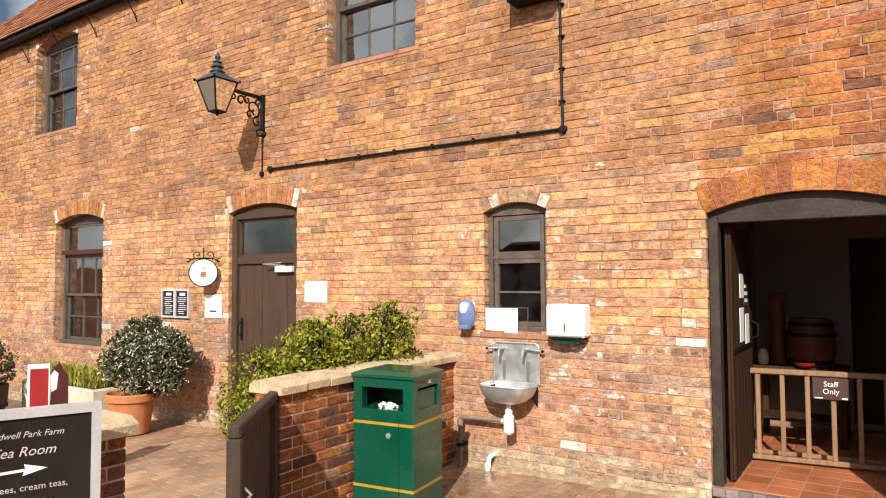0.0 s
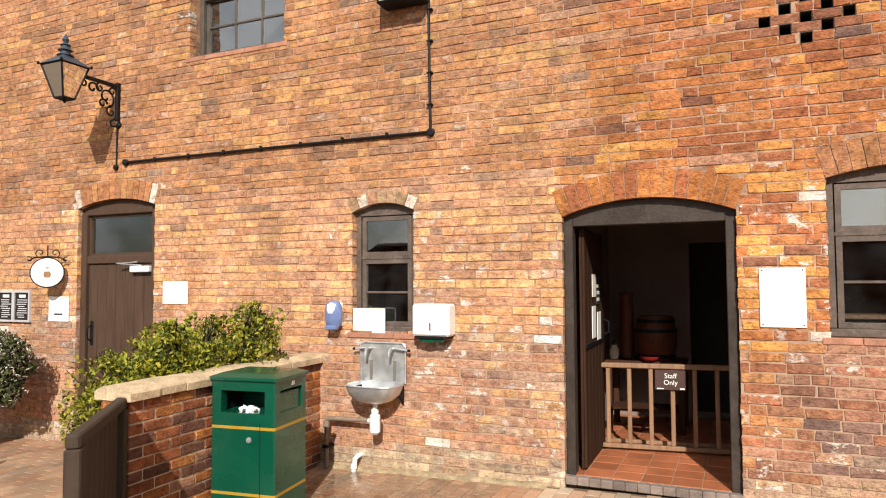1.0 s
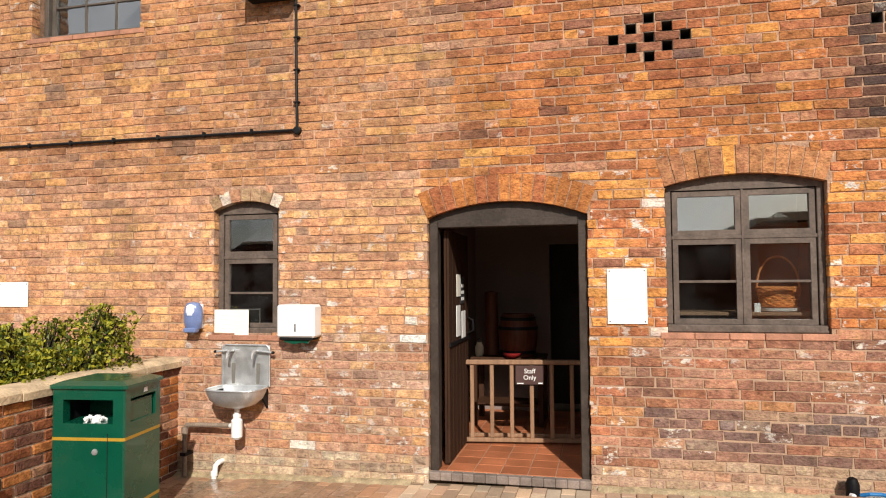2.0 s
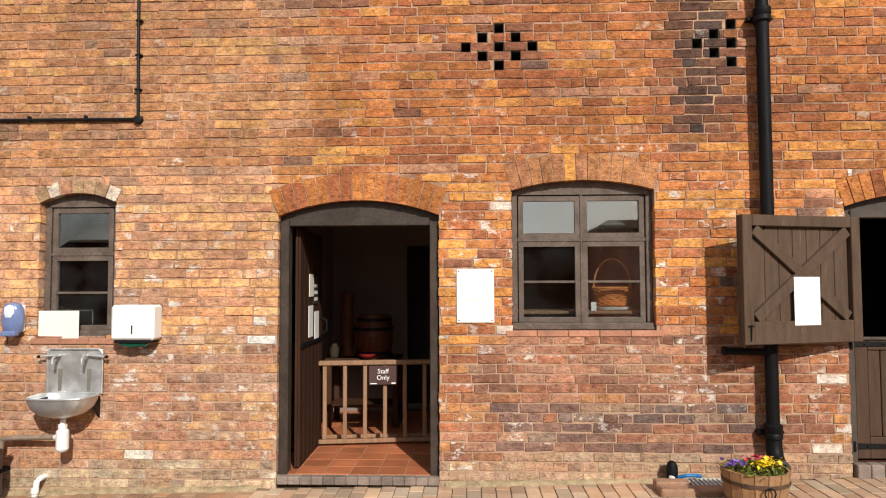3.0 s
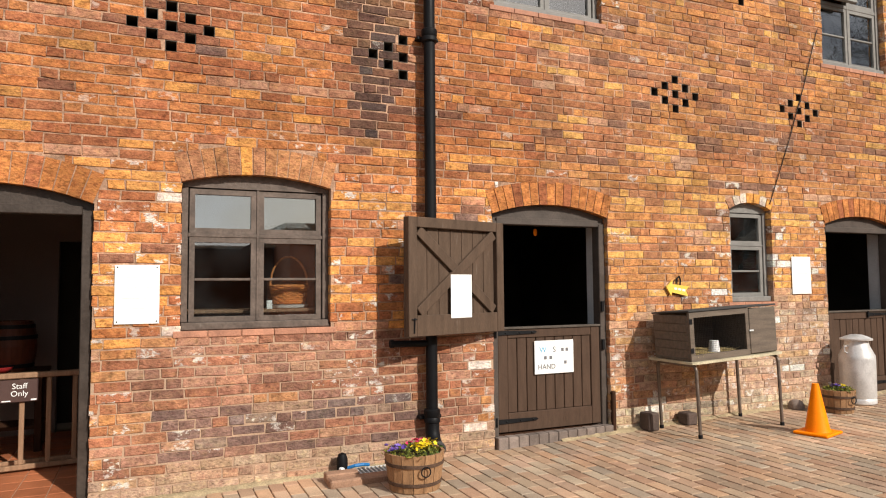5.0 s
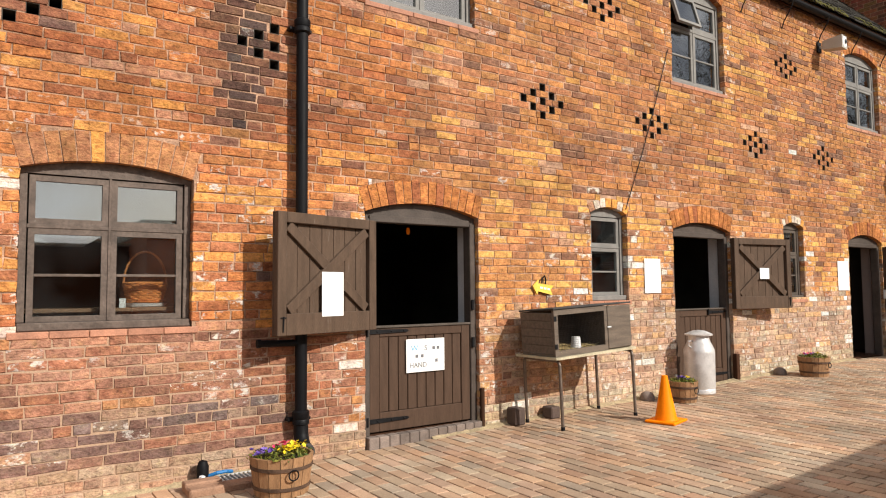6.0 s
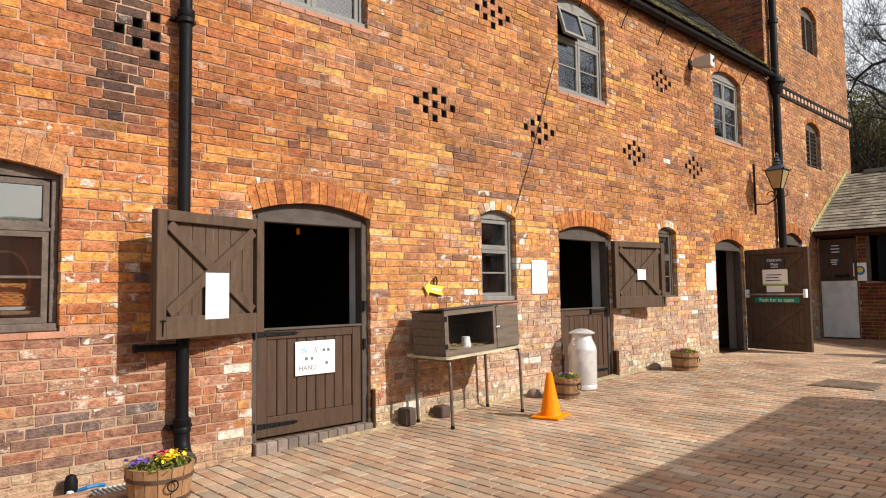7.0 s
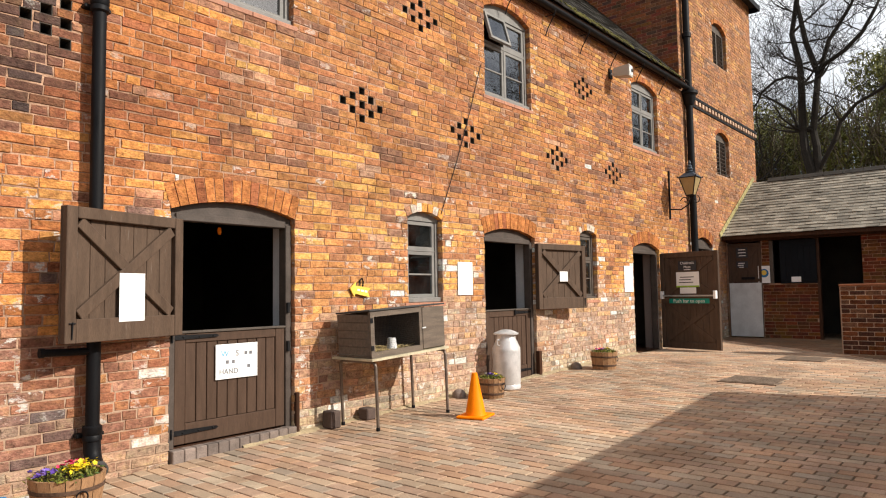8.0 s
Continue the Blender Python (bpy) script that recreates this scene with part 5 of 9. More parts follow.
# ---------------------------------------------------------------- signs beside the tea room door
rs = thing("round_sign", pose(-5.95, -0.19, 1.66, 0, 0, 46) @ Matrix.Diagonal((0.68, 0.68, 0.68, 1)), "round white tea room sign with scrolled iron crest", "sign")
part("disc", Geo().lathe([(0.01, -0.012), (0.235, -0.012), (0.25, 0), (0.235, 0.012), (0.01, 0.012)], 36, m=pose(0, 0, 0, 90, 0, 0)), M_WHITE, rs, smooth=True)
part("rim", Geo().tube([(0.25 * math.cos(a), 0, 0.25 * math.sin(a)) for a in [2 * math.pi * i / 36 for i in range(37)]], 0.011, 6), M_IRON, rs)
part("teapot_print", Geo().prism([(-0.04, -0.08), (0.04, -0.08), (0.055, -0.03), (0.04, 0.02), (-0.04, 0.02), (-0.055, -0.03)], -0.018, -0.0125), M_TUB, rs)
part("steam_print", Geo().box((-0.02, -0.017, 0.07), (0.02, -0.0125, 0.09)), M_TUB, rs)
crest = part("crest", Geo().tube([(-0.28, 0, 0.19), (-0.2, 0, 0.25), (0, 0, 0.27), (0.2, 0, 0.25), (0.28, 0, 0.19)], 0.012, 6).tube([(0, 0, 0.26), (0, 0, 0.46)], 0.01, 6), M_IRON, rs)
part("wall_arm", Geo().tube([(0, 0.01, 0.0), (-0.30, 0.28, 0.0)], 0.014, 6), M_IRON, rs)
for s in (-1, 1):
    part("scroll", Geo().tube([(s * p[1], 0, p[2] + 0.30) for p in spiral((0.11, 0.03), 0.075, 0.012, -1.0, 5.5)], 0.009, 6), M_IRON, crest)
    part("scroll", Geo().tube([(s * p[1], 0, p[2] + 0.22) for p in spiral((0.27, 0.0), 0.05, 0.01, 1.0, 6.5)], 0.009, 6), M_IRON, crest)
for i in range(2):
    m_ = thing("menu_case", pose(-6.92 + 0.30 * i, 0, 1.262), "small framed menu case with a dark chalk menu", "menu case", "menu cases by the tea room door")
    part("case_frame", Geo().strip([(-0.15, -0.19), (-0.15, 0.19), (0.15, 0.19), (0.15, -0.19)], [(-0.125, -0.165), (-0.125, 0.165), (0.125, 0.165), (0.125, -0.165)], -0.035, 0.0, close=True), M_SILVER, m_)
    part("menu_sheet", Geo().box((-0.125, -0.02, -0.165), (0.125, -0.005, 0.165)), M_SIGN, m_)
    bars(m_, -0.10, 0.10, 0.08, 9, -0.0205, M_FADED, 0.026, 0.008, 3 + i)
    part("menu_crest", Geo().box((-0.06, -0.0215, 0.105), (0.06, -0.0205, 0.14)), M_PAPER, m_)
n = notice("door_notice", -6.16, -5.82, 1.09, 1.38, "white laminated notice on the brick by the door", screws=False)
part("dark_bar", Geo().box((-0.07, -0.0135, -0.07), (0.07, -0.012, -0.05)), M_INK, n)
n = notice("small_notice", -4.36, -4.01, 1.31, 1.55, "small white notice with faded print on brick", rows=3)

# ---------------------------------------------------------------- garden wall, pier, gate, bin
AX, BX = Vector((-2.48, 0.0, 0)), Vector((-2.43, -2.24, 0))
WDIR = (BX - AX).normalized()
GW = Matrix(((WDIR.x, -WDIR.y, 0, AX.x), (WDIR.y, WDIR.x, 0, AX.y), (0, 0, 1, 0), (0, 0, 0, 1)))
LEN = (BX - AX).length
TOPZ = 0.77
BASE_G = ground_z(-2.2) - 0.05


def small_wall(name, m, ln, top, base, wid, label, cop_w, seed, cop=True, left=True, right=True, end=True, dark=1.0):
    """A low brick wall along its own x, with stone coping; every brick is a part."""
    w = thing(name, m, label, "wall", kind="structure")
    part("wall_core", Geo().box((0.0, -wid / 2 + 0.009, base), (ln - 0.009, wid / 2 - 0.009, top)), M_PALEMORTAR, w)
    r = random.Random(seed)
    rows = int((top - base) / COURSE)
    meshes = {}
    for i in range(rows):
        z = top - (i + 1) * COURSE + 0.004
        faces = [(-1, left), (1, right)]
        for s, on in faces:
            if not on:
                continue
            x = -0.1 if i % 2 else 0.0
            while x < ln:
                a, b = max(x, 0.005), min(x + STRETCH, ln)
                if b - a > 0.03:
                    tone = r.choice([RUST, RUST, PLUM, ORANGE, RUST, PLUM, PINK])
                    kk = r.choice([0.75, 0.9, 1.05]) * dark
                    key = (round(b - a, 2), tone, kk, s)
                    if key not in meshes:
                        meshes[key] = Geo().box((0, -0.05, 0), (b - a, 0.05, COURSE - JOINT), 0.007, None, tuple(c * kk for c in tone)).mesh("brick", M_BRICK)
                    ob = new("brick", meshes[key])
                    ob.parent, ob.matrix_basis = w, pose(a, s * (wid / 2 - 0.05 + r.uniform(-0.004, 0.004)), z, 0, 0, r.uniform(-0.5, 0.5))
                x += STRETCH + JOINT
        if end:
            for yy in (-0.055, 0.055):
                tone = r.choice([RUST, PLUM, ORANGE])
                part("brick", Geo().box((-0.04, -0.05, 0), (0.06, 0.05, COURSE - JOINT), 0.007, None, tone), M_BRICK, w, m=pose(ln - 0.05, yy, z))
    if cop:
        n_ = max(1, int(round(ln / 0.25)))
        for i in range(n_):
            a, b = (ln + 0.03) * i / n_, (ln + 0.03) * (i + 1) / n_ - 0.008
            h = 0.088 + r.uniform(-0.003, 0.003)
            e = r.uniform(-0.006, 0.006)
            poly = [(-cop_w / 2, top + 0.0), (cop_w / 2 + e, top + 0.0), (cop_w / 2 + e, top + 0.050), (cop_w / 2 - 0.016, top + 0.064), (cop_w / 2 - 0.07, top + h), (-cop_w / 2 + 0.07, top + h), (-cop_w / 2 + 0.016, top + 0.064), (-cop_w / 2, top + 0.05)]
            part("coping_stone", Geo().prism(poly, a, b, "x"), M_STONE, w, "rough sandstone coping stone" if i == 0 else "", m=pose(0, r.uniform(-0.003, 0.003), r.uniform(-0.002, 0.002)))
    return w


small_wall("garden_wall", GW, LEN, TOPZ, BASE_G, 0.26, "low brick garden wall with rough sandstone coping", 0.32, 21)
small_wall("garden_wall_pier", Matrix.Translation((-2.22, -3.80, 0)) @ pose(0, 0, 0, 0, 0, 90), 0.33, 0.77, ground_z(-2.2) - 0.05, 0.26, "low brick wall with stone coping behind the sign board", 0.40, 22)

gt = thing("garden_gate", Matrix.Translation((-2.355, -2.25, ground_z(-1.9))) @ pose(0, 0, 0, 0, 0, math.degrees(math.atan2(-0.787, 0.617))) @ Matrix.Diagonal((1.13, 1, 0.945, 1)), "open weathered oak plank gate on the garden wall", "gate")
part("top_rail", Geo().box((0, -0.035, 0.96), (1.0, 0.035, 1.035), 0.01), M_GATEWOOD, gt)
part("bottom_rail", Geo().box((0, -0.03, 0.12), (1.0, 0.03, 0.22), 0.008), M_GATEWOOD, gt)
part("hanging_stile", Geo().box((0.0, -0.04, 0.05), (0.09, 0.04, 0.96), 0.008), M_GATEWOOD, gt)
part("shutting_stile", Geo().box((0.91, -0.04, 0.05), (1.0, 0.04, 0.96), 0.008), M_GATEWOOD, gt)
for i in range(8):
    part("plank", Geo().box((0.092 + i * 0.102, -0.026, 0.06), (0.19 + i * 0.102, -0.001, 0.959), 0.004), M_GATEWOOD, gt)
for z in (0.3, 0.85):
    part("hinge", Geo().box((-0.08, -0.05, z - 0.02), (0.3, -0.042, z + 0.02), 0.003), M_IRON, gt, "black iron hinge")
part("latch", Geo().tube([(0.95, 0.042, 0.6), (0.95, 0.08, 0.64), (0.95, 0.042, 0.68)], 0.008, 6), M_STEEL, gt, "bright steel latch")

BZ = ground_z(-1.8)
bn = thing("litter_bin", Matrix.Translation((-2.026, -1.282, BZ)) @ pose(0, 0, 0, 0, 0, 7) @ Matrix.Diagonal((0.98, 0.86, 1, 1)), "glossy dark green litter bin with gold lines and overflowing rubbish", "bin")
hw, cut = 0.27, 0.012


def oct_(h, c):
    return [(-h + c, -h), (h - c, -h), (h, -h + c), (h, h - c), (h - c, h), (-h + c, h), (-h, h - c), (-h, -h + c)]


part("body", Geo().prism(oct_(hw, cut), 0.02, 0.70, "z"), M_GREEN, bn)
part("plinth", Geo().box((-hw + 0.03, -hw + 0.03, 0), (hw - 0.03, hw - 0.03, 0.03)), M_BLACK, bn)
hood = Geo().prism(oct_(hw, cut), 0.70, 0.765, "z").prism(oct_(hw, cut), 0.925, 1.0, "z")
for k in range(4):
    hood.prism([(hw - 0.085, -hw), (hw - cut, -hw), (hw, -hw + cut), (hw, -hw + 0.085), (hw - 0.085, -hw + 0.085)], 0.765, 0.925, "z", pose(0, 0, 0, 0, 0, 90 * k))
part("hood", hood, M_GREEN, bn)
lid = Geo().prism(oct_(hw + 0.02, cut + 0.01), 1.0, 1.022, "z")
lv = oct_(hw + 0.02, cut + 0.01)
lu = oct_(hw - 0.05, cut)
lid.add([(x, y, 1.022) for x, y in lv] + [(x, y, 1.046) for x, y in lu], [(i, (i + 1) % 8, 8 + (i + 1) % 8, 8 + i) for i in range(8)] + [tuple(range(8, 16))])
part("lid", lid, M_GREEN, bn)
part("liner", Geo().box((-0.2, -0.2, 0.60), (0.2, 0.2, 0.74)).box((-0.21, -0.21, 0.75), (-0.205, 0.21, 0.93)).box((0.0, 0.235, 0.75), (0.2, 0.24, 0.93)), M_BLACK, bn, "black inside of the bin")
part("inner_panel", Geo().box((-0.235, 0.10, 0.74), (0.20, 0.112, 0.93)).box((0.196, -0.19, 0.74), (0.206, 0.10, 0.93)).box((-0.235, -0.19, 0.74), (-0.225, 0.10, 0.93)), M_GREEN, bn, "green inner panels behind the slot")
part("flap", Geo().box((hw - 0.03, -0.165, 0.755), (hw - 0.015, 0.165, 0.905), 0.004), M_GREEN, bn)
for z in (0.65, 0.176):
    part("gold_line", Geo().prism(oct_(hw + 0.002, cut), z, z + 0.021, "z"), M_GOLD, bn, "gold painted line")
part("door_seam", Geo().box((hw - 0.125, -hw - 0.0025, 0.03), (hw - 0.120, -hw + 0.004, 0.70)), M_BLACK, bn)
part("lock", Geo().lathe([(0.022, 0), (0.02, 0.008), (0.008, 0.01)], 14, m=pose(0.055, -hw, 0.575, 90, 0, 0)), M_STEEL, bn, "round steel lock")
part("lid_badge", Geo().box((hw + 0.001, 0.0, 0.945), (hw + 0.004, 0.05, 0.975)), M_SILVER, bn)
rb = Geo()
rr = random.Random(3)
for i in range(16):
    p = Vector((rr.uniform(-0.08, 0.08), rr.uniform(-0.24, -0.14), 0.762 + rr.uniform(0, 0.03)))
    rb.lathe([(0.005, -0.02), (rr.uniform(0.012, 0.028), 0), (0.01, 0.025)], 6, m=Matrix.Translation(p) @ pose(0, 0, 0, rr.uniform(-60, 60), rr.uniform(-60, 60), 0))
tagged(part("crumpled_rubbish", rb, M_PAPER), "crumpled white paper rubbish in the bin slot", "rubbish").matrix_basis = bn.matrix_basis

# the tea room board, standing against the low wall
SB = Matrix.Translation((-1.86, -3.77, ground_z(-2))) @ pose(0, 0, 0, 0, 0, 68)
sb = thing("sign_board", SB, "dark grey tea room board in a silver frame with white lettering", "sign")
W_, H0, H1 = 0.95, 0.25, 1.15
part("panel", Geo().box((-W_, -0.012, H0), (0, 0.012, H1)), M_SIGN, sb)
part("frame", Geo().strip([(-W_ - 0.03, H0 - 0.03), (-W_ - 0.03, H1 + 0.03), (0.03, H1 + 0.03), (0.03, H0 - 0.03)], [(-W_ + 0.01, H0 + 0.01), (-W_ + 0.01, H1 - 0.01), (-0.01, H1 - 0.01), (-0.01, H0 + 0.01)], -0.025, 0.025, close=True), M_SILVER, sb)
for x in (-W_ + 0.02, -0.02):
    part("leg", Geo().box((x - 0.02, -0.02, 0), (x + 0.02, 0.02, H0 - 0.03)), M_SILVER, sb)
for words, size, z, x, lean in (("Sandwell Park Farm", 0.038, 1.055, -0.12, 0.3), ("Tea Room", 0.058, 0.975, -0.15, 0.3), ("coffees, cream teas,", 0.040, 0.825, -0.10, 0.0), ("sandwiches.", 0.040, 0.755, -0.13, 0.0)):
    lettering(words, size, M_SIGNTEXT, sb, pose(x, -0.0135, z) @ FRONT, shear=lean, align="RIGHT")
part("arrow_print", Geo().prism([(-0.50, 0.900), (-0.27, 0.908), (-0.275, 0.890), (-0.18, 0.914), (-0.27, 0.940), (-0.265, 0.920), (-0.50, 0.911)], -0.0145, -0.0125), M_PAPER, sb)

# ---------------------------------------------------------------- plants by the tea room
def leaf_clump(g, rng, centre, radii, count, size, flat=0.6, keep=None):
    """Many small folded leaves in an uneven ellipsoid, denser near its skin."""
    for _ in range(count):
        while True:
            p = Vector((rng.uniform(-1, 1), rng.uniform(-1, 1), rng.uniform(-1, 1)))
            if 0.15 < p.length < 1:
                break
        k = 0.72 + 0.38 * noise.noise(p * 2.2 + Vector(centre))
        p = p.normalized() * (p.length ** 0.45) * k * 1.2
        q = Vector((centre[0] + p.x * radii[0], centre[1] + p.y * radii[1], centre[2] + p.z * radii[2]))
        if keep and not keep(q):
            continue
        s = size * rng.uniform(0.6, 1.3)
        m = Matrix.Translation(q) @ Euler((rng.uniform(-1.2, 1.2), rng.uniform(-1.2, 1.2), rng.uniform(0, 6.3))).to_matrix().to_4x4()
        g.add([(-s, 0, 0), (0, -s * flat * 0.5, s * 0.12), (s, 0, 0), (0, s * flat * 0.5, s * 0.12)], [(0, 1, 2, 3)], m)


def bush(name, m, label, blobs, count, size, mat, twigs, seed, extra=None):
    b = thing(name, m, label, "shrub")
    r = random.Random(seed)
    g, tw = Geo(), Geo()
    tot = sum(c[3] for c in blobs)
    for cx, cy, cz, wgt, rx, ry, rz in blobs:
        leaf_clump(g, r, (cx, cy, cz), (rx, ry, rz), int(count * wgt / tot), size, 1.1)
        for _ in range(twigs):
            e = (cx + r.uniform(-0.8, 0.8) * rx, cy + r.uniform(-0.8, 0.8) * ry, cz + r.uniform(-0.3, 0.95) * rz)
            tw.tube([(cx * 0.3 + r.uniform(-0.05, 0.05), cy * 0.3, 0), (cx * 0.7 + r.uniform(-0.1, 0.1), cy * 0.7, cz * 0.6), e], [0.012, 0.008, 0.003], 5)
    part("branchwork", tw, M_BARK, b)["kind"] = "stuff"
    part("leaves", g, mat, b)["kind"] = "stuff"
    if extra:
        h = Geo()
        for cx, cy, cz, wgt, rx, ry, rz in blobs:
            leaf_clump(h, r, (cx, cy, cz), (rx * 1.06, ry * 1.06, rz * 1.06), int(extra[1] * wgt / tot), extra[2])
        part("blossom", h, extra[0], b, extra[3])["kind"] = "stuff"
    return b


bush("evergreen_shrub", pose(-3.25, -0.95, ground_z(-3.1)), "yellow-green evergreen shrub behind the garden wall", [(-0.35, 0.15, 0.70, 2, 0.42, 0.4, 0.42), (0.05, 0.1, 0.95, 3, 0.55, 0.42, 0.5), (0.45, -0.35, 0.95, 2.5, 0.45, 0.45, 0.42), (-0.15, -0.4, 0.7, 2, 0.5, 0.45, 0.45), (0.62, 0.25, 1.15, 1.2, 0.35, 0.3, 0.42), (0.15, 0.2, 0.4, 1.4, 0.5, 0.4, 0.4), (-0.62, 0.0, 0.94, 0.06, 0.13, 0.12, 0.12), (-0.2, 0.1, 1.24, 0.05, 0.08, 0.08, 0.12), (0.1, -0.1, 1.34, 0.04, 0.07, 0.07, 0.11), (0.36, 0.1, 1.38, 0.05, 0.09, 0.08, 0.10), (0.72, 0.2, 1.50, 0.05, 0.08, 0.08, 0.10), (0.80, 0.25, 1.38, 0.06, 0.09, 0.08, 0.12), (-0.45, -0.3, 1.08, 0.05, 0.10, 0.08, 0.11), (0.74, 0.1, 1.16, 0.06, 0.09, 0.09, 0.12), (0.5, -0.5, 1.36, 0.05, 0.08, 0.08, 0.1)], 30000, 0.022, M_LEAF, 18, 31)
PZ = ground_z(-6.4)
pot = thing("terracotta_pot", pose(-6.60, -0.72, PZ) @ Matrix.Diagonal((0.8, 0.8, 0.92, 1)), "large round terracotta pot beside the door", "plant pot")
part("pot", Geo().lathe([(0.22, 0), (0.25, 0.02), (0.33, 0.44), (0.365, 0.45), (0.375, 0.53), (0.35, 0.55), (0.33, 0.53), (0.30, 0.48), (0.02, 0.47)], 32), M_TERRA, pot, smooth=True)
part("soil", Geo().lathe([(0.31, 0.47), (0.2, 0.50), (0.02, 0.51)], 20), M_SOIL, pot)
bush("flowering_shrub", pose(-6.48, -0.58, PZ + 0.45) @ Matrix.Diagonal((0.86, 0.86, 0.92, 1)), "dark evergreen shrub covered in small white blossom", [(0, 0, 0.44, 4, 0.60, 0.50, 0.40), (-0.42, -0.1, 0.46, 2, 0.38, 0.36, 0.38), (0.42, 0, 0.50, 2, 0.36, 0.36, 0.36), (-0.1, 0, 0.72, 1.5, 0.36, 0.34, 0.24), (0.28, 0.05, 0.74, 1.0, 0.3, 0.3, 0.2), (-0.62, 0, 0.66, 0.3, 0.18, 0.18, 0.2), (0.66, 0, 0.72, 0.3, 0.18, 0.18, 0.18), (0.05, 0, 0.96, 0.25, 0.16, 0.16, 0.12), (-0.35, 0, 0.92, 0.22, 0.14, 0.14, 0.12), (0.55, 0, 0.2, 0.3, 0.2, 0.2, 0.14)], 9000, 0.034, M_DARKLEAF, 12, 32, (M_BLOSSOM, 3600, 0.026, "clusters of white blossom"))
tz = ground_z(-8.6)
tro = thing("stone_trough", pose(-8.35, -0.5, tz), "pale stone trough planted with yellow grasses", "planter")
part("trough", Geo().box((-0.95, -0.28, 0), (0.95, 0.28, 0.52), 0.02), M_TROUGH, tro)
part("soil", Geo().box((-0.88, -0.22, 0.5), (0.88, 0.22, 0.53)), M_SOIL, tro)
gg = Geo()
r = random.Random(4)
for _ in range(1500):
    x, y = r.uniform(-0.88, 0.88), r.uniform(-0.22, 0.22)
    a, ln = r.uniform(0, 6.3), r.uniform(0.15, 0.42)
    lean = r.uniform(0.1, 0.9)
    d_ = Vector((math.cos(a) * lean, math.sin(a) * lean, 1)).normalized()
    side = d_.cross(Vector((0, 0, 1))).normalized() * 0.006
    b0 = Vector((x, y, 0.5))
    b1, b2 = b0 + d_ * ln * 0.6, b0 + d_ * ln * 0.85 + Vector((math.cos(a), math.sin(a), -0.3)) * ln * 0.25
    gg.add([b0 - side, b0 + side, b1 + side, b1 - side, b2], [(0, 1, 2, 3), (3, 2, 4)])
tagged(part("ornamental_grass", gg, M_GRASS, m=tro.matrix_basis), "clumps of yellow ornamental grass in the trough", "grass", kind="stuff")
tub = thing("dark_tub", pose(-9.35, -1.35, ground_z(-9)), "dark wooden half-barrel tub with a clipped shrub", "planter")
part("tub", Geo().lathe([(0.30, 0), (0.38, 0.25), (0.40, 0.5), (0.36, 0.5), (0.34, 0.46), (0.02, 0.46)], 24), M_OLDWOOD, tub)
part("hoop", Geo().lathe([(0.375, 0.2), (0.39, 0.2), (0.395, 0.24), (0.38, 0.24)], 24), M_IRON, tub)
bush("clipped_shrub", pose(-9.35, -1.35, ground_z(-9) + 0.46), "dark clipped shrub in a wooden tub", [(0, 0, 0.3, 1, 0.5, 0.5, 0.42)], 3000, 0.03, M_DARKLEAF, 8, 33)
ib = thing("pavement_sign", Matrix.Translation((-5.08, -2.43, ground_z(-5))) @ pose(0, 0, 0, 0, 0, 64) @ Matrix.Diagonal((0.64, 1, 1, 1)), "small cut-out pavement sign with red, white and brown panels", "sign")
part("red_panel", Geo().box((-0.22, -0.012, 0.68), (0.0, 0.012, 1.05), 0.004), M_RED, ib, "red printed panel")
part("white_border", Geo().box((-0.25, -0.008, 0.64), (0.02, 0.010, 1.09), 0.004), M_PAPER, ib)
part("brown_panel", Geo().prism([(0.0, 0.45), (0.16, 0.45), (0.25, 0.7), (0.24, 0.95), (0.13, 1.10), (0.04, 1.02), (0.02, 0.7)], -0.016, 0.012), M_COCOA, ib, "dark brown shaped panel")
part("white_patch", Geo().prism([(0.02, 0.98), (0.07, 1.03), (0.12, 1.0), (0.10, 0.86), (0.04, 0.84)], -0.018, -0.0165), M_PAPER, ib)
for cx, cz, rr_ in ((-0.10, 0.60, 0.085), (-0.16, 0.45, 0.10), (0.0, 0.42, 0.10), (-0.09, 0.30, 0.11), (0.16, 0.36, 0.09)):
    part("white_disc", Geo().lathe([(rr_, -0.014), (rr_, 0.012)], 18, m=pose(cx, 0, cz, 90, 0, 0)), M_PAPER, ib)
part("stand", Geo().box((-0.26, -0.02, 0), (0.26, 0.25, 0.22), 0.01), M_BLACK, ib)

# ---------------------------------------------------------------- sink, dispensers
sk = thing("hand_basin", pose(-1.66, 0, 0.62), "stainless steel wall basin with splashback, stained below the taps", "sink")
part("splashback", Geo().box((-0.23, -0.022, 0.0), (0.23, -0.010, 0.36), 0.004), M_STEEL, sk)
part("splash_rim", Geo().tube([(-0.23, -0.028, 0.0), (-0.23, -0.028, 0.33), (-0.20, -0.028, 0.36), (0.20, -0.028, 0.36), (0.23, -0.028, 0.33), (0.23, -0.028, 0.0)], 0.008, 6), M_STEEL, sk)
bw_ = Geo()
prof = [(1.0, 0.0), (0.98, -0.03), (0.88, -0.085), (0.64, -0.135), (0.28, -0.16)]
squared = lambda v: math.copysign(abs(v) ** 0.55, v)
ring = lambda k, z: [(0.245 * k * squared(math.cos(a)), -0.18 + 0.165 * k * squared(math.sin(a)), z) for a in [2 * math.pi * i / 28 for i in range(28)]]
vs, fs = [], []
inner = [(0.94, 0.0), (0.82, -0.07), (0.5, -0.115), (0.1, -0.13)]
levels = prof[::-1] + inner
for k, z in levels:
    vs += ring(k, z)
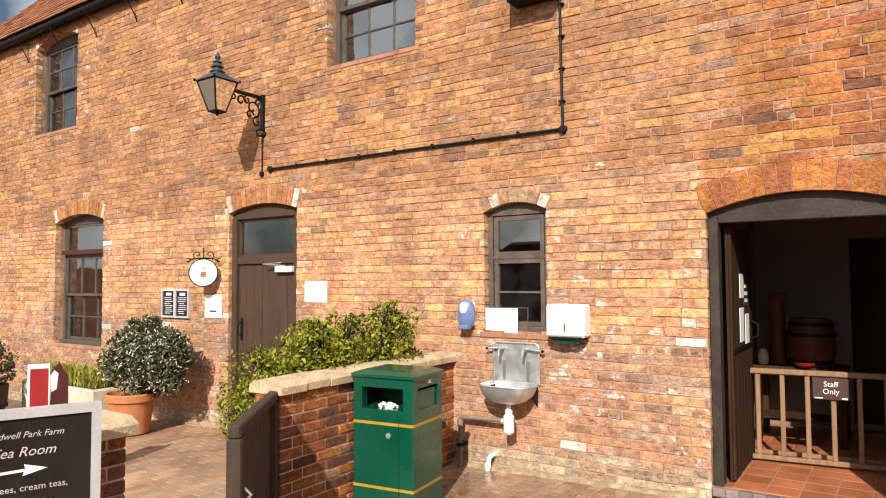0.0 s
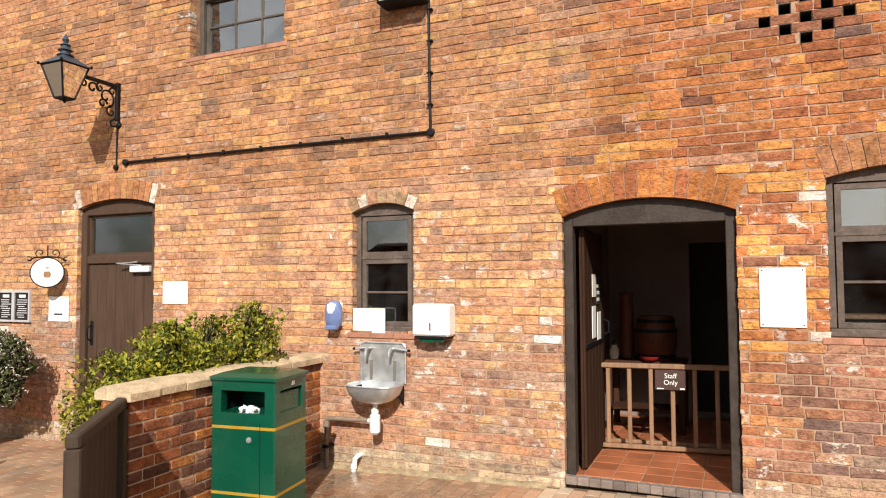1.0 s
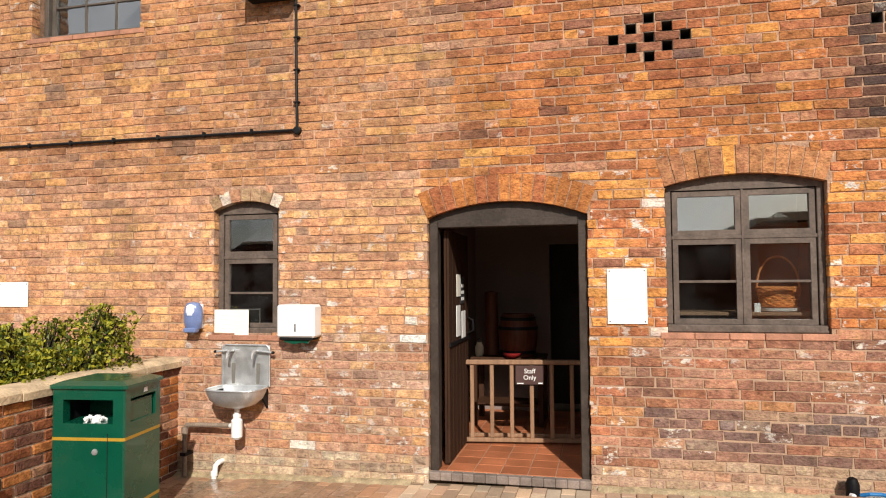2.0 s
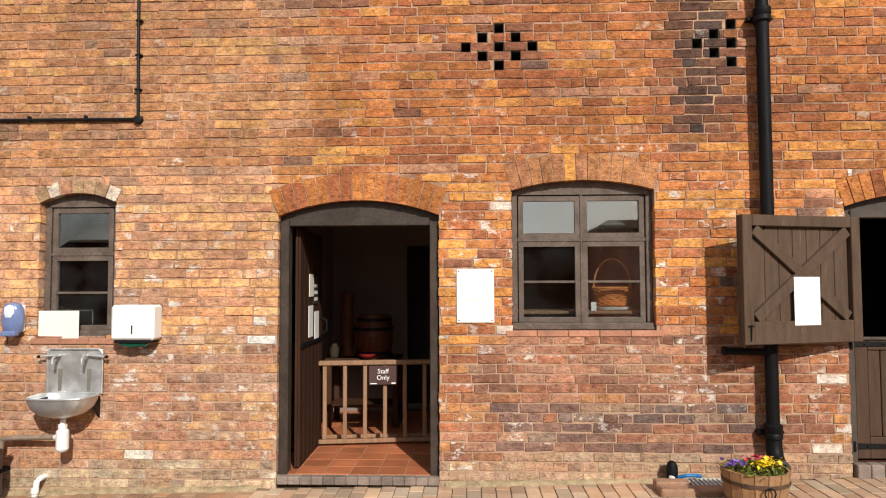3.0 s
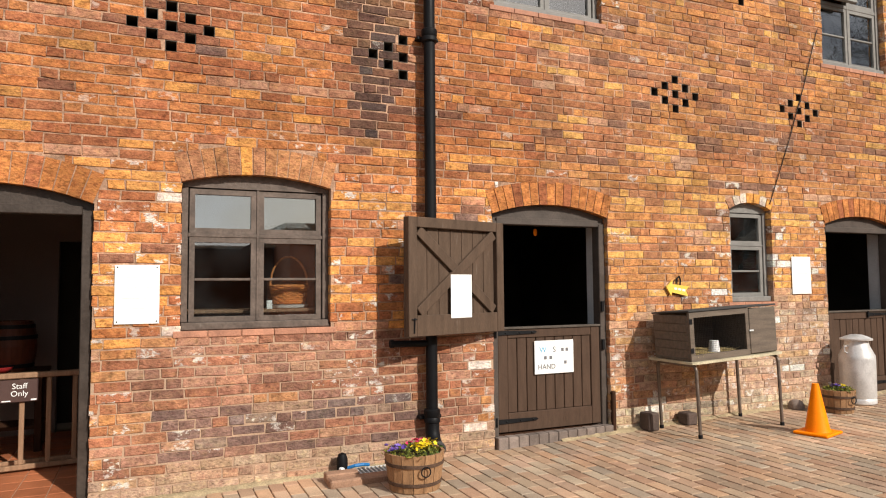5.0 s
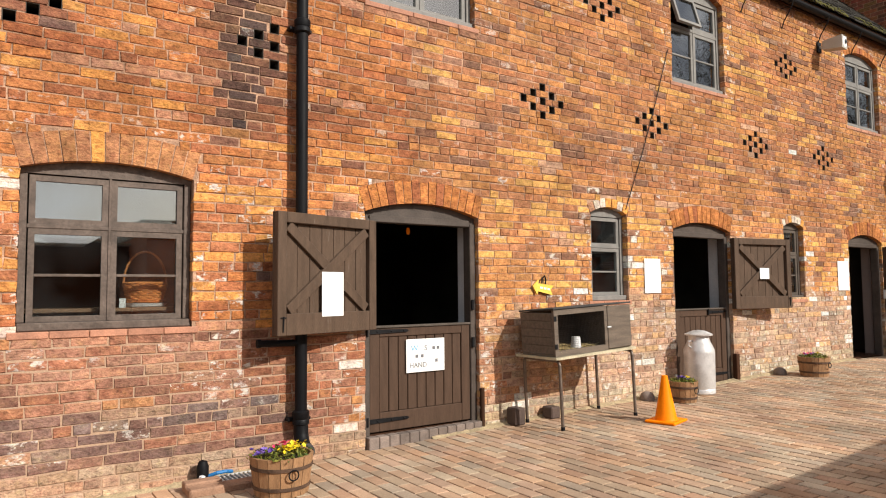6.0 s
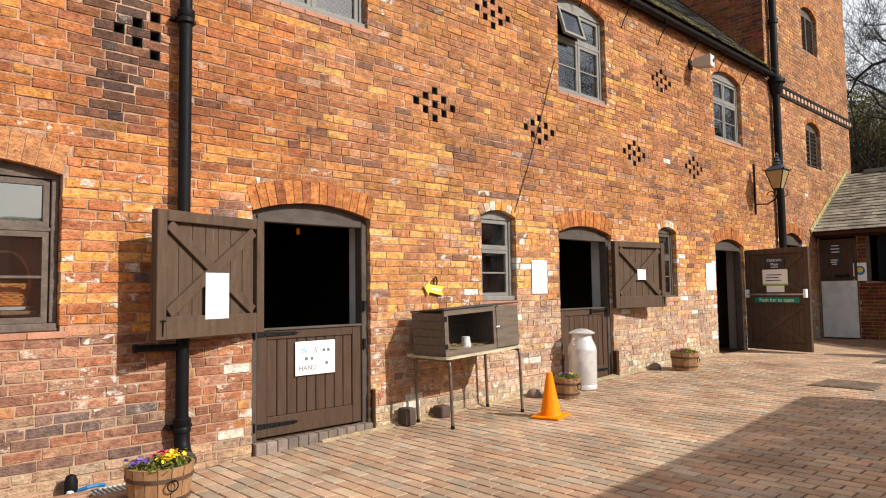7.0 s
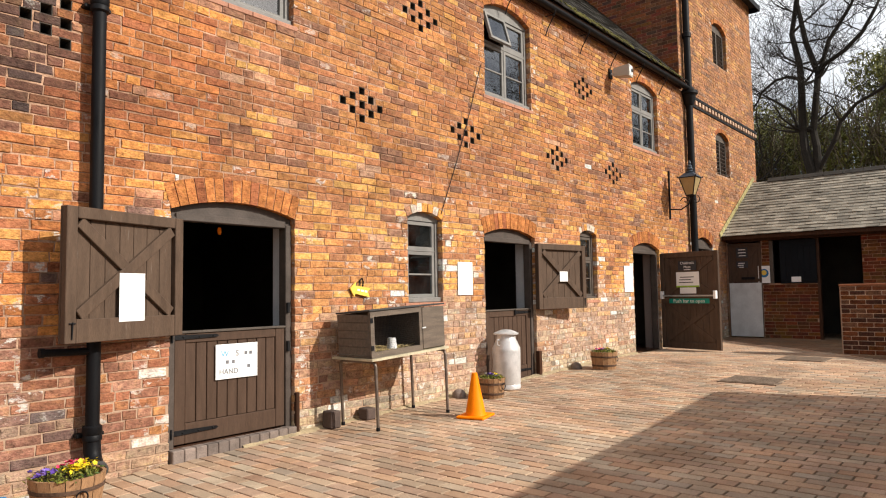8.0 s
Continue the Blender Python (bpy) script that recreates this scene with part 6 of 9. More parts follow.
for i in range(len(levels) - 1):
    for q in range(28):
        p = (q + 1) % 28
        fs.append((i * 28 + q, i * 28 + p, (i + 1) * 28 + p, (i + 1) * 28 + q))
fs += [tuple(range(28)), tuple((len(levels) - 1) * 28 + q for q in range(28))]
part("bowl", bw_.add(vs, fs), M_STEEL, sk, smooth=True)
part("front_rim", Geo().tube([(p[0], p[1], 0.002) for p in ring(0.99, 0)] + [ring(0.99, 0)[0]], 0.009, 6), M_STEEL, sk)
for x in (-0.12, 0.12):
    tp = part("tap", Geo().tube([(x, -0.03, 0.31), (x, -0.10, 0.315), (x, -0.135, 0.29), (x, -0.14, 0.25)], [0.013, 0.013, 0.012, 0.011], 8), M_STEEL, sk, "chrome lever tap")
    part("lever", Geo().tube([(x, -0.05, 0.315), (x + (0.16 if x > 0 else -0.16), -0.06, 0.30)], [0.012, 0.008], 8), M_STEEL, tp)
    part("tap_end", Geo().lathe([(0.012, 0), (0.018, 0.012), (0.006, 0.024)], 8, m=pose(x + (0.16 if x > 0 else -0.16), -0.06, 0.29)), M_IRON, tp)
    part("lime_streak", Geo().prism([(x - 0.018, 0.02), (x + 0.01, 0.02), (x + 0.02, 0.20), (x - 0.02, 0.20)], -0.0235, -0.0222), M_LIME, sk)
for x in (-0.2, 0.2):
    part("support", Geo().prism([(-0.01, -0.02), (-0.16, -0.02), (-0.01, -0.19)], x - 0.008, x + 0.008, "x"), M_IRON, sk)
trp = part("waste_trap", Geo().lathe([(0.03, 0.0), (0.048, 0.02), (0.048, 0.16), (0.03, 0.18), (0.022, 0.19), (0.022, 0.28)], 16, (0, -0.17, -0.43)), M_WHITE, sk, "white plastic bottle trap", smooth=True)
part("trap_nut", Geo().lathe([(0.034, 0), (0.034, 0.03)], 12, (0, -0.17, -0.245)), M_WHITE, trp)
part("trap_outlet", Geo().tube([(0, -0.17, -0.33), (-0.09, -0.12, -0.33)], 0.022, 10), M_WHITE, trp)
M_OLDPIPE = material("dirty grey-brown pipe", (0.22, 0.17, 0.13), 0.6, vary=0.35, scale=14, bump=0.1)
wp = thing("waste_pipe", pose(0, 0, 0), "dull grey-brown waste pipe elbow along the wall foot", "pipe")
part("pipe_run", Geo().tube([(-1.74, -0.11, 0.29), (-2.12, -0.09, 0.275), (-2.2, -0.09, 0.27), (-2.22, -0.09, 0.24), (-2.22, -0.09, -0.18)], 0.021, 10), M_OLDPIPE, wp, smooth=True)
part("elbow", Geo().lathe([(0.029, 0), (0.029, 0.06)], 12, (-2.22, -0.09, 0.19)), M_OLDPIPE, wp)
part("clip", Geo().box((-2.25, -0.12, 0.0), (-2.19, 0.0, 0.03), 0.004), M_PIPE, wp)
op = thing("overflow_pipe", pose(0, 0, 0), "short white plastic overflow elbow at the wall foot", "pipe")
part("elbow", Geo().tube([(-1.90, 0.02, -0.05), (-1.90, -0.06, -0.05), (-1.915, -0.085, -0.07), (-1.93, -0.09, -0.20)], 0.023, 10), M_WHITE, op, smooth=True)
part("collar", Geo().lathe([(0.03, 0), (0.03, 0.04)], 12, (-1.925, -0.09, -0.16)), M_WHITE, op)

M_PALEBLUE = material("pale blue-grey plastic", (0.62, 0.66, 0.74), 0.2, vary=0.15, scale=14, bump=0.05, coat=0.4)
sp = thing("soap_dispenser", pose(-2.165, -0.06, 1.09), "blue transparent wall soap dispenser", "dispenser")
part("tank", Geo().lathe([(0.055, 0.02), (0.078, 0.04), (0.088, 0.10), (0.090, 0.17), (0.082, 0.225), (0.058, 0.262), (0.01, 0.275)], 24, m=Matrix.Diagonal((1, 0.68, 1, 1))), M_BOTTLE, sp, smooth=True)
part("front_cover", Geo().lathe([(0.02, 0.145), (0.062, 0.15), (0.064, 0.19), (0.058, 0.23), (0.03, 0.256)], 20, m=Matrix.Translation((0, -0.018, 0.002)) @ Matrix.Diagonal((1, 0.72, 1, 1))), M_PALEBLUE, sp, "pale clear upper cover", smooth=True)
part("wall_plate", Geo().box((-0.07, 0.03, 0.03), (0.07, 0.06, 0.25), 0.008), M_WHITE, sp)
part("push_bar", Geo().box((-0.06, -0.07, 0.0), (0.06, 0.0, 0.04), 0.008), M_BOTTLE, sp)
n = notice("wash_notice", -1.99, -1.65, 1.06, 1.29, "cream paper notice across the foot of the narrow window", mat=M_CREAM, screws=False, rows=4)
n.location.y = 0.01
tw = thing("towel_dispenser", pose(-1.125, -0.07, 1.04), "white paper towel dispenser with a green towel showing", "dispenser")
part("case", Geo().box((-0.175, -0.09, 0.02), (0.175, 0.07, 0.30), 0.018), M_WHITE, tw)
part("slot", Geo().box((-0.006, -0.0925, 0.07), (0.006, -0.089, 0.14)), M_INK, tw)
part("mouth", Geo().box((-0.15, -0.08, 0.0), (0.15, 0.06, 0.025), 0.004), M_BLACK, tw)
part("towel", Geo().prism([(-0.13, 0.01), (0.13, 0.01), (0.10, -0.03), (0.05, -0.02), (-0.02, -0.035), (-0.11, -0.02)], -0.06, -0.04), M_GREEN, tw, "folded green paper towel")

# ---------------------------------------------------------------- dairy door, floor, fittings
d, (ix0, ix1, fz, top) = door_frame("door_2", "staff_door", "wide dark brown door frame with the door swung inwards", floor=-0.06, jamb=0.075, paint=M_DARKFRAME)
th = Geo().box((-0.046, -0.02, -0.1), (0.046, 0.05, -0.035), 0.006).mesh("threshold_brick", M_BLUEBRICK)
for i in range(14):
    ob = new("threshold_brick", th)
    ob.parent, ob.matrix_basis = d, pose(0.05 + i * 0.0935, 0, 0)
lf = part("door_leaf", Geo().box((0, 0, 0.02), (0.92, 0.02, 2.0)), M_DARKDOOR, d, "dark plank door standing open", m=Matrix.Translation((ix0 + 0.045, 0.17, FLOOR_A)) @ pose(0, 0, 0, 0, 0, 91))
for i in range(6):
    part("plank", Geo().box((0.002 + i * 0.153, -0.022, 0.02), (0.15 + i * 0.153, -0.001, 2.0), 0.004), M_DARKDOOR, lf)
part("split_rail", Geo().box((0, -0.035, 1.0), (0.92, -0.021, 1.03)), M_IRON, lf)
part("handle", Geo().tube([(0.85, -0.02, 1.05), (0.85, -0.08, 1.08), (0.85, -0.08, 1.18), (0.85, -0.02, 1.21)], 0.009, 6), M_IRON, lf)
for a, z0, z1, mt in ((0.32, 1.42, 1.62, M_CREAM), (0.5, 1.35, 1.60, M_INK), (0.3, 1.06, 1.34, M_PAPER), (0.55, 1.0, 1.28, M_PAPER)):
    part("pinned_paper", Geo().box((a, -0.03, z0), (a + 0.17, -0.024, z1), 0.001), mt, lf)
part("striped_card", Geo().box((0.52, -0.033, 1.44), (0.64, -0.0305, 1.47)).box((0.52, -0.033, 1.50), (0.64, -0.0305, 1.53)).box((0.52, -0.033, 1.38), (0.64, -0.0305, 1.41)), M_PAPER, lf)

floor_d = tagged(part("floor_tiles_bed", Geo().box((-0.09, 0.05, FLOOR_A - 0.03), (1.71, 2.69, FLOOR_A - 0.006)), M_MORTAR), "terracotta quarry tile floor of the dairy", "floor", kind="structure")
tile = Geo().box((-0.109, -0.109, -0.012), (0.109, 0.109, 0), 0.004).mesh("floor_tile", M_QUARRY)
for i in range(8):
    for j in range(12):
        ob = new("floor_tile", tile)
        ob.parent, ob.matrix_basis = floor_d, pose(0.02 + i * 0.224, 0.165 + j * 0.224, FLOOR_A + random.Random(i * 20 + j).uniform(-0.001, 0.001))

gp = Vector((0.13, 0.97, FLOOR_A))
gm = Matrix.Translation(gp) @ pose(0, 0, 0, 0, 0, 8)
bg = thing("baluster_gate", gm, "low oak baluster gate across the dairy doorway", "gate")
GL = 1.32
part("top_rail", Geo().box((-0.02, -0.03, 0.755), (GL, 0.035, 0.80), 0.008), M_WOOD, bg)
part("bottom_rail", Geo().box((-0.02, -0.02, 0.02), (GL, 0.02, 0.06), 0.006), M_WOOD, bg)
part("floor_runner", Geo().box((-0.02, 0.28, 0.0), (GL, 0.32, 0.035), 0.006), M_WOOD, bg)
for i in range(7):
    part("baluster", Geo().box((0.03 + i * 0.19, -0.014, 0.06), (0.068 + i * 0.19, 0.014, 0.755), 0.005), M_WOOD, bg)
st = thing("staff_sign", gm @ pose(0.60, -0.034, 0.66), "small brown sign lettered Staff Only in white", "sign")
part("plate", Geo().box((-0.135, -0.006, -0.09), (0.135, 0.002, 0.09), 0.003), M_STAFFSIGN, st)
lettering("Staff", 0.062, M_PAPER, st, pose(0, -0.0075, 0.018) @ FRONT)
lettering("Only", 0.062, M_PAPER, st, pose(0, -0.0075, -0.042) @ FRONT)
part("print_bar", Geo().box((-0.12, -0.0075, -0.082), (-0.06, -0.0062, -0.073)), M_PAPER, st)
part("print_bar", Geo().box((0.08, -0.0075, -0.082), (0.12, -0.0062, -0.070)), M_PAPER, st)

tb = thing("side_table", pose(0.40, 2.05, FLOOR_A), "dark old oak table at the back of the dairy", "table")
part("tabletop", Geo().box((-0.40, -0.26, 0.69), (0.40, 0.26, 0.73), 0.008), M_OLDWOOD, tb)
for x in (-0.36, 0.36):
    for y in (-0.22, 0.22):
        part("leg", Geo().box((x - 0.03, y - 0.03, 0), (x + 0.03, y + 0.03, 0.69), 0.006), M_OLDWOOD, tb)
part("shelf", Geo().box((-0.36, -0.2, 0.2), (0.36, 0.2, 0.23)), M_OLDWOOD, tb)
bz = FLOOR_A + 0.73
ba = thing("barrel", pose(0.50, 2.0, bz), "old oak barrel churn with iron hoops", "barrel")
for i in range(16):
    a = 2 * math.pi * i / 16
    prof = [(0.175, 0), (0.205, 0.12), (0.215, 0.23), (0.205, 0.34), (0.175, 0.46)]
    vs, fs = [], []
    for r_, z in prof:
        for da in (-0.19, 0, 0.19):
            vs.append((r_ * math.cos(a + da), r_ * math.sin(a + da), z))
    for q in range(4):
        for w in range(2):
            fs.append((q * 3 + w, q * 3 + w + 1, q * 3 + w + 4, q * 3 + w + 3))
    part("stave", Geo().add(vs, fs), M_BARREL, ba)
part("barrel_head", Geo().lathe([(0.17, 0.0), (0.17, 0.01), (0.17, 0.44), (0.17, 0.445)], 20), M_BARREL, ba)
for z, r_ in ((0.05, 0.193), (0.31, 0.213), (0.41, 0.193)):
    part("hoop", Geo().lathe([(r_ - 0.004, z - 0.018), (r_ + 0.004, z - 0.018), (r_ + 0.004, z + 0.018), (r_ - 0.004, z + 0.018)], 24), M_IRON, ba)
bc = thing("butter_churn", pose(0.19, 2.1, bz), "tall narrow wooden butter churn on the table", "churn")
part("cylinder", Geo().lathe([(0.085, 0), (0.075, 0.3), (0.07, 0.66), (0.078, 0.67), (0.078, 0.70), (0.01, 0.71)], 18), M_BARREL, bc, smooth=True)
jg = thing("stoneware_jar", pose(0.08, 1.93, bz), "small pale jar with a dark stopper", "jar")
part("jar", Geo().lathe([(0.04, 0), (0.05, 0.03), (0.05, 0.10), (0.03, 0.13), (0.03, 0.15)], 14), M_TROUGH, jg, smooth=True)
part("stopper", Geo().lathe([(0.024, 0.15), (0.028, 0.18), (0.01, 0.19)], 12), M_INK, jg)
jg = thing("red_bowl", pose(0.46, 1.80, bz), "small red bowl in front of the barrel", "bowl")
part("bowl", Geo().lathe([(0.04, 0), (0.09, 0.03), (0.10, 0.055), (0.085, 0.05), (0.02, 0.02)], 18), M_RED, jg, smooth=True)

notice("rules_board", 1.455, 1.755, 1.19, 1.62, "white wall notice held by four screws, faded print", rows=4)

# ---------------------------------------------------------------- wide window sill: basket
bs = thing("wicker_basket", pose(2.765, 0.33, 1.318) @ Matrix.Diagonal((1.1, 1.0, 1.0, 1)), "orange wicker basket with a hoop handle on the sill", "basket")
g = Geo()
for k in range(9):
    z, r_ = k * 0.018, 0.11 + 0.004 * k
    g.tube([((r_ + 0.006 * math.sin(12 * a + (k % 2) * math.pi)) * math.cos(a), 0.75 * (r_ + 0.006 * math.sin(12 * a + (k % 2) * math.pi)) * math.sin(a), z) for a in [2 * math.pi * i / 48 for i in range(49)]], 0.0095, 5)
part("weave", g, M_WICKER, bs)["kind"] = "stuff"
part("base", Geo().lathe([(0.10, -0.01), (0.11, 0.0)], 20), M_WICKER, bs)
part("hoop_handle", Geo().tube([(0.14 * math.cos(a), 0, 0.15 + 0.24 * math.sin(a)) for a in [math.pi * i / 16 for i in range(17)]], 0.008, 6), M_WICKER, bs)
tagged(part("window_board", Geo().box((1.94, 0.2, 1.245), (3.0, 0.55, 1.275), 0.006), M_WOOD), "plain inner window board under the basket", "window board")
tr_ = thing("white_tray", pose(2.765, 0.33, 1.276), "shallow white tray under the wicker basket", "tray")
part("tray", Geo().lathe([(0.12, 0.0), (0.15, 0.006), (0.165, 0.030), (0.155, 0.030), (0.14, 0.012), (0.01, 0.010)], 28, m=Matrix.Diagonal((1, 0.75, 1, 1))), M_WHITE, tr_, smooth=True)
lb = thing("price_card", pose(2.585, 0.20, 1.275), "small white card standing beside the basket", "card")
part("card", Geo().box((-0.022, 0.0, 0.0), (0.022, 0.004, 0.07)), M_PAPER, lb)

# ---------------------------------------------------------------- downpipe by the stable door
M_SHOERIM = material("worn grey pipe rim", (0.06, 0.06, 0.06), 0.55, vary=0.3, scale=12, bump=0.1)
dp = thing("downpipe", pose(3.885, -0.10, 0), "black cast drainpipe from eave to open shoe", "drainpipe")
part("branch_pipe", Geo().tube([(-0.355, 0.0, 0.975), (-0.020, 0.0, 0.965)], 0.028, 10).tube([(-0.370, 0.0, 0.975), (-0.340, 0.0, 0.975)], 0.034, 10), M_PIPE, dp)
part("pipe", Geo().tube([(0, 0, 5.72), (0, 0, 3.0), (0.0, 0, 0.30)], 0.049, 16), M_PIPE, dp, smooth=True)
for z in (3.62, 0.36, 1.9):
    part("collar", Geo().lathe([(0.056, -0.06), (0.068, -0.05), (0.068, -0.02), (0.062, -0.01), (0.068, 0.0), (0.068, 0.05), (0.056, 0.06)], 18, (0, 0, z)), M_PIPE, dp, smooth=True)
    part("ears", Geo().box((-0.10, 0.03, z - 0.03), (0.10, 0.098, z + 0.0), 0.006), M_PIPE, dp)
part("shoe", Geo().tube([(0, 0, 0.32), (0, -0.005, 0.23), (-0.002, -0.035, 0.165), (-0.006, -0.085, 0.13), (-0.01, -0.13, 0.112)], 0.060, 16), M_PIPE, dp, smooth=True)
MOUTH = Matrix.Translation((-0.010, -0.131, 0.1115)) @ Vector((-0.09, -0.93, -0.36)).to_track_quat("Z", "Y").to_matrix().to_4x4()
part("shoe_rim", Geo().lathe([(0.052, 0.0), (0.070, -0.012), (0.070, 0.016), (0.056, 0.020), (0.052, 0.0)], 20, m=MOUTH), M_SHOERIM, dp, "worn grey rim of the shoe", smooth=True)
part("shoe_mouth", Geo().lathe([(0.053, 0.004), (0.053, 0.006)], 18, m=MOUTH), M_BLACK, dp)
gl = thing("drain_gully", pose(3.28, -0.13, ground_z(3.3)), "brick-edged drain gully with a metal grate", "drain")
part("kerb", Geo().box((-0.34, -0.16, -0.01), (-0.08, -0.05, 0.065), 0.008), M_PAVERLOOSE, gl)
part("kerb", Geo().box((-0.34, -0.29, -0.02), (0.27, -0.162, 0.05), 0.012), M_PAVERLOOSE, gl, "worn stone front kerb")
part("pit", Geo().box((-0.06, -0.14, 0.0), (0.26, 0.10, 0.012)), M_BLACK, gl)
for i in range(9):
    part("grate_bar", Geo().box((-0.05 + i * 0.034, -0.13, 0.012), (-0.036 + i * 0.034, 0.09, 0.026)), M_GALV, gl)
part("rim", Geo().strip([(-0.07, 0), (-0.07, 1), (0.27, 1), (0.27, 0)], [(-0.06, 0.04), (-0.06, 0.96), (0.26, 0.96), (0.26, 0.04)], 0.012, 0.024, close=True, m=Matrix(((1, 0, 0, 0), (0, 0, 0.24, -0.14), (0, 1, 0, 0), (0, 0, 0, 1)))), M_GALV, gl)
hs = thing("blue_hose", pose(3.11, -0.10, ground_z(3.1) + 0.03), "short end of blue hose with a grey standpipe foot", "hose")
part("hose", Geo().tube([(0.04, -0.02, 0.03), (0.09, -0.05, 0.05), (0.16, -0.04, 0.05), (0.22, 0.01, 0.03)], 0.014, 8), M_BLUE, hs)
part("standpipe", Geo().lathe([(0.045, 0), (0.045, 0.10), (0.03, 0.14), (0.006, 0.15)], 12), M_PIPE, hs, smooth=True)
part("coupling", Geo().lathe([(0.018, 0), (0.018, 0.03)], 10, m=pose(-0.02, -0.03, 0.03, 90, 0, 20)), M_WHITE, hs)


def flower_tub(m, label, r0, h, colours, seed):
    t = thing("flower_tub", m, label, "planter", "half-barrel flower tubs along the wall")
    n = 16
    for i in range(n):
        a0, a1 = 2 * math.pi * i / n, 2 * math.pi * (i + 0.94) / n
        rb, rt = r0 * 0.84, r0
        vs = [(r * math.cos(a), r * math.sin(a), z) for z, r, ri in ((0, rb, 0), (h, rt, 0)) for a in (a0, a1)] + [((r - 0.02) * math.cos(a), (r - 0.02) * math.sin(a), z) for z, r in ((0, rb), (h, rt)) for a in (a0, a1)]
        part("stave", Geo().add(vs, [(0, 1, 3, 2), (4, 6, 7, 5), (2, 3, 7, 6), (0, 2, 6, 4), (1, 5, 7, 3), (0, 4, 5, 1)]), M_TUB, t)
    for z in (h * 0.22, h * 0.72):
        r_ = r0 * (0.84 + 0.16 * z / h)
        part("hoop", Geo().lathe([(r_ - 0.002, z - 0.012), (r_ + 0.004, z - 0.012), (r_ + 0.006, z + 0.012), (r_ - 0.002, z + 0.012)], 32), M_RUSTY, t, "rusty iron hoop")
    part("ring_handle", Geo().tube([(0.035 * math.cos(a), -r0 - 0.008, h * 0.6 + 0.035 * math.sin(a)) for a in [2 * math.pi * k / 14 for k in range(15)]], 0.005, 6), M_IRON, t)
    part("soil", Geo().lathe([(r0 - 0.015, h - 0.04), (r0 * 0.5, h - 0.015), (0.01, h - 0.01)], 20), M_SOIL, t)
    rr = random.Random(seed)
    g = Geo()
    leaf_clump(g, rr, (0, 0, h - 0.005), (r0 * 0.96, r0 * 0.96, 0.05), 900, 0.018, keep=lambda q: q.z > h - 0.03)
    fp = thing("pansies", m, "bedding pansies in the half-barrel tub, in flower", "flowers")
    part("leaves", g, M_LEAFTUB, fp)["kind"] = "stuff"
    for c, num, cx, cy in colours:
        g = Geo()
        for _ in range(num):
            a, q = rr.uniform(0, 6.3), rr.uniform(0, r0 * 0.42)
            p = Vector((cx * r0 + q * math.cos(a), cy * r0 + q * math.sin(a), h + 0.018 + rr.uniform(0, 0.04)))
            tl = Euler((rr.uniform(-1.2, 0.2), rr.uniform(-0.6, 0.6), rr.uniform(0, 6.3))).to_matrix().to_4x4()
            s = rr.uniform(0.014, 0.022)
            vs = [(0, 0, 0)] + [(s * (1.0 if k % 2 else 0.7) * math.cos(k * 0.628), s * (1.0 if k % 2 else 0.7) * math.sin(k * 0.628), 0.004) for k in range(10)]
            g.add(vs, [(0, 1 + k, 1 + (k + 1) % 10) for k in range(10)], Matrix.Translation(p) @ tl)
        part("petals", g, M_FLOWER[c], fp, c + " pansy flowers")["kind"] = "stuff"
    return t


M_LEAFTUB = leaf_material("pansy leaf", (0.04, 0.08, 0.012), (0.28, 0.26, 0.04))
flower_tub(pose(3.51, -0.66, ground_z(3.51)), "oak half-barrel tub of pansies under the downpipe", 0.225, 0.27, [("yellow", 30, 0.1, -0.3), ("purple", 26, -0.65, -0.1), ("pink", 22, 0.25, 0.45), ("yellow", 15, 0.55, 0.1)], 41)
flower_tub(pose(8.36, -0.47, ground_z(8.36)), "weathered grey half-barrel tub behind the traffic cone", 0.166, 0.235, [("purple", 26, -0.1, 0.0), ("yellow", 10, 0.4, 0.0)], 42)
flower_tub(pose(11.2, -0.5, ground_z(11.2)), "oak half-barrel tub of pink pansies farther along", 0.205, 0.26, [("pink", 22, 0.0, 0.2), ("purple", 10, -0.3, 0.0), ("yellow", 8, 0.5, 0.0)], 43)


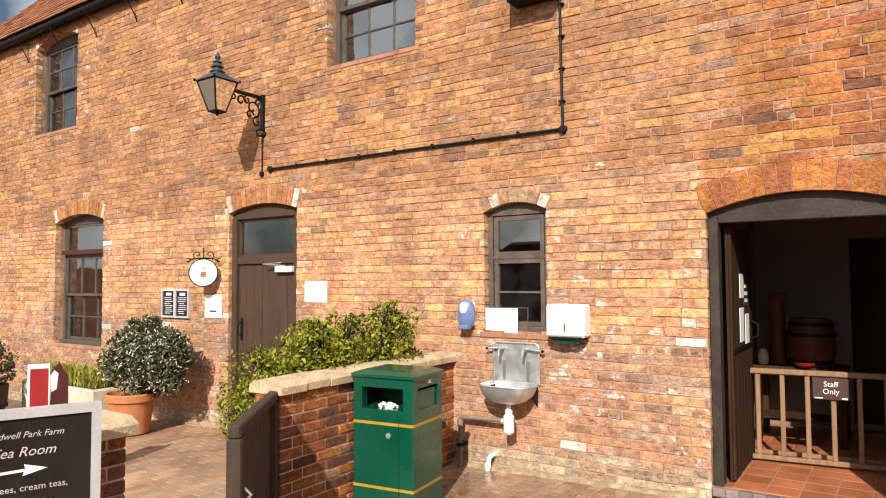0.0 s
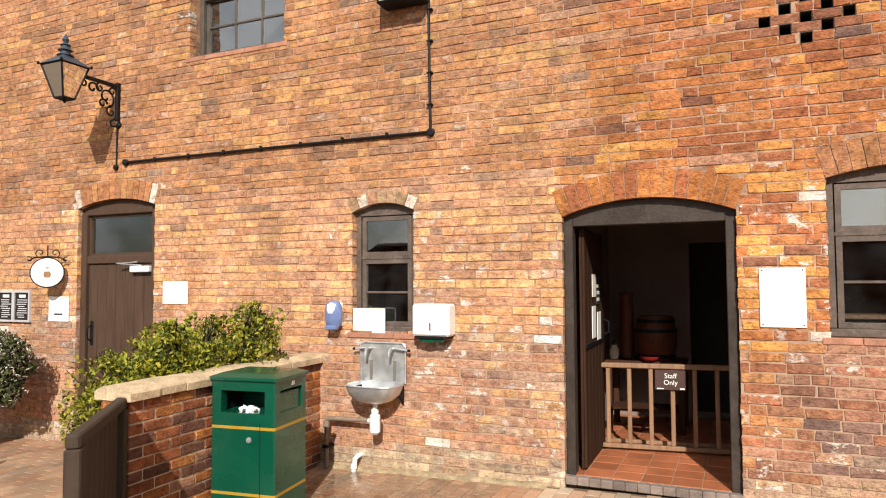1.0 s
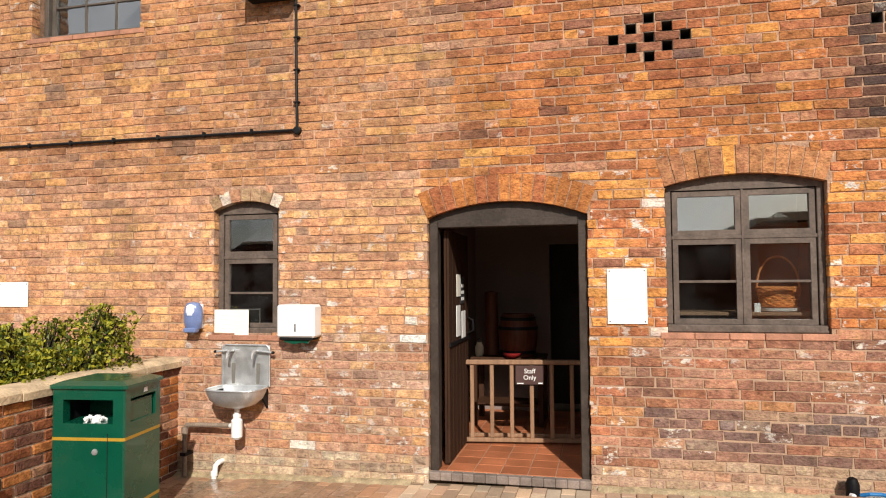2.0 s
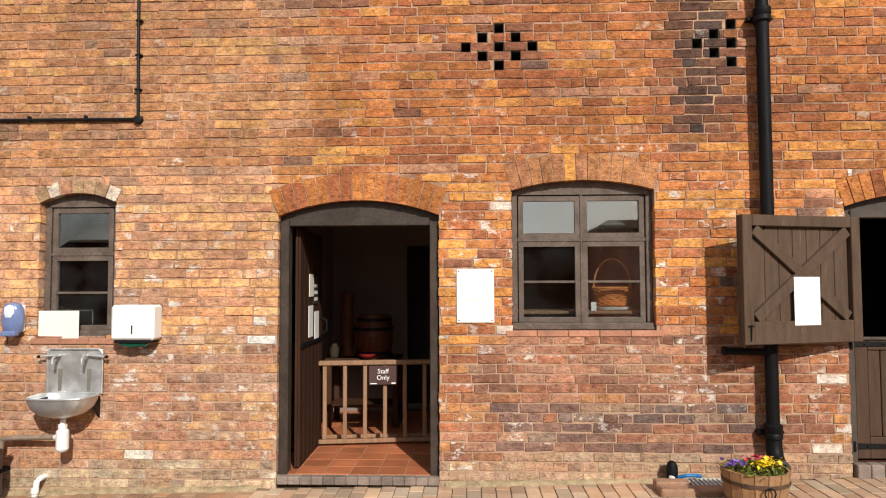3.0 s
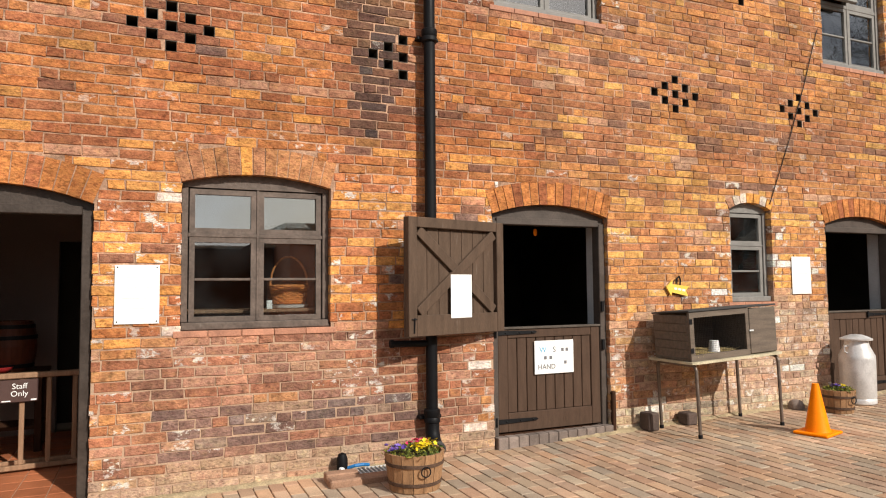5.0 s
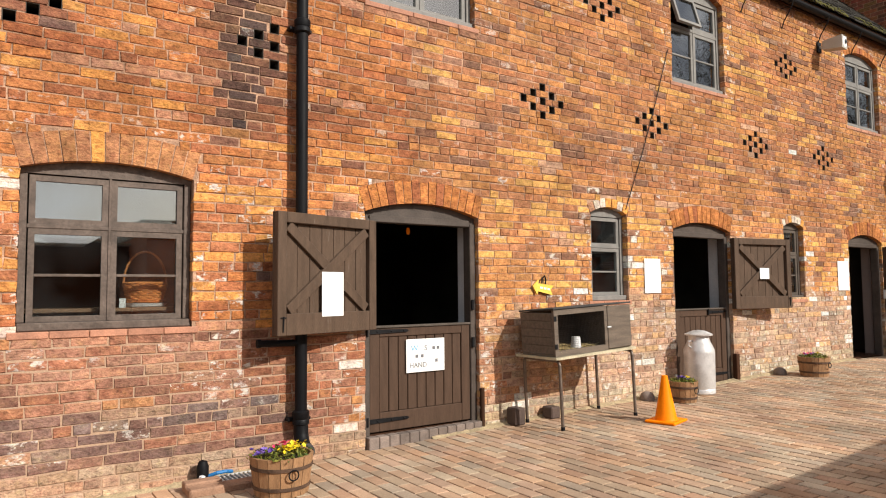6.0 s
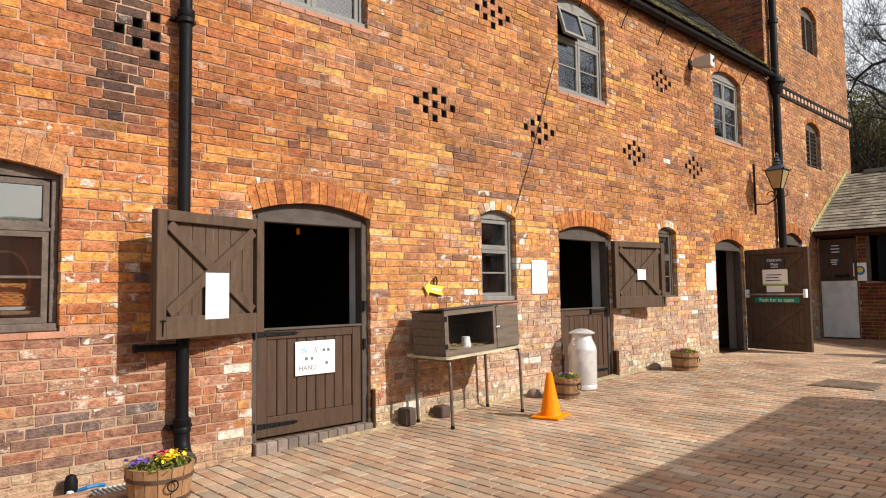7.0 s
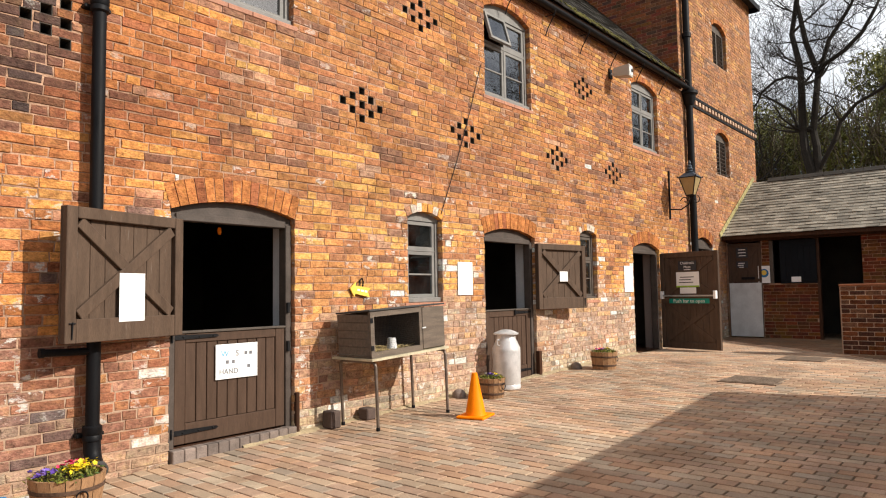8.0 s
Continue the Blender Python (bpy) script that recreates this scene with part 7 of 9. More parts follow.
# ---------------------------------------------------------------- stable doors and their hatches
def hatch_leaf(parent, m, w, z0, z1, mirror=False):
    """A framed, ledged top door with crossed braces on the face that looks along +y."""
    h = part("hatch_leaf", Geo().box((0, -0.02, z0), (w, 0.0, z1), 0.003), M_HATCH, parent, "brown top door folded back", m=m)
    n = 7
    for i in range(n):
        part("plank", Geo().box((0.09 + (w - 0.18) * i / n + 0.002, 0.0, z0 + 0.1), (0.09 + (w - 0.18) * (i + 1) / n - 0.002, 0.012, z1 - 0.08), 0.003), M_HATCH, h)
    part("stile", Geo().box((0, 0.0, z0), (0.085, 0.052, z1), 0.005), M_HATCH, h)
    part("stile", Geo().box((w - 0.085, 0.0, z0), (w, 0.052, z1), 0.005), M_HATCH, h)
    part("top_rail", Geo().box((0.086, 0.0, z1 - 0.085), (w - 0.086, 0.051, z1), 0.005), M_HATCH, h)
    part("bottom_rail", Geo().box((0.086, 0.0, z0), (w - 0.086, 0.051, z0 + 0.17), 0.005), M_HATCH, h)
    a, b, c, d_ = 0.09, w - 0.09, z0 + 0.175, z1 - 0.09
    for k, (p, q) in enumerate((((a, c), (b, d_)), ((a, d_), (b, c)))):
        v = Vector((q[0] - p[0], 0, q[1] - p[1]))
        ln = v.length
        ang = math.degrees(math.atan2(v.z, v.x))
        part("brace", Geo().box((0.03, 0.013, -0.042), (ln - 0.03, 0.042 + 0.005 * k, 0.042), 0.004), M_HATCH, h, m=Matrix.Translation((p[0], 0, p[1])) @ pose(0, 0, 0, 0, -ang, 0))
    part("hook", Geo().tube([(w - 0.05, 0.054, z0 + 0.03), (w - 0.05, 0.063, z0 + 0.15)], 0.006, 6).tube([(w - 0.075, 0.058, z0 + 0.14), (w - 0.025, 0.058, z0 + 0.14)], 0.005, 6), M_IRON, h)
    return h


def half_door(parent, x0, x1, z0, z1, n, y=0.075, hinge_left=True):
    h = part("half_door", Geo().box((x0, y + 0.02, z0), (x1, y + 0.04, z1)), M_DOOR, parent, "closed brown plank half door")
    part("stile", Geo().box((x0, y - 0.012, z0), (x0 + 0.1, y + 0.019, z1), 0.005), M_DOOR, h)
    part("stile", Geo().box((x1 - 0.1, y - 0.012, z0), (x1, y + 0.019, z1), 0.005), M_DOOR, h)
    part("top_rail", Geo().box((x0 + 0.101, y - 0.011, z1 - 0.08), (x1 - 0.101, y + 0.019, z1), 0.005), M_DOOR, h)
    part("bottom_rail", Geo().box((x0 + 0.101, y - 0.011, z0), (x1 - 0.101, y + 0.019, z0 + 0.17), 0.005), M_DOOR, h)
    planks(h, x0 + 0.102, x1 - 0.102, z0 + 0.172, z1 - 0.082, n, y, 0.019, M_DOOR, 0.007)
    part("capping", Geo().box((x0 - 0.005, y - 0.025, z1 + 0.001), (x1 + 0.005, y + 0.05, z1 + 0.022), 0.004), M_FRAME, h)
    for z in (z1 - 0.03, z0 + 0.10):
        if hinge_left:
            strap_hinge(parent, x0 - 0.03, y - 0.014, z, 0.42)
        else:
            strap_hinge(parent, x1 - 0.40, y - 0.014, z, 0.40)
    return h


HATCH = Matrix.Translation((4.592, -0.018, 0)) @ pose(0, 0, 0, 0, 0, 197.0)
d, (ix0, ix1, fz, top) = door_frame("door_3", "stable_door", "stable door with its lower half shut and top folded back", floor=0.09, jamb=0.07, rail=0.06)
half_door(d, ix0 + 0.005, ix1 - 0.005, 0.115, 1.045, 9)
hatch_leaf(d, HATCH, 1.075, 1.043, 2.011)
tbk = Geo().box((-0.05, -0.035, -0.2), (0.05, 0.12, 0.0), 0.006).mesh("threshold_brick", M_BLUEBRICK)
for i in range(12):
    ob = new("threshold_brick", tbk)
    ob.parent, ob.matrix_basis = d, pose(4.60 + i * 0.1045, 0, 0.09 + i * 0.001)
for z in (1.24, 0.87):
    part("latch", Geo().box((5.735, 0.025, z - 0.05), (5.765, 0.05, z + 0.05), 0.004), M_IRON, d, "black iron latch")
part("kick_post", Geo().box((5.80, -0.03, 0.03), (5.84, 0.02, 0.42), 0.008), M_DARKDOOR, d)
ws = thing("wash_hands_sign", pose(5.20, 0.058, 0.775), "white wash hands sign with faded blue and black letters", "sign")
part("sheet", Geo().box((-0.215, -0.004, -0.155), (0.215, 0.002, 0.155), 0.002), M_PAPER, ws)
lettering("W", 0.075, M_BLUEINK, ws, pose(-0.125, -0.0055, 0.045) @ FRONT)
lettering("S", 0.075, M_FADEDINK, ws, pose(0.0, -0.0055, 0.045) @ FRONT)
lettering("HAND", 0.066, M_FADEDINK, ws, pose(-0.085, -0.0055, -0.11) @ FRONT)
for x, z in ((0.09, 0.05), (0.14, 0.05), (-0.10, -0.02), (-0.04, -0.02), (0.12, -0.07)):
    part("print_bar", Geo().box((x - 0.015, -0.0055, z), (x + 0.015, -0.0045, z + 0.03)), M_FADEDINK, ws)
pp = thing("hatch_notice", HATCH @ pose(0.515, 0.050, 1.365), "sheet of white paper pinned to the folded hatch", "notice")
part("sheet", Geo().box((-0.118, -0.001, -0.185), (0.118, 0.002, 0.18)), M_PAPER, pp)
hk = thing("hanging_mugs", pose(5.15, 2.3, 1.70), "pale enamel mugs on a rail inside the stable", "mugs")
part("rail", Geo().tube([(-0.25, 0.0, 0.16), (0.35, 0, 0.16)], 0.01, 6), M_IRON, hk)
part("rail_post", Geo().tube([(0.3, 0.0, 0.16), (0.3, 0.0, 0.95)], 0.008, 6).tube([(-0.2, 0.0, 0.16), (-0.2, 0.0, 0.95)], 0.008, 6), M_IRON, hk)
for x in (0.0, 0.13, 0.19):
    part("mug", Geo().lathe([(0.035, 0), (0.045, 0.02), (0.045, 0.11), (0.03, 0.14)], 12, (x, 0, 0)), M_ALU, hk, smooth=True)

tg_ = thing("orange_tag", pose(5.16, 0.30, 1.97) @ Matrix.Diagonal((0.7, 1, 0.7, 1)), "small orange plastic tag hung inside the stable door head", "tag")
part("tag", Geo().prism([(-0.02, 0.05), (0.02, 0.05), (0.03, 0.0), (0.018, -0.045), (-0.018, -0.045), (-0.03, 0.0)], -0.004, 0.004), M_CONE, tg_)
part("cord", Geo().tube([(0, 0, 0.05), (0, 0, 0.22)], 0.003, 4), M_IRON, tg_)

d, (ix0, ix1, fz, top) = door_frame("door_4", "hatch_door", "second stable door, lower half shut behind a milk churn", floor=0.13, jamb=0.07, rail=0.06)
half_door(d, ix0 + 0.005, ix1 - 0.005, 0.15, 1.10, 8, hinge_left=False)
hatch_leaf(d, Matrix.Translation((10.05, -0.055, 0)) @ pose(0, 0, 0, 0, 0, -9) @ Matrix.Diagonal((1, -1, 1, 1)), 1.10, 1.10, 2.06)
part("step", Geo().box((8.9, -0.03, -0.1), (10.1, 0.12, 0.145), 0.01), M_BLUEBRICK, d)
part("kick_post", Geo().box((10.10, -0.05, 0.1), (10.17, 0.02, 0.5), 0.008), M_OLDWOOD, d)
pp = thing("hatch_card", Matrix.Translation((10.05, -0.055, 0)) @ pose(0, 0, 0, 0, 0, -9) @ pose(0.56, -0.051, 1.58), "small white card pinned to the far hatch", "notice")
part("sheet", Geo().box((-0.09, -0.002, -0.075), (0.09, 0.001, 0.075)), M_PAPER, pp)
notice("pen_notice", 8.31, 8.61, 1.33, 1.75, "tall white notice on brick beside the narrow window", screws=False, rows=3)
n = notice("passage_notice", 13.02, 13.38, 1.33, 1.80, "white notice by the passage door", screws=False, rows=6)

d, (ix0, ix1, fz, top) = door_frame("door_5", "maze_door", "passage doorway with its plank door standing wide open", floor=0.2, jamb=0.07, rail=0.06)
LM = Matrix.Translation((14.60, -0.03, ground_z(14))) @ pose(0, 0, 0, 0, 0, -101.5)
lf = part("door_leaf", Geo().box((0, 0.0, 0.03), (1.22, 0.02, 1.86), 0.003), M_HATCH, d, "dark brown braced plank door standing open", m=LM)
for a, b in ((0.0, 0.09), (1.13, 1.22)):
    part("stile", Geo().box((a, -0.035, 0.03), (b, -0.001, 1.86), 0.005), M_HATCH, lf)
for z0, z1 in ((0.03, 0.16), (0.86, 1.02), (1.76, 1.86)):
    part("rail", Geo().box((0.091, -0.034, z0), (1.129, -0.001, z1), 0.005), M_HATCH, lf)
for i in range(8):
    part("plank", Geo().box((0.093 + i * 0.1295, -0.012, 0.161), (0.218 + i * 0.1295, -0.001, 0.859), 0.003), M_HATCH, lf)
    part("plank", Geo().box((0.093 + i * 0.1295, -0.012, 1.021), (0.218 + i * 0.1295, -0.001, 1.759), 0.003), M_HATCH, lf)
for z0, z1 in ((0.17, 0.85), (1.03, 1.75)):
    for s in (1, -1):
        p, q = ((0.1, z0), (1.12, z1)) if s == 1 else ((0.1, z1), (1.12, z0))
        ang = math.degrees(math.atan2(q[1] - p[1], q[0] - p[0]))
        ln = math.hypot(q[0] - p[0], q[1] - p[1])
        part("brace", Geo().box((0.02, -0.030 - 0.003 * s, -0.043), (ln - 0.02, -0.0125, 0.043), 0.004), M_HATCH, lf, m=Matrix.Translation((p[0], 0, p[1])) @ pose(0, 0, 0, 0, -ang, 0))
pb = part("push_bar", Geo().tube([(0.06, -0.09, 1.03), (1.17, -0.09, 1.03)], 0.015, 8), M_STEEL, lf, "steel push bar")
for x in (0.06, 1.17):
    part("bar_end", Geo().box((x - 0.025, -0.11, 0.97), (x + 0.025, -0.035, 1.12), 0.006), M_WHITE, pb)
ps = thing("push_bar_sign", LM @ pose(0.61, -0.036, 0.93), "green strip sign lettered Push bar to open", "sign")
part("strip", Geo().box((-0.42, -0.004, -0.045), (0.42, 0.0, 0.045)), M_TEAL, ps)
lettering("Push bar to open", 0.095, M_PAPER, ps, pose(0, -0.0055, -0.03) @ FRONT)
cs = thing("maze_sign", LM @ pose(0.60, -0.036, 1.60), "dark door sign lettered Children's Maze in white", "sign")
part("plate", Geo().box((-0.19, -0.005, -0.09), (0.19, 0.0, 0.09)), M_INK, cs)
lettering("Children's", 0.07, M_PAPER, cs, pose(0, -0.0065, 0.025) @ FRONT)
lettering("Maze", 0.07, M_PAPER, cs, pose(0, -0.0065, -0.05) @ FRONT)
part("arrow_print", Geo().box((-0.07, -0.0065, -0.085), (0.07, -0.0055, -0.072)), M_PAPER, cs)
n = thing("door_paper", LM @ pose(0.60, -0.036, 1.33), "white printed sheets pinned to the open door", "notice")
part("sheet", Geo().box((-0.24, -0.004, -0.14), (0.24, 0.0, 0.15)), M_PAPER, n)
part("green_band", Geo().box((-0.24, -0.0055, -0.14), (0.24, -0.0045, -0.11)), M_GRASSPRINT, n)
part("second_sheet", Geo().box((-0.17, -0.003, -0.26), (0.17, 0.0, -0.145)), M_PAPER, n)
bars(n, -0.18, 0.18, 0.06, 3, -0.0045, M_INK, 0.05, 0.016, 9)

d, (ix0, ix1, fz, top) = door_frame("door_6", "end_door", "far arched doorway at the foot of the tower", floor=0.2, jamb=0.08, rail=0.06)
planks(d, ix0, ix1, 0.21, 1.9, 8, 0.12, 0.03, M_DOOR)
part("pane", Geo().box((ix0, 0.12, 1.95), (ix1, 0.126, top)), M_GLASS, d)

# ---------------------------------------------------------------- hutch on its table, cone, churn
M_TUBESTEEL = material("brown-grey tubular steel", (0.16, 0.125, 0.10), 0.4, 0.4, vary=0.3, scale=12, bump=0.1)
M_SOOTBLOCK = material("dark stained block", (0.085, 0.06, 0.05), 0.9, vary=0.3, scale=9, bump=0.4)
HX = 6.27
tb = thing("steel_table", pose(HX, -0.615, ground_z(HX), 0, -2.6, 0), "low table with thin tubular steel legs by the wall", "table")
TZ = 0.695
part("tabletop", Geo().prism([(0.03, -0.04), (1.09, -0.04), (1.13, -0.02), (1.145, 0.03), (1.145, 0.55), (-0.025, 0.55), (-0.025, 0.03), (-0.01, -0.02)], TZ - 0.022, TZ, "z"), M_CREAMTOP, tb, "worn cream tabletop with rounded corners")
for x, sink in ((0.05, 0.0), (1.09, 0.02)):
    part("leg_hoop", Geo().tube([(x, 0.0, -sink), (x, 0.0, TZ - 0.085), (x, 0.012, TZ - 0.053), (x, 0.045, TZ - 0.038), (x, 0.465, TZ - 0.038), (x, 0.498, TZ - 0.053), (x, 0.51, TZ - 0.085), (x, 0.51, -sink)], 0.0165, 10), M_TUBESTEEL, tb, "bent tubular steel leg hoop", smooth=True)
    for y in (0.0, 0.51):
        part("foot_ferrule", Geo().lathe([(0.020, 0), (0.020, 0.03), (0.017, 0.034)], 10, (x, y, -sink)), M_BLACK, tb)
part("stretcher", Geo().tube([(0.05, 0.255, TZ - 0.040), (1.09, 0.255, TZ - 0.040)], 0.011, 8), M_TUBESTEEL, tb)
HZ = ground_z(HX) + TZ + 0.002
hu = thing("rabbit_hutch", pose(HX - 0.03, -0.605, HZ, 0, -2.6, 0) @ Matrix.Diagonal((0.99, 0.9, 0.95, 1)), "weathered grey-brown wooden rabbit hutch with a wire front", "hutch")
part("floor_board", Geo().box((0.0, 0.0, 0.0), (1.10, 0.52, 0.025), 0.004), M_HUTCH, hu)
part("back_board", Geo().box((0.0, 0.50, 0.026), (1.10, 0.52, 0.442)), M_HUTCH, hu)
for i in range(5):
    part("side_board", Geo().box((-0.004, 0.02, 0.03 + i * 0.083), (0.016, 0.5, 0.111 + i * 0.083), 0.004), M_HUTCH, hu)
part("end_board", Geo().box((1.085, 0.02, 0.03), (1.103, 0.5, 0.442), 0.004), M_HUTCH, hu)
part("roof_board", Geo().box((-0.010, -0.022, 0.0), (1.112, 0.54, 0.018), 0.005), M_FELT, hu, "felted lid", m=pose(0, 0, 0.475, -3.2, 0, 0))
fr = part("mesh_door", Geo().strip([(0.0, 0.0), (0.0, 0.47), (0.74, 0.47), (0.74, 0.0)], [(0.05, 0.06), (0.05, 0.42), (0.70, 0.42), (0.70, 0.06)], -0.015, 0.018, close=True), M_HUTCH, hu)
for i in range(33):
    part("mesh_wire", Geo().tube([(0.05 + i * 0.02, 0.0, 0.06), (0.05 + i * 0.02, 0.0, 0.42)], 0.0009, 4), M_IRON, fr)
for i in range(18):
    part("mesh_wire", Geo().tube([(0.05, 0.0, 0.07 + i * 0.02), (0.70, 0.0, 0.07 + i * 0.02)], 0.0009, 4), M_IRON, fr)
pd = part("solid_door", Geo().box((0.75, -0.016, 0.01), (1.10, 0.012, 0.46), 0.005), M_HUTCH, hu)
part("turn_catch", Geo().box((0.735, -0.028, 0.235), (0.79, -0.017, 0.25), 0.002), M_GALV, pd)
for z in (0.08, 0.36):
    part("hinge", Geo().box((-0.004, -0.021, z), (0.03, -0.016, z + 0.05)), M_IRON, fr)
part("divider", Geo().box((0.74, 0.02, 0.026), (0.755, 0.5, 0.46)), M_HUTCH, hu)
sg = Geo()
rr = random.Random(8)
for _ in range(420):
    p = Vector((rr.uniform(0.05, 0.70), rr.uniform(0.03, 0.45), 0.03 + rr.uniform(0, 0.035)))
    a, ln = rr.uniform(0, 3.14), rr.uniform(0.03, 0.08)
    q = Vector((math.cos(a), math.sin(a), rr.uniform(-0.2, 0.25))) * ln
    sg.tube([p - q, p + q], 0.0015, 3)
tagged(part("straw_bedding", sg, M_STRAW, m=hu.matrix_basis), "loose straw bedding inside the hutch", "straw", kind="stuff")
cp = thing("white_beaker", Matrix.Translation((HX + 0.36, -0.50, HZ + 0.055)), "upturned white plastic beaker in the straw", "beaker")
part("beaker", Geo().lathe([(0.055, 0), (0.042, 0.12), (0.01, 0.122)], 16), M_WHITE, cp, smooth=True)

cone = thing("traffic_cone", pose(7.34, -1.01, ground_z(7.34), 0, -1.5, 13) @ Matrix.Diagonal((0.93, 0.93, 0.92, 1)), "bright orange plastic traffic cone on the paving", "cone")
part("base", Geo().box((-0.165, -0.165, 0), (0.165, 0.165, 0.028), 0.008), M_CONE, cone)
part("cone", Geo().lathe([(0.12, 0.028), (0.112, 0.045), (0.033, 0.48), (0.030, 0.495), (0.012, 0.497)], 24), M_CONE, cone, smooth=True)
ch = thing("milk_churn", pose(8.96, -0.27, ground_z(8.96)) @ Matrix.Diagonal((1.08, 1.08, 1.06, 1)), "dull aluminium milk churn with a mushroom lid", "milk churn")
part("body", Geo().lathe([(0.155, 0), (0.165, 0.01), (0.165, 0.05), (0.16, 0.06), (0.165, 0.08), (0.168, 0.46), (0.165, 0.50), (0.115, 0.61), (0.11, 0.66)], 32), M_ALU, ch, smooth=True)
part("lid", Geo().lathe([(0.115, 0.655), (0.15, 0.66), (0.152, 0.675), (0.11, 0.695), (0.06, 0.715), (0.01, 0.72)], 28), M_ALU, ch, smooth=True)
for s in (-1, 1):
    part("handle", Geo().tube([(s * 0.15, 0, 0.53), (s * 0.185, 0, 0.545), (s * 0.185, 0, 0.60), (s * 0.125, 0, 0.60)], 0.009, 8), M_ALU, ch)
for i, (x, w_) in enumerate(((6.17, 0.075), (6.65, 0.075))):
    sn = thing("guard_stone", pose(x, -0.11, ground_z(x)), "small dark brick block at the wall foot", "stone block", "guard blocks at the wall foot")
    part("block", Geo().box((-w_ * 0.85, -0.07, 0), (w_ * 0.85, 0.08, 0.17 - 0.05 * i), 0.012), M_SOOTBLOCK, sn)
for x in (8.15, 11.0):
    sn = thing("guard_boulder", pose(x, -0.13, ground_z(x)), "rounded dark guard stone at the wall foot", "stone", "guard stones at the wall foot")
    part("boulder", Geo().lathe([(0.085, 0), (0.085, 0.04), (0.068, 0.075), (0.034, 0.096), (0.01, 0.10)], 12), M_BLUEBRICK, sn, smooth=True)
ar = thing("arrow_sign", pose(6.64, -0.02, 1.40, 0, 9, 0) @ Matrix.Diagonal((0.88, 1, 0.88, 1)), "small yellow wooden arrow sign hung on the wall", "sign")
part("arrow", Geo().prism([(-0.17, 0.0), (-0.09, 0.09), (-0.09, 0.045), (0.16, 0.055), (0.12, 0.0), (0.16, -0.06), (-0.08, -0.05), (-0.09, -0.09)], -0.012, 0.006), M_YELLOW, ar)
for a in (-0.055, 0.005, 0.065):
    part("print_bar", Geo().box((a, -0.0135, -0.012), (a + 0.042, -0.0122, 0.012)), M_PAPER, ar)
part("hanger", Geo().tube([(-0.03, -0.005, 0.05), (-0.03, -0.005, 0.11), (0.0, -0.01, 0.15), (0.03, -0.005, 0.11), (0.03, -0.005, 0.05)], 0.010, 6), M_IRON, ar)
wr = thing("slack_wire", pose(0, 0, 0), "thin dark wire slanting down the brickwork", "cable")
part("wire", Geo().tube([(8.87, -0.012, 4.43), (8.62, -0.014, 3.75), (8.33, -0.014, 3.05), (8.0, -0.012, 2.33)], 0.005, 5), M_IRON, wr)

# ---------------------------------------------------------------- far end: speaker, second pipe and lamp
hl = thing("horn_speaker", pose(12.72, -0.03, 5.23) @ Matrix.Diagonal((0.85, 0.85, 0.85, 1)), "grey boxed horn speaker on a wall arm", "speaker")
part("wall_plate", Geo().box((-0.07, 0.0, -0.1), (0.07, 0.03, 0.1), 0.004), M_IRON, hl)
part("arm", Geo().tube([(0, 0, 0), (0.02, -0.12, 0.0)], 0.025, 8), M_GALV, hl)
sm = Matrix.Translation((0.02, -0.12, 0.0)) @ pose(0, 0, 0, 0, 0, -84)
part("housing", Geo().add([(-0.05, -0.09, -0.08), (-0.05, 0.09, -0.08), (-0.05, 0.09, 0.08), (-0.05, -0.09, 0.08), (0.3, -0.12, -0.13), (0.3, 0.12, -0.13), (0.3, 0.12, 0.11), (0.3, -0.12, 0.11)], [(0, 1, 2, 3), (4, 5, 6, 7), (0, 1, 5, 4), (1, 2, 6, 5), (2, 3, 7, 6), (3, 0, 4, 7)]), M_SPEAKER, hl, m=sm)
part("cone", Geo().lathe([(0.10, 0), (0.10, 0.006), (0.06, 0.01), (0.02, 0.03)], 20, m=sm @ pose(0.3, 0, -0.01, 0, 90, 0)), M_PAPER, hl)
part("dark_dome", Geo().lathe([(0.045, 0.03), (0.03, 0.045), (0.005, 0.05)], 14, m=sm @ pose(0.29, 0, -0.01, 0, 90, 0)), M_INK, hl)
dp2 = thing("downpipe", pose(16.30, -0.10, 0), "black cast drainpipe with a hopper beside the tower", "drainpipe")
part("pipe", Geo().tube([(0, 0, TOWER_Z - 0.2), (0, 0, 5.0), (0, 0, ground_z(16) + 0.05)], 0.075, 14), M_PIPE, dp2, smooth=True)
part("hopper", Geo().lathe([(0.08, -0.25), (0.11, -0.2), (0.15, -0.02), (0.19, 0.0), (0.19, 0.07), (0.14, 0.09), (0.09, 0.16)], 16, (0, 0, 5.62)), M_IRON, dp2, smooth=True)
for z in (1.9, 3.75, 6.95, 8.4):
    part("collar", Geo().lathe([(0.075, -0.06), (0.095, -0.05), (0.095, 0.05), (0.075, 0.06)], 14, (0, 0, z)), M_PIPE, dp2)
l2 = thing("street_lantern", pose(15.22, -0.45, 3.25), "amber-glazed iron lantern on a curved wall bracket", "lamp")
lantern(l2, 0.0, 1.05, M_AMBER)
part("wall_bar", Geo().box((-0.02, 0.42, -0.45), (0.02, 0.448, 0.55), 0.004), M_IRON, l2)
part("arm", Geo().tube([(0, 0.44, -0.25), (0, 0.2, -0.27), (0, 0.05, -0.18), (0, 0, -0.04)], 0.014, 6), M_IRON, l2)
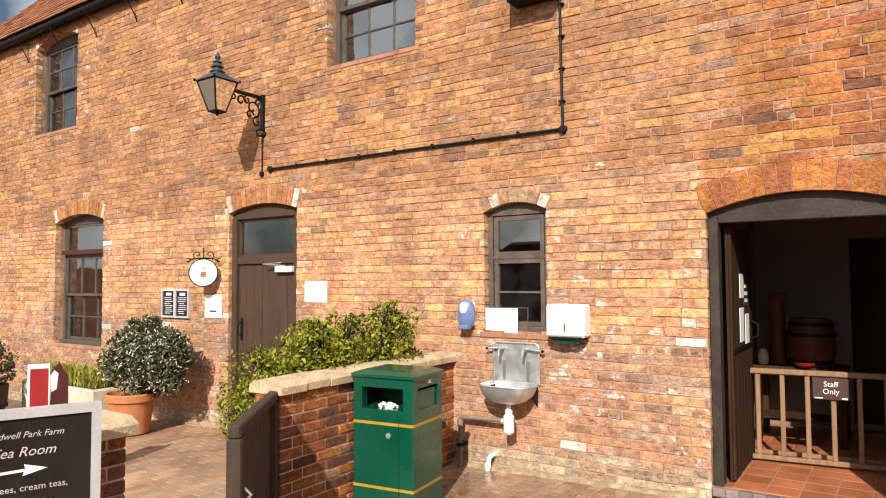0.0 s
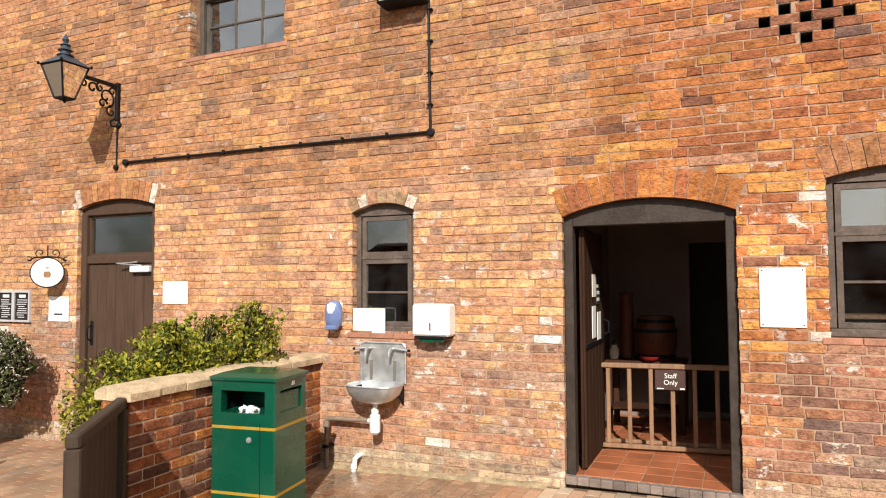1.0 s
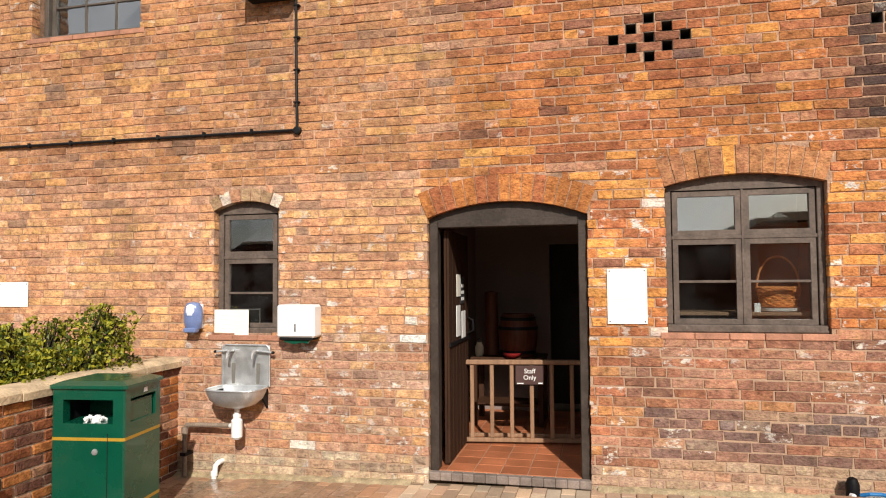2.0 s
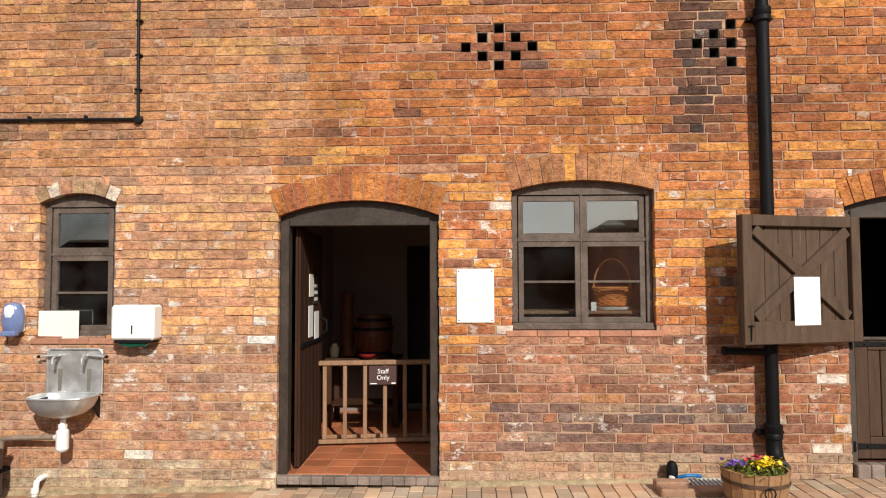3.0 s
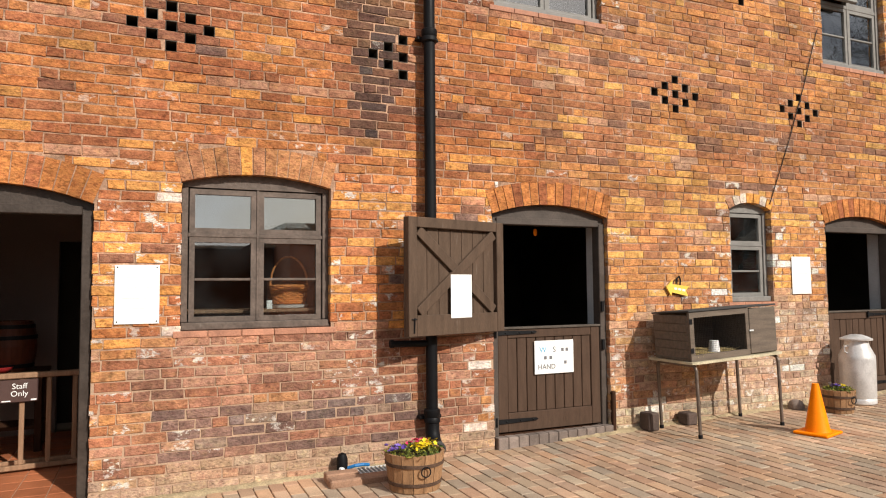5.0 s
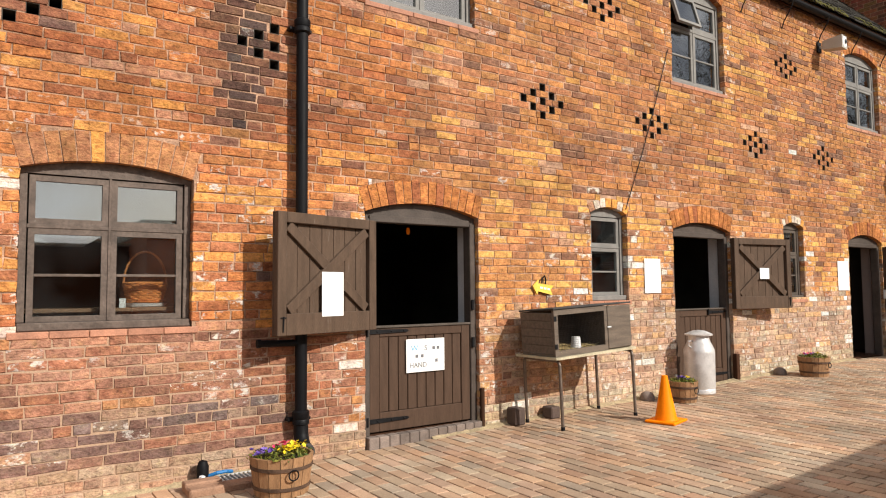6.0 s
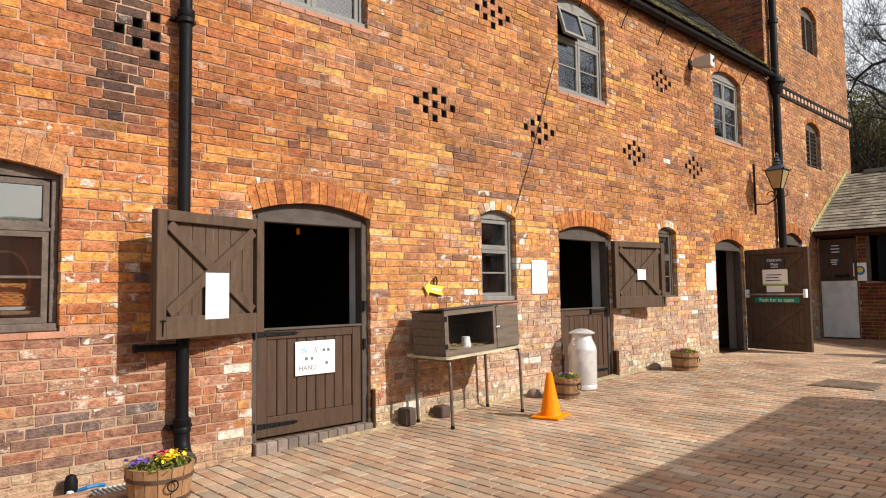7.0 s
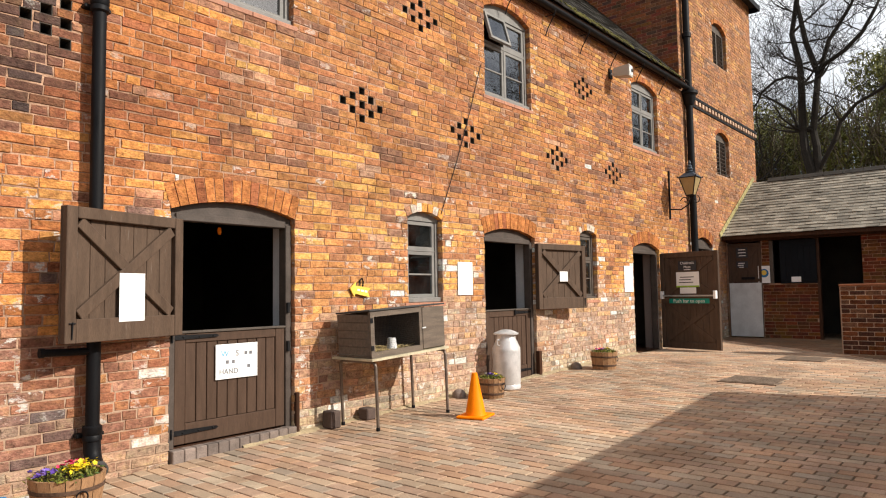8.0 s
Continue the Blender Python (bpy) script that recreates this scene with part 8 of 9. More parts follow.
for c, a0 in (((0.12, -0.10), 0.0), ((-0.10, -0.10), 2.0)):
    part("scroll", Geo().tube(spiral(c, 0.09, 0.015, a0, a0 + 5.5), 0.009, 6), M_IRON, l2)

# ---------------------------------------------------------------- lean-to shed across the end of the yard
SX, SY = 18.60, -9.4
GZ = ground_z(18)
shed = thing("slate_shed", pose(0, 0, 0), "low brick shed with a slate roof closing the yard", "shed", kind="structure")


def shed_wall():
    g = Geo()
    for y0, y1, z0, z1 in ((-0.06, -0.012, GZ, 2.62), (-0.98, -0.80, GZ, 2.62), (-1.96, -0.98, GZ, 1.47), (SY, -2.84, GZ, 2.62)):
        g.box((SX, y0, z0 - 0.1), (SX + 0.25, y1, z1))
    return g


part("wall", shed_wall(), M_MORTAR, shed)
part("door_post", Geo().box((SX - 0.01, -2.02, GZ - 0.05), (SX + 0.12, -1.96, 2.47), 0.005), M_OLDWOOD, shed, "dark timber post")
part("lintel", Geo().box((SX - 0.012, SY, 2.47), (SX + 0.1, -0.014, 2.60), 0.006), M_OLDWOOD, shed, "dark timber lintel")
part("back_wall", Geo().box((SX + 2.4, SY, GZ - 0.1), (SX + 2.6, -0.02, 4.0)).box((SX, SY - 0.2, GZ - 0.1), (SX + 2.6, SY, 4.0)), M_DARKROOM, shed)
g = Geo()
rng = random.Random(15)
z = GZ
while z < 2.55:
    y = SY + rng.uniform(-0.2, 0)
    while y < -0.02:
        a, b = y, y + STRETCH
        segs = [(SY, -2.84)] + ([(-1.96, -0.98)] if z < 1.40 else []) + [(-0.98, -0.82)]
        for p, q in segs:
            u, v = max(a, p), min(b, q)
            if v - u > 0.03:
                # tones scaled down: the shed front's shade is in the brick colour
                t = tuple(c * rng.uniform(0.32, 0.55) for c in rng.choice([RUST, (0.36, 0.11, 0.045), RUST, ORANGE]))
                vs = [(SX - 0.008, u, z), (SX - 0.008, v, z), (SX - 0.008, v, z + 0.066), (SX - 0.008, u, z + 0.066)]
                vs += [(SX + 0.01, w[1], w[2]) for w in vs]
                g.add(vs, [(0, 1, 2, 3), (0, 4, 5, 1), (1, 5, 6, 2), (2, 6, 7, 3), (3, 7, 4, 0)], None, t)
        y += STRETCH + JOINT
    z += COURSE
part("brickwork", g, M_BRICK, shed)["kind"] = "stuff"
part("roof_deck", Geo().prism([(SX - 0.28, 2.60), (SX + 2.4, 4.20), (SX + 5.2, 2.60), (SX + 5.2, 2.52), (SX + 2.4, 4.12), (SX - 0.28, 2.52)], SY - 0.3, -0.02), M_OLDWOOD, shed)
slates = tile_rows(Geo(), SY - 0.3, -0.02, (SX - 0.33, 2.60), (SX + 2.4, 4.22), 20, 0.24, 0.02, random.Random(16), axis="y")
part("slates", slates, M_SLATE, shed, "weathered grey slates")["kind"] = "stuff"
rt = Geo().prism([(-0.13, -0.05), (0, 0.06), (0.13, -0.05), (0.11, -0.08), (0, 0.02), (-0.11, -0.08)], 0, 0.43).mesh("ridge_tile", M_MOSSY)
for i in range(21):
    ob = new("ridge_tile", rt)
    ob.parent, ob.matrix_basis = shed, pose(SX + 2.4, SY - 0.25 + i * 0.44, 4.24)
fl_ = Geo()
for i in range(16):
    t = i / 15
    fl_.box((-0.09, -0.03, -0.05), (0.12, 0.0, 0.06), 0.01, m=Matrix.Translation((SX - 0.33 + 2.73 * t, -0.003, 2.66 + 1.62 * t)) @ pose(0, 0, 0, 0, -31, 0))
part("mortar_fillet", fl_, M_LICHEN, shed, "lichen-covered mortar fillet against the tower")["kind"] = "stuff"
sd = thing("shed_door", Matrix.Translation((SX - 0.02, -0.06, GZ)) @ pose(0, 0, 0, 0, 0, -90), "brown shed door with a galvanised lower sheet", "door", kind="structure")
part("leaf", Geo().box((0, 0, 0.03), (0.74, 0.03, 2.22)), M_DOOR, sd)
for i in range(5):
    part("plank", Geo().box((0.06 + i * 0.125, -0.012, 1.3), (0.18 + i * 0.125, -0.001, 2.14), 0.003), M_DOOR, sd)
part("stile", Geo().box((0, -0.025, 0.03), (0.06, -0.001, 2.22), 0.004), M_DOOR, sd)
part("stile", Geo().box((0.69, -0.025, 0.03), (0.75, -0.001, 2.22), 0.004), M_DOOR, sd)
part("top_rail", Geo().box((0.061, -0.024, 2.14), (0.689, -0.001, 2.22), 0.004), M_DOOR, sd)
part("brace", Geo().box((0, -0.03, -0.03), (1.02, -0.0125, 0.03), 0.003), M_DOOR, sd, m=Matrix.Translation((0.06, 0, 2.12)) @ pose(0, 0, 0, 0, 52, 0))
part("brace", Geo().box((0, -0.028, -0.03), (1.02, -0.0125, 0.03), 0.003), M_DOOR, sd, m=Matrix.Translation((0.06, 0, 1.33)) @ pose(0, 0, 0, 0, -52, 0))
part("metal_sheet", Geo().box((0.02, -0.05, 0.02), (0.74, -0.03, 1.28), 0.003), M_GALV, sd, "grey galvanised sheet")
part("bolt", Geo().box((0.3, -0.045, 1.36), (0.6, -0.026, 1.42), 0.004), M_IRON, sd)
for i, (z, h_) in enumerate(((2.0, 0.24), (1.72, 0.16))):
    s_ = thing("door_plate", Matrix.Translation((SX - 0.02, -0.06, GZ)) @ pose(0, 0, 0, 0, 0, -90) @ pose(0.33, -0.034, z), "small black plate with unreadable white lines", "sign", "plates on the shed door")
    part("plate", Geo().box((-0.13, -0.004, -h_ / 2), (0.13, 0.0, h_ / 2)), M_INK, s_)
    bars(s_, -0.1, 0.1, h_ / 2 - 0.04, 3, -0.0045, M_PAPER, h_ / 3.4, 0.018, 70 + i)
s_ = thing("round_emblem_notice", Matrix.Translation((SX - 0.03, -0.86, 1.68)) @ pose(0, 0, 0, 0, 0, -90), "white notice with a blue and yellow round emblem", "notice")
part("sheet", Geo().box((-0.13, -0.006, -0.2), (0.13, 0.0, 0.2)), M_PAPER, s_)
part("emblem", Geo().lathe([(0.10, 0), (0.10, 0.002)], 20, m=pose(0, -0.006, 0.03, 90, 0, 0)), M_BLUE, s_)
part("emblem_heart", Geo().lathe([(0.06, 0), (0.06, 0.002)], 16, m=pose(0, -0.0085, 0.04, 90, 0, 0)), M_YELLOW, s_)
sh_ = thing("shed_hatch", Matrix.Translation((SX - 0.02, -0.98, 0)) @ pose(0, 0, 0, 0, 0, -90), "dark grey plank hatch in the shed front", "hatch", kind="structure")
part("hatch_frame", Geo().box((0.0, 0.02, 1.47), (0.08, 0.1, 2.46)).box((0.9, 0.02, 1.47), (0.98, 0.1, 2.46)), M_FRAME, sh_)
for i in range(6):
    part("plank", Geo().box((0.24 + i * 0.125, -0.04, 1.46), (0.362 + i * 0.125, -0.015, 2.45), 0.003), M_SLATEDOOR, sh_)
part("brace", Geo().box((0, -0.055, -0.03), (1.1, -0.041, 0.03), 0.003), M_SLATEDOOR, sh_, m=Matrix.Translation((0.26, 0, 2.38)) @ pose(0, 0, 0, 0, 51, 0))
for z in (1.55, 2.34):
    part("ledge", Geo().box((0.25, -0.056, z - 0.04), (0.98, -0.041, z + 0.04), 0.003), M_SLATEDOOR, sh_)
s_ = thing("hatch_label", Matrix.Translation((SX - 0.08, -1.55, 1.55)) @ pose(0, 0, 0, 0, 0, -90), "small white label on the shed hatch", "notice")
part("sheet", Geo().box((-0.1, -0.003, -0.06), (0.1, 0.0, 0.06)), M_PAPER, s_)
# dark=0.46 carries the yard wall's shade in its bricks
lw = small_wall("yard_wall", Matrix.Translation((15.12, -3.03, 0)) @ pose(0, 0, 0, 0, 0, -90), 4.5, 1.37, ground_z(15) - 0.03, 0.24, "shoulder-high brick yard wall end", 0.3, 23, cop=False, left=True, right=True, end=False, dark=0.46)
part("wall_cap", Geo().box((-0.02, -0.13, 1.37), (4.5, 0.13, 1.41), 0.01), M_TILE, lw)
part("end_face", Geo().box((-0.012, -0.12, ground_z(15)), (0.0, 0.12, 1.37)), M_MORTAR, lw)

# ---------------------------------------------------------------- drain covers in the yard
M_COVER = material("dusty worn iron", (0.19, 0.14, 0.10), 0.8, 0.1, vary=0.4, scale=9, bump=0.3)
COVERS = [(10.74, 11.44, -3.02, -2.37), (13.42, 14.08, -3.0, -2.38)]
for i, (a, b, c, d_) in enumerate(COVERS):
    cv = thing("drain_cover", pose((a + b) / 2, (c + d_) / 2, ground_z(a)), "worn dark metal drain cover set in paving", "drain cover", "drain covers in the yard")
    part("frame", Geo().box((-(b - a) / 2 - 0.03, -(d_ - c) / 2 - 0.03, -0.03), ((b - a) / 2 + 0.03, (d_ - c) / 2 + 0.03, 0.011)), M_COVER, cv)
    for k in range(8):
        w_ = (b - a) / 8
        part("grate_bar", Geo().box((-(b - a) / 2 + k * w_ + 0.006, -(d_ - c) / 2, 0.011), (-(b - a) / 2 + (k + 1) * w_ - 0.012, (d_ - c) / 2, 0.017)), M_COVER, cv)

# ---------------------------------------------------------------- low building behind the camera: it throws the shade on the yard
ob_poly = [(4.0, -6.48), (8.6, -6.18), (11.25, -5.91), (11.8, -7.57), (12.6, -10.0), (12.6, -14.0), (4.0, -14.0)]
opp = thing("opposite_building", pose(0, 0, 0), "plain low brick building on the other side of the yard", "building", kind="structure")
part("wall", Geo().prism([(x, y - 0.25) for x, y in ob_poly], -0.6, 2.4, "z"), M_PLAINBRICK, opp)
part("roof", Geo().prism(ob_poly, 2.42, 2.56, "z"), M_SLATE, opp)
# wing added out of view so the lower panes reflect something dark
part("wing_wall", Geo().box((-9.0, -14.0, -0.8), (3.99, -8.4, 2.28)), M_OLDWOOD, opp, "unseen dark wing added for the window reflections")
part("wing_roof", Geo().prism([(-8.2, 2.281), (-8.2, 2.33), (-14.2, 2.45), (-14.2, 2.281)], -9.2, 3.99, "x"), M_SLATE, opp)
tagged(part("wall_south", Geo().box((-15.3, -16.3, -0.8), (4.0, -16.0, 1.9)), M_PLAINBRICK), "plain low brick wall closing the yard", "wall", kind="structure")
# unseen gable, sloped to throw a diagonal shadow edge over the shed yard
tagged(part("wall_east", Geo().prism([(14.5, -0.3), (14.5, 3.70), (21.0, 7.33), (24.5, 5.4), (24.5, -0.3)], -10.15, -9.85), M_PLAINBRICK), "plain brick gable wall closing the shed yard", "wall", kind="structure")
tagged(part("wall_west", Geo().box((-15.6, -16.3, -0.8), (-15.31, 0.3, 1.9)), M_PLAINBRICK), "plain brick wall closing the yard", "wall", kind="structure")


# ---------------------------------------------------------------- trees beyond the shed
def grow(g, rng, p, d, r, ln, depth):
    """A limb that wanders, tapers and forks."""
    pts, radii = [p], [r]
    for i in range(5):
        d = (d + Vector((rng.uniform(-1, 1), rng.uniform(-1, 1), rng.uniform(-0.6, 0.9))) * 0.36).normalized()
        p = p + d * ln / 5
        pts.append(p)
        radii.append(max(r * (1 - 0.12 * (i + 1)), 0.006))
    g.tube(pts, radii, 7 if r > 0.08 else (5 if r > 0.03 else 3))
    if depth == 0:
        return
    for k in range(4):
        e = (d * (1.0 if k == 0 else 0.55) + Vector((rng.uniform(-1, 1), rng.uniform(-1, 1), rng.uniform(-0.45, 0.8))) * (0.35 if k == 0 else 0.85)).normalized()
        i = 5 if k == 0 else rng.choice([2, 3, 4])
        grow(g, rng, pts[i], e, radii[i] * (0.85 if k == 0 else rng.uniform(0.45, 0.65)), ln * (0.85 if k == 0 else rng.uniform(0.5, 0.75)), depth - 1)


def bare_tree(m, seed, r, height, label, depth=6):
    t = thing("bare_tree", m, label, "tree", "bare trees beyond the shed")
    rng = random.Random(seed)
    fork = height * 0.30
    g = Geo().tube([(0, 0, -0.3), (0.02, 0, 0.5), (0.10, 0.04, fork * 0.5), (0.06, 0.10, fork + 0.2)], [r * 1.35, r * 1.05, r * 0.9, r * 0.8], 10)
    part("trunk", g, M_BARK, t)
    c = Geo()
    for k in range(4):
        a = k * 1.65 + rng.uniform(-0.4, 0.4)
        lean = 0.2 if k == 0 else rng.uniform(0.45, 0.85)
        grow(c, rng, Vector((0.06, 0.09, fork * (1.0 - 0.07 * k))), Vector((math.cos(a) * lean, math.sin(a) * lean, 1)).normalized(), r * (0.62 if k == 0 else 0.45), height * (0.24 if k == 0 else 0.2), depth)
    part("crown", c, M_BARK, t)["kind"] = "stuff"
    return t


def forked_tree(m, seed, label):
    """A low-forking winter tree: two upright stems that fork again into wandering limbs."""
    t = thing("bare_tree", m, label, "tree", "bare trees beyond the shed")
    rng = random.Random(seed)
    part("trunk", Geo().tube([(0, -0.2, -0.3), (0.03, -0.2, 1.5), (0.0, -0.16, 3.4), (0.05, -0.2, 5.2)], [0.40, 0.30, 0.26, 0.22], 12), M_BARK, t)
    stems = [[(0.0, -0.14, 5.0), (0.0, 0.07, 6.0), (0.1, 0.14, 6.7), (0.1, 0.11, 8.4), (0.0, 0.11, 9.1), (0.1, 0.34, 10.3), (0.0, 0.1, 11.5)],
             [(0.05, -0.28, 5.1), (0.1, -0.27, 6.1), (0.2, -0.17, 6.7), (0.1, -0.44, 8.7), (0.1, -0.1, 9.9), (0.0, 0.03, 10.9)],
             [(0.1, -0.42, 8.5), (-0.1, -0.68, 8.9), (-0.2, -1.3, 9.2), (-0.3, -1.9, 9.7), (-0.3, -2.3, 10.4)],
             [(0.1, -0.44, 8.6), (0.2, -0.8, 9.8), (0.3, -1.1, 10.3), (0.3, -1.5, 10.9)],
             [(0.1, 0.1, 8.6), (0.3, 0.6, 8.85), (0.3, 1.0, 8.8), (0.4, 1.5, 8.5)],
             [(0.1, -0.17, 6.7), (0.2, 0.3, 6.9), (0.3, 0.55, 7.6), (0.4, 1.0, 8.0), (0.5, 1.5, 8.4)],
             [(0.0, -0.35, 5.3), (-0.2, -0.9, 6.2), (-0.2, -1.1, 6.8), (-0.3, -1.6, 7.3), (-0.4, -2.4, 7.65)]]
    c = Geo()
    for s, pts in enumerate(stems):
        r0 = (0.165, 0.145, 0.085, 0.08, 0.06, 0.06, 0.08)[s]
        radii = [r0 * (1 - 0.09 * i) for i in range(len(pts))]
        part("stem", Geo().tube(pts, radii, 9), M_BARK, t)
        end = Vector(pts[-1])
        run = (end - Vector(pts[-2])).normalized()
        grow(c, rng, end, run, radii[-1] * 0.9, 1.9, 4)
        for i in range(2, len(pts)):
            for _ in range(2):
                side = rng.choice([-1, 1])
                d = Vector((rng.uniform(-0.8, 0.8), side * rng.uniform(0.6, 1.2), rng.uniform(0.1, 0.9))).normalized()
                grow(c, rng, Vector(pts[i]), d, radii[i] * rng.uniform(0.35, 0.55), rng.uniform(0.9, 1.7), 3)
    part("crown", c, M_BARK, t)["kind"] = "stuff"


forked_tree(pose(28.0, 0.05, 0.2), 58, "large bare winter tree forking low into upright stems")
bare_tree(pose(36.0, 4.6, 0.2), 52, 0.26, 17.0, "bare twiggy tree behind the slate shed", 4)
bare_tree(pose(38.0, -3.5, 0.2), 57, 0.28, 17.0, "bare twiggy tree behind the slate shed", 4)
bare_tree(pose(45.0, 5.5, 0.2), 53, 0.34, 20.0, "tall bare tree at the back of the yard", 4)
bare_tree(pose(31.0, -14.6, 0.0), 54, 0.50, 20.0, "bare tree beyond the opposite building", 5)
bare_tree(pose(36.0, -9.8, 0.0), 55, 0.45, 18.0, "bare tree beyond the opposite building", 5)
wl = Geo()
rng = random.Random(61)
for i in range(190):
    u = rng.uniform(0, 1)
    c = (40 + rng.uniform(-2, 10), -5 + 17 * u + rng.uniform(-1, 1), 4.0 + 8.0 * rng.random() ** 1.5)
    leaf_clump(wl, rng, c, (1.9, 1.9, 1.5), 480, 0.14)
for i in range(26):
    h = rng.random()
    leaf_clump(wl, rng, (44 + rng.uniform(-0.6, 0.6), -0.9 + rng.uniform(-1.0, 1.0) * (1.15 - h), 5.5 + 8.0 * h), (1.1, 1.1, 0.8), 420, 0.12)
tagged(part("woodland_undergrowth", wl, M_WOODLAND), "tangled green-brown undergrowth of the wood behind", "woodland", kind="stuff")
tg = Geo()
for i in range(3600):
    p = Vector((38 + rng.uniform(-2, 10), -5 + 17 * rng.random(), rng.uniform(2.0, 9.0)))
    d_ = Vector((rng.uniform(-0.6, 0.6), rng.uniform(-0.6, 0.6), 1)).normalized() * rng.uniform(1.2, 3.2)
    tg.tube([p, p + d_ * 0.5 + Vector((rng.uniform(-0.2, 0.2), rng.uniform(-0.2, 0.2), 0)), p + d_], [0.03, 0.02, 0.006], 3)
tagged(part("woodland_saplings", tg, M_TWIG), "thin bare saplings along the edge of the wood", "woodland", kind="stuff")

# ---------------------------------------------------------------- brickwork, arches, pavers: pieces last
rng = random.Random(11)
far_bricks = Geo()
NEAR = (1.33, 4.52, -0.12, 1.70)       # stretch of wall whose bricks are parts
near_list = []


def take(x0, x1, z0, z1, y, tone):
    if z1 < ground_z((x0 + x1) / 2) - 0.03:
        return
    if NEAR[0] <= x0 and x1 <= NEAR[1] and NEAR[2] < z0 and z1 < NEAR[3] and len(near_list) < 320:
        near_list.append((x0, x1, z0, z1, y, tone))
    else:
        brick_geo(far_bricks, x0, x1, z0, z1, y, tone)


lay_courses(rng, WALL_L, TOWER_L, BASE_COURSE, EAVE_Z - 0.05, take)
lay_courses(rng, TOWER_L - 0.0, WALL_R, BASE_COURSE, TOWER_Z - 0.05, take)
part("brickwork", far_bricks, M_BRICK, wall)["kind"] = "stuff"
for x0, x1, z0, z1, y, tone in near_list:
    g = Geo()
    w = x1 - x0
    brick_geo(g, -w / 2, w / 2, 0, z1 - z0, 0, tone)
    part("brick", g, M_BRICK, wall, m=pose((x0 + x1) / 2, y, z0))

# arch rings: one wedge brick after another
for key, (x0, x1, zb, zs, zc, ring) in OPENINGS.items():
    n = max(7, int((x1 - x0) / (0.083 if ring > 0.15 else 0.088)))
    inner, outer = arc(x0, x1, zs, zc, n * 10), arc(x0, x1, zs, zc, n * 10, grow=ring - 0.008)
    for i in range(n):
        a, b = i * 10, i * 10 + 9
        if key in ("narrow_mid", "narrow_west", "narrow_east"):
            t = PAINT if rng.random() < 0.5 else rng.choice([PINK, OCHRE, SAND])
        else:
            t = rng.choice([ORANGE, ORANGE, RUST, ORANGE])
            if x1 < 1.3:
                t = tuple(0.55 * a_ + 0.45 * b_ for a_, b_ in zip(t, rng.choice([(0.50, 0.27, 0.13), (0.55, 0.33, 0.17), (0.42, 0.23, 0.14)])))
            if x1 < -1 and i in (0, n - 1):
                t = PAINT
        k = rng.uniform(0.8, 1.15)
        if key == "wide_window":
            t = tuple(0.45 * a_ + 0.55 * b_ for a_, b_ in zip(t, (0.40, 0.215, 0.115)))
        if key == "wide_window" and i == n // 2 - 1:
            t, k = OCHRE, 1.1
        poly = [inner[a], inner[b], outer[b], outer[a]]
        y = rng.uniform(-0.005, 0.001)
        part("arch_brick", Geo().prism(poly, y, 0.1, "y", None, (*(c * k for c in t[:3]), 0.0)), M_BRICK, wall)

# dark sleeves added in the honeycomb vent holes to hide their sunlit sides
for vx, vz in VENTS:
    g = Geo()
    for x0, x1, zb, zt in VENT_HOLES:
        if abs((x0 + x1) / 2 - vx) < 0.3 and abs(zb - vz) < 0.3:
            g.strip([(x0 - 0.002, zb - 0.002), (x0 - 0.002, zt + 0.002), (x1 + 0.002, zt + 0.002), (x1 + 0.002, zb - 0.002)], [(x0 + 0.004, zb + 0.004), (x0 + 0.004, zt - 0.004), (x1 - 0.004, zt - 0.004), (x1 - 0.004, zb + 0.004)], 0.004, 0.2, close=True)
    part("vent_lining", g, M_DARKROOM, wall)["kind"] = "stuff"

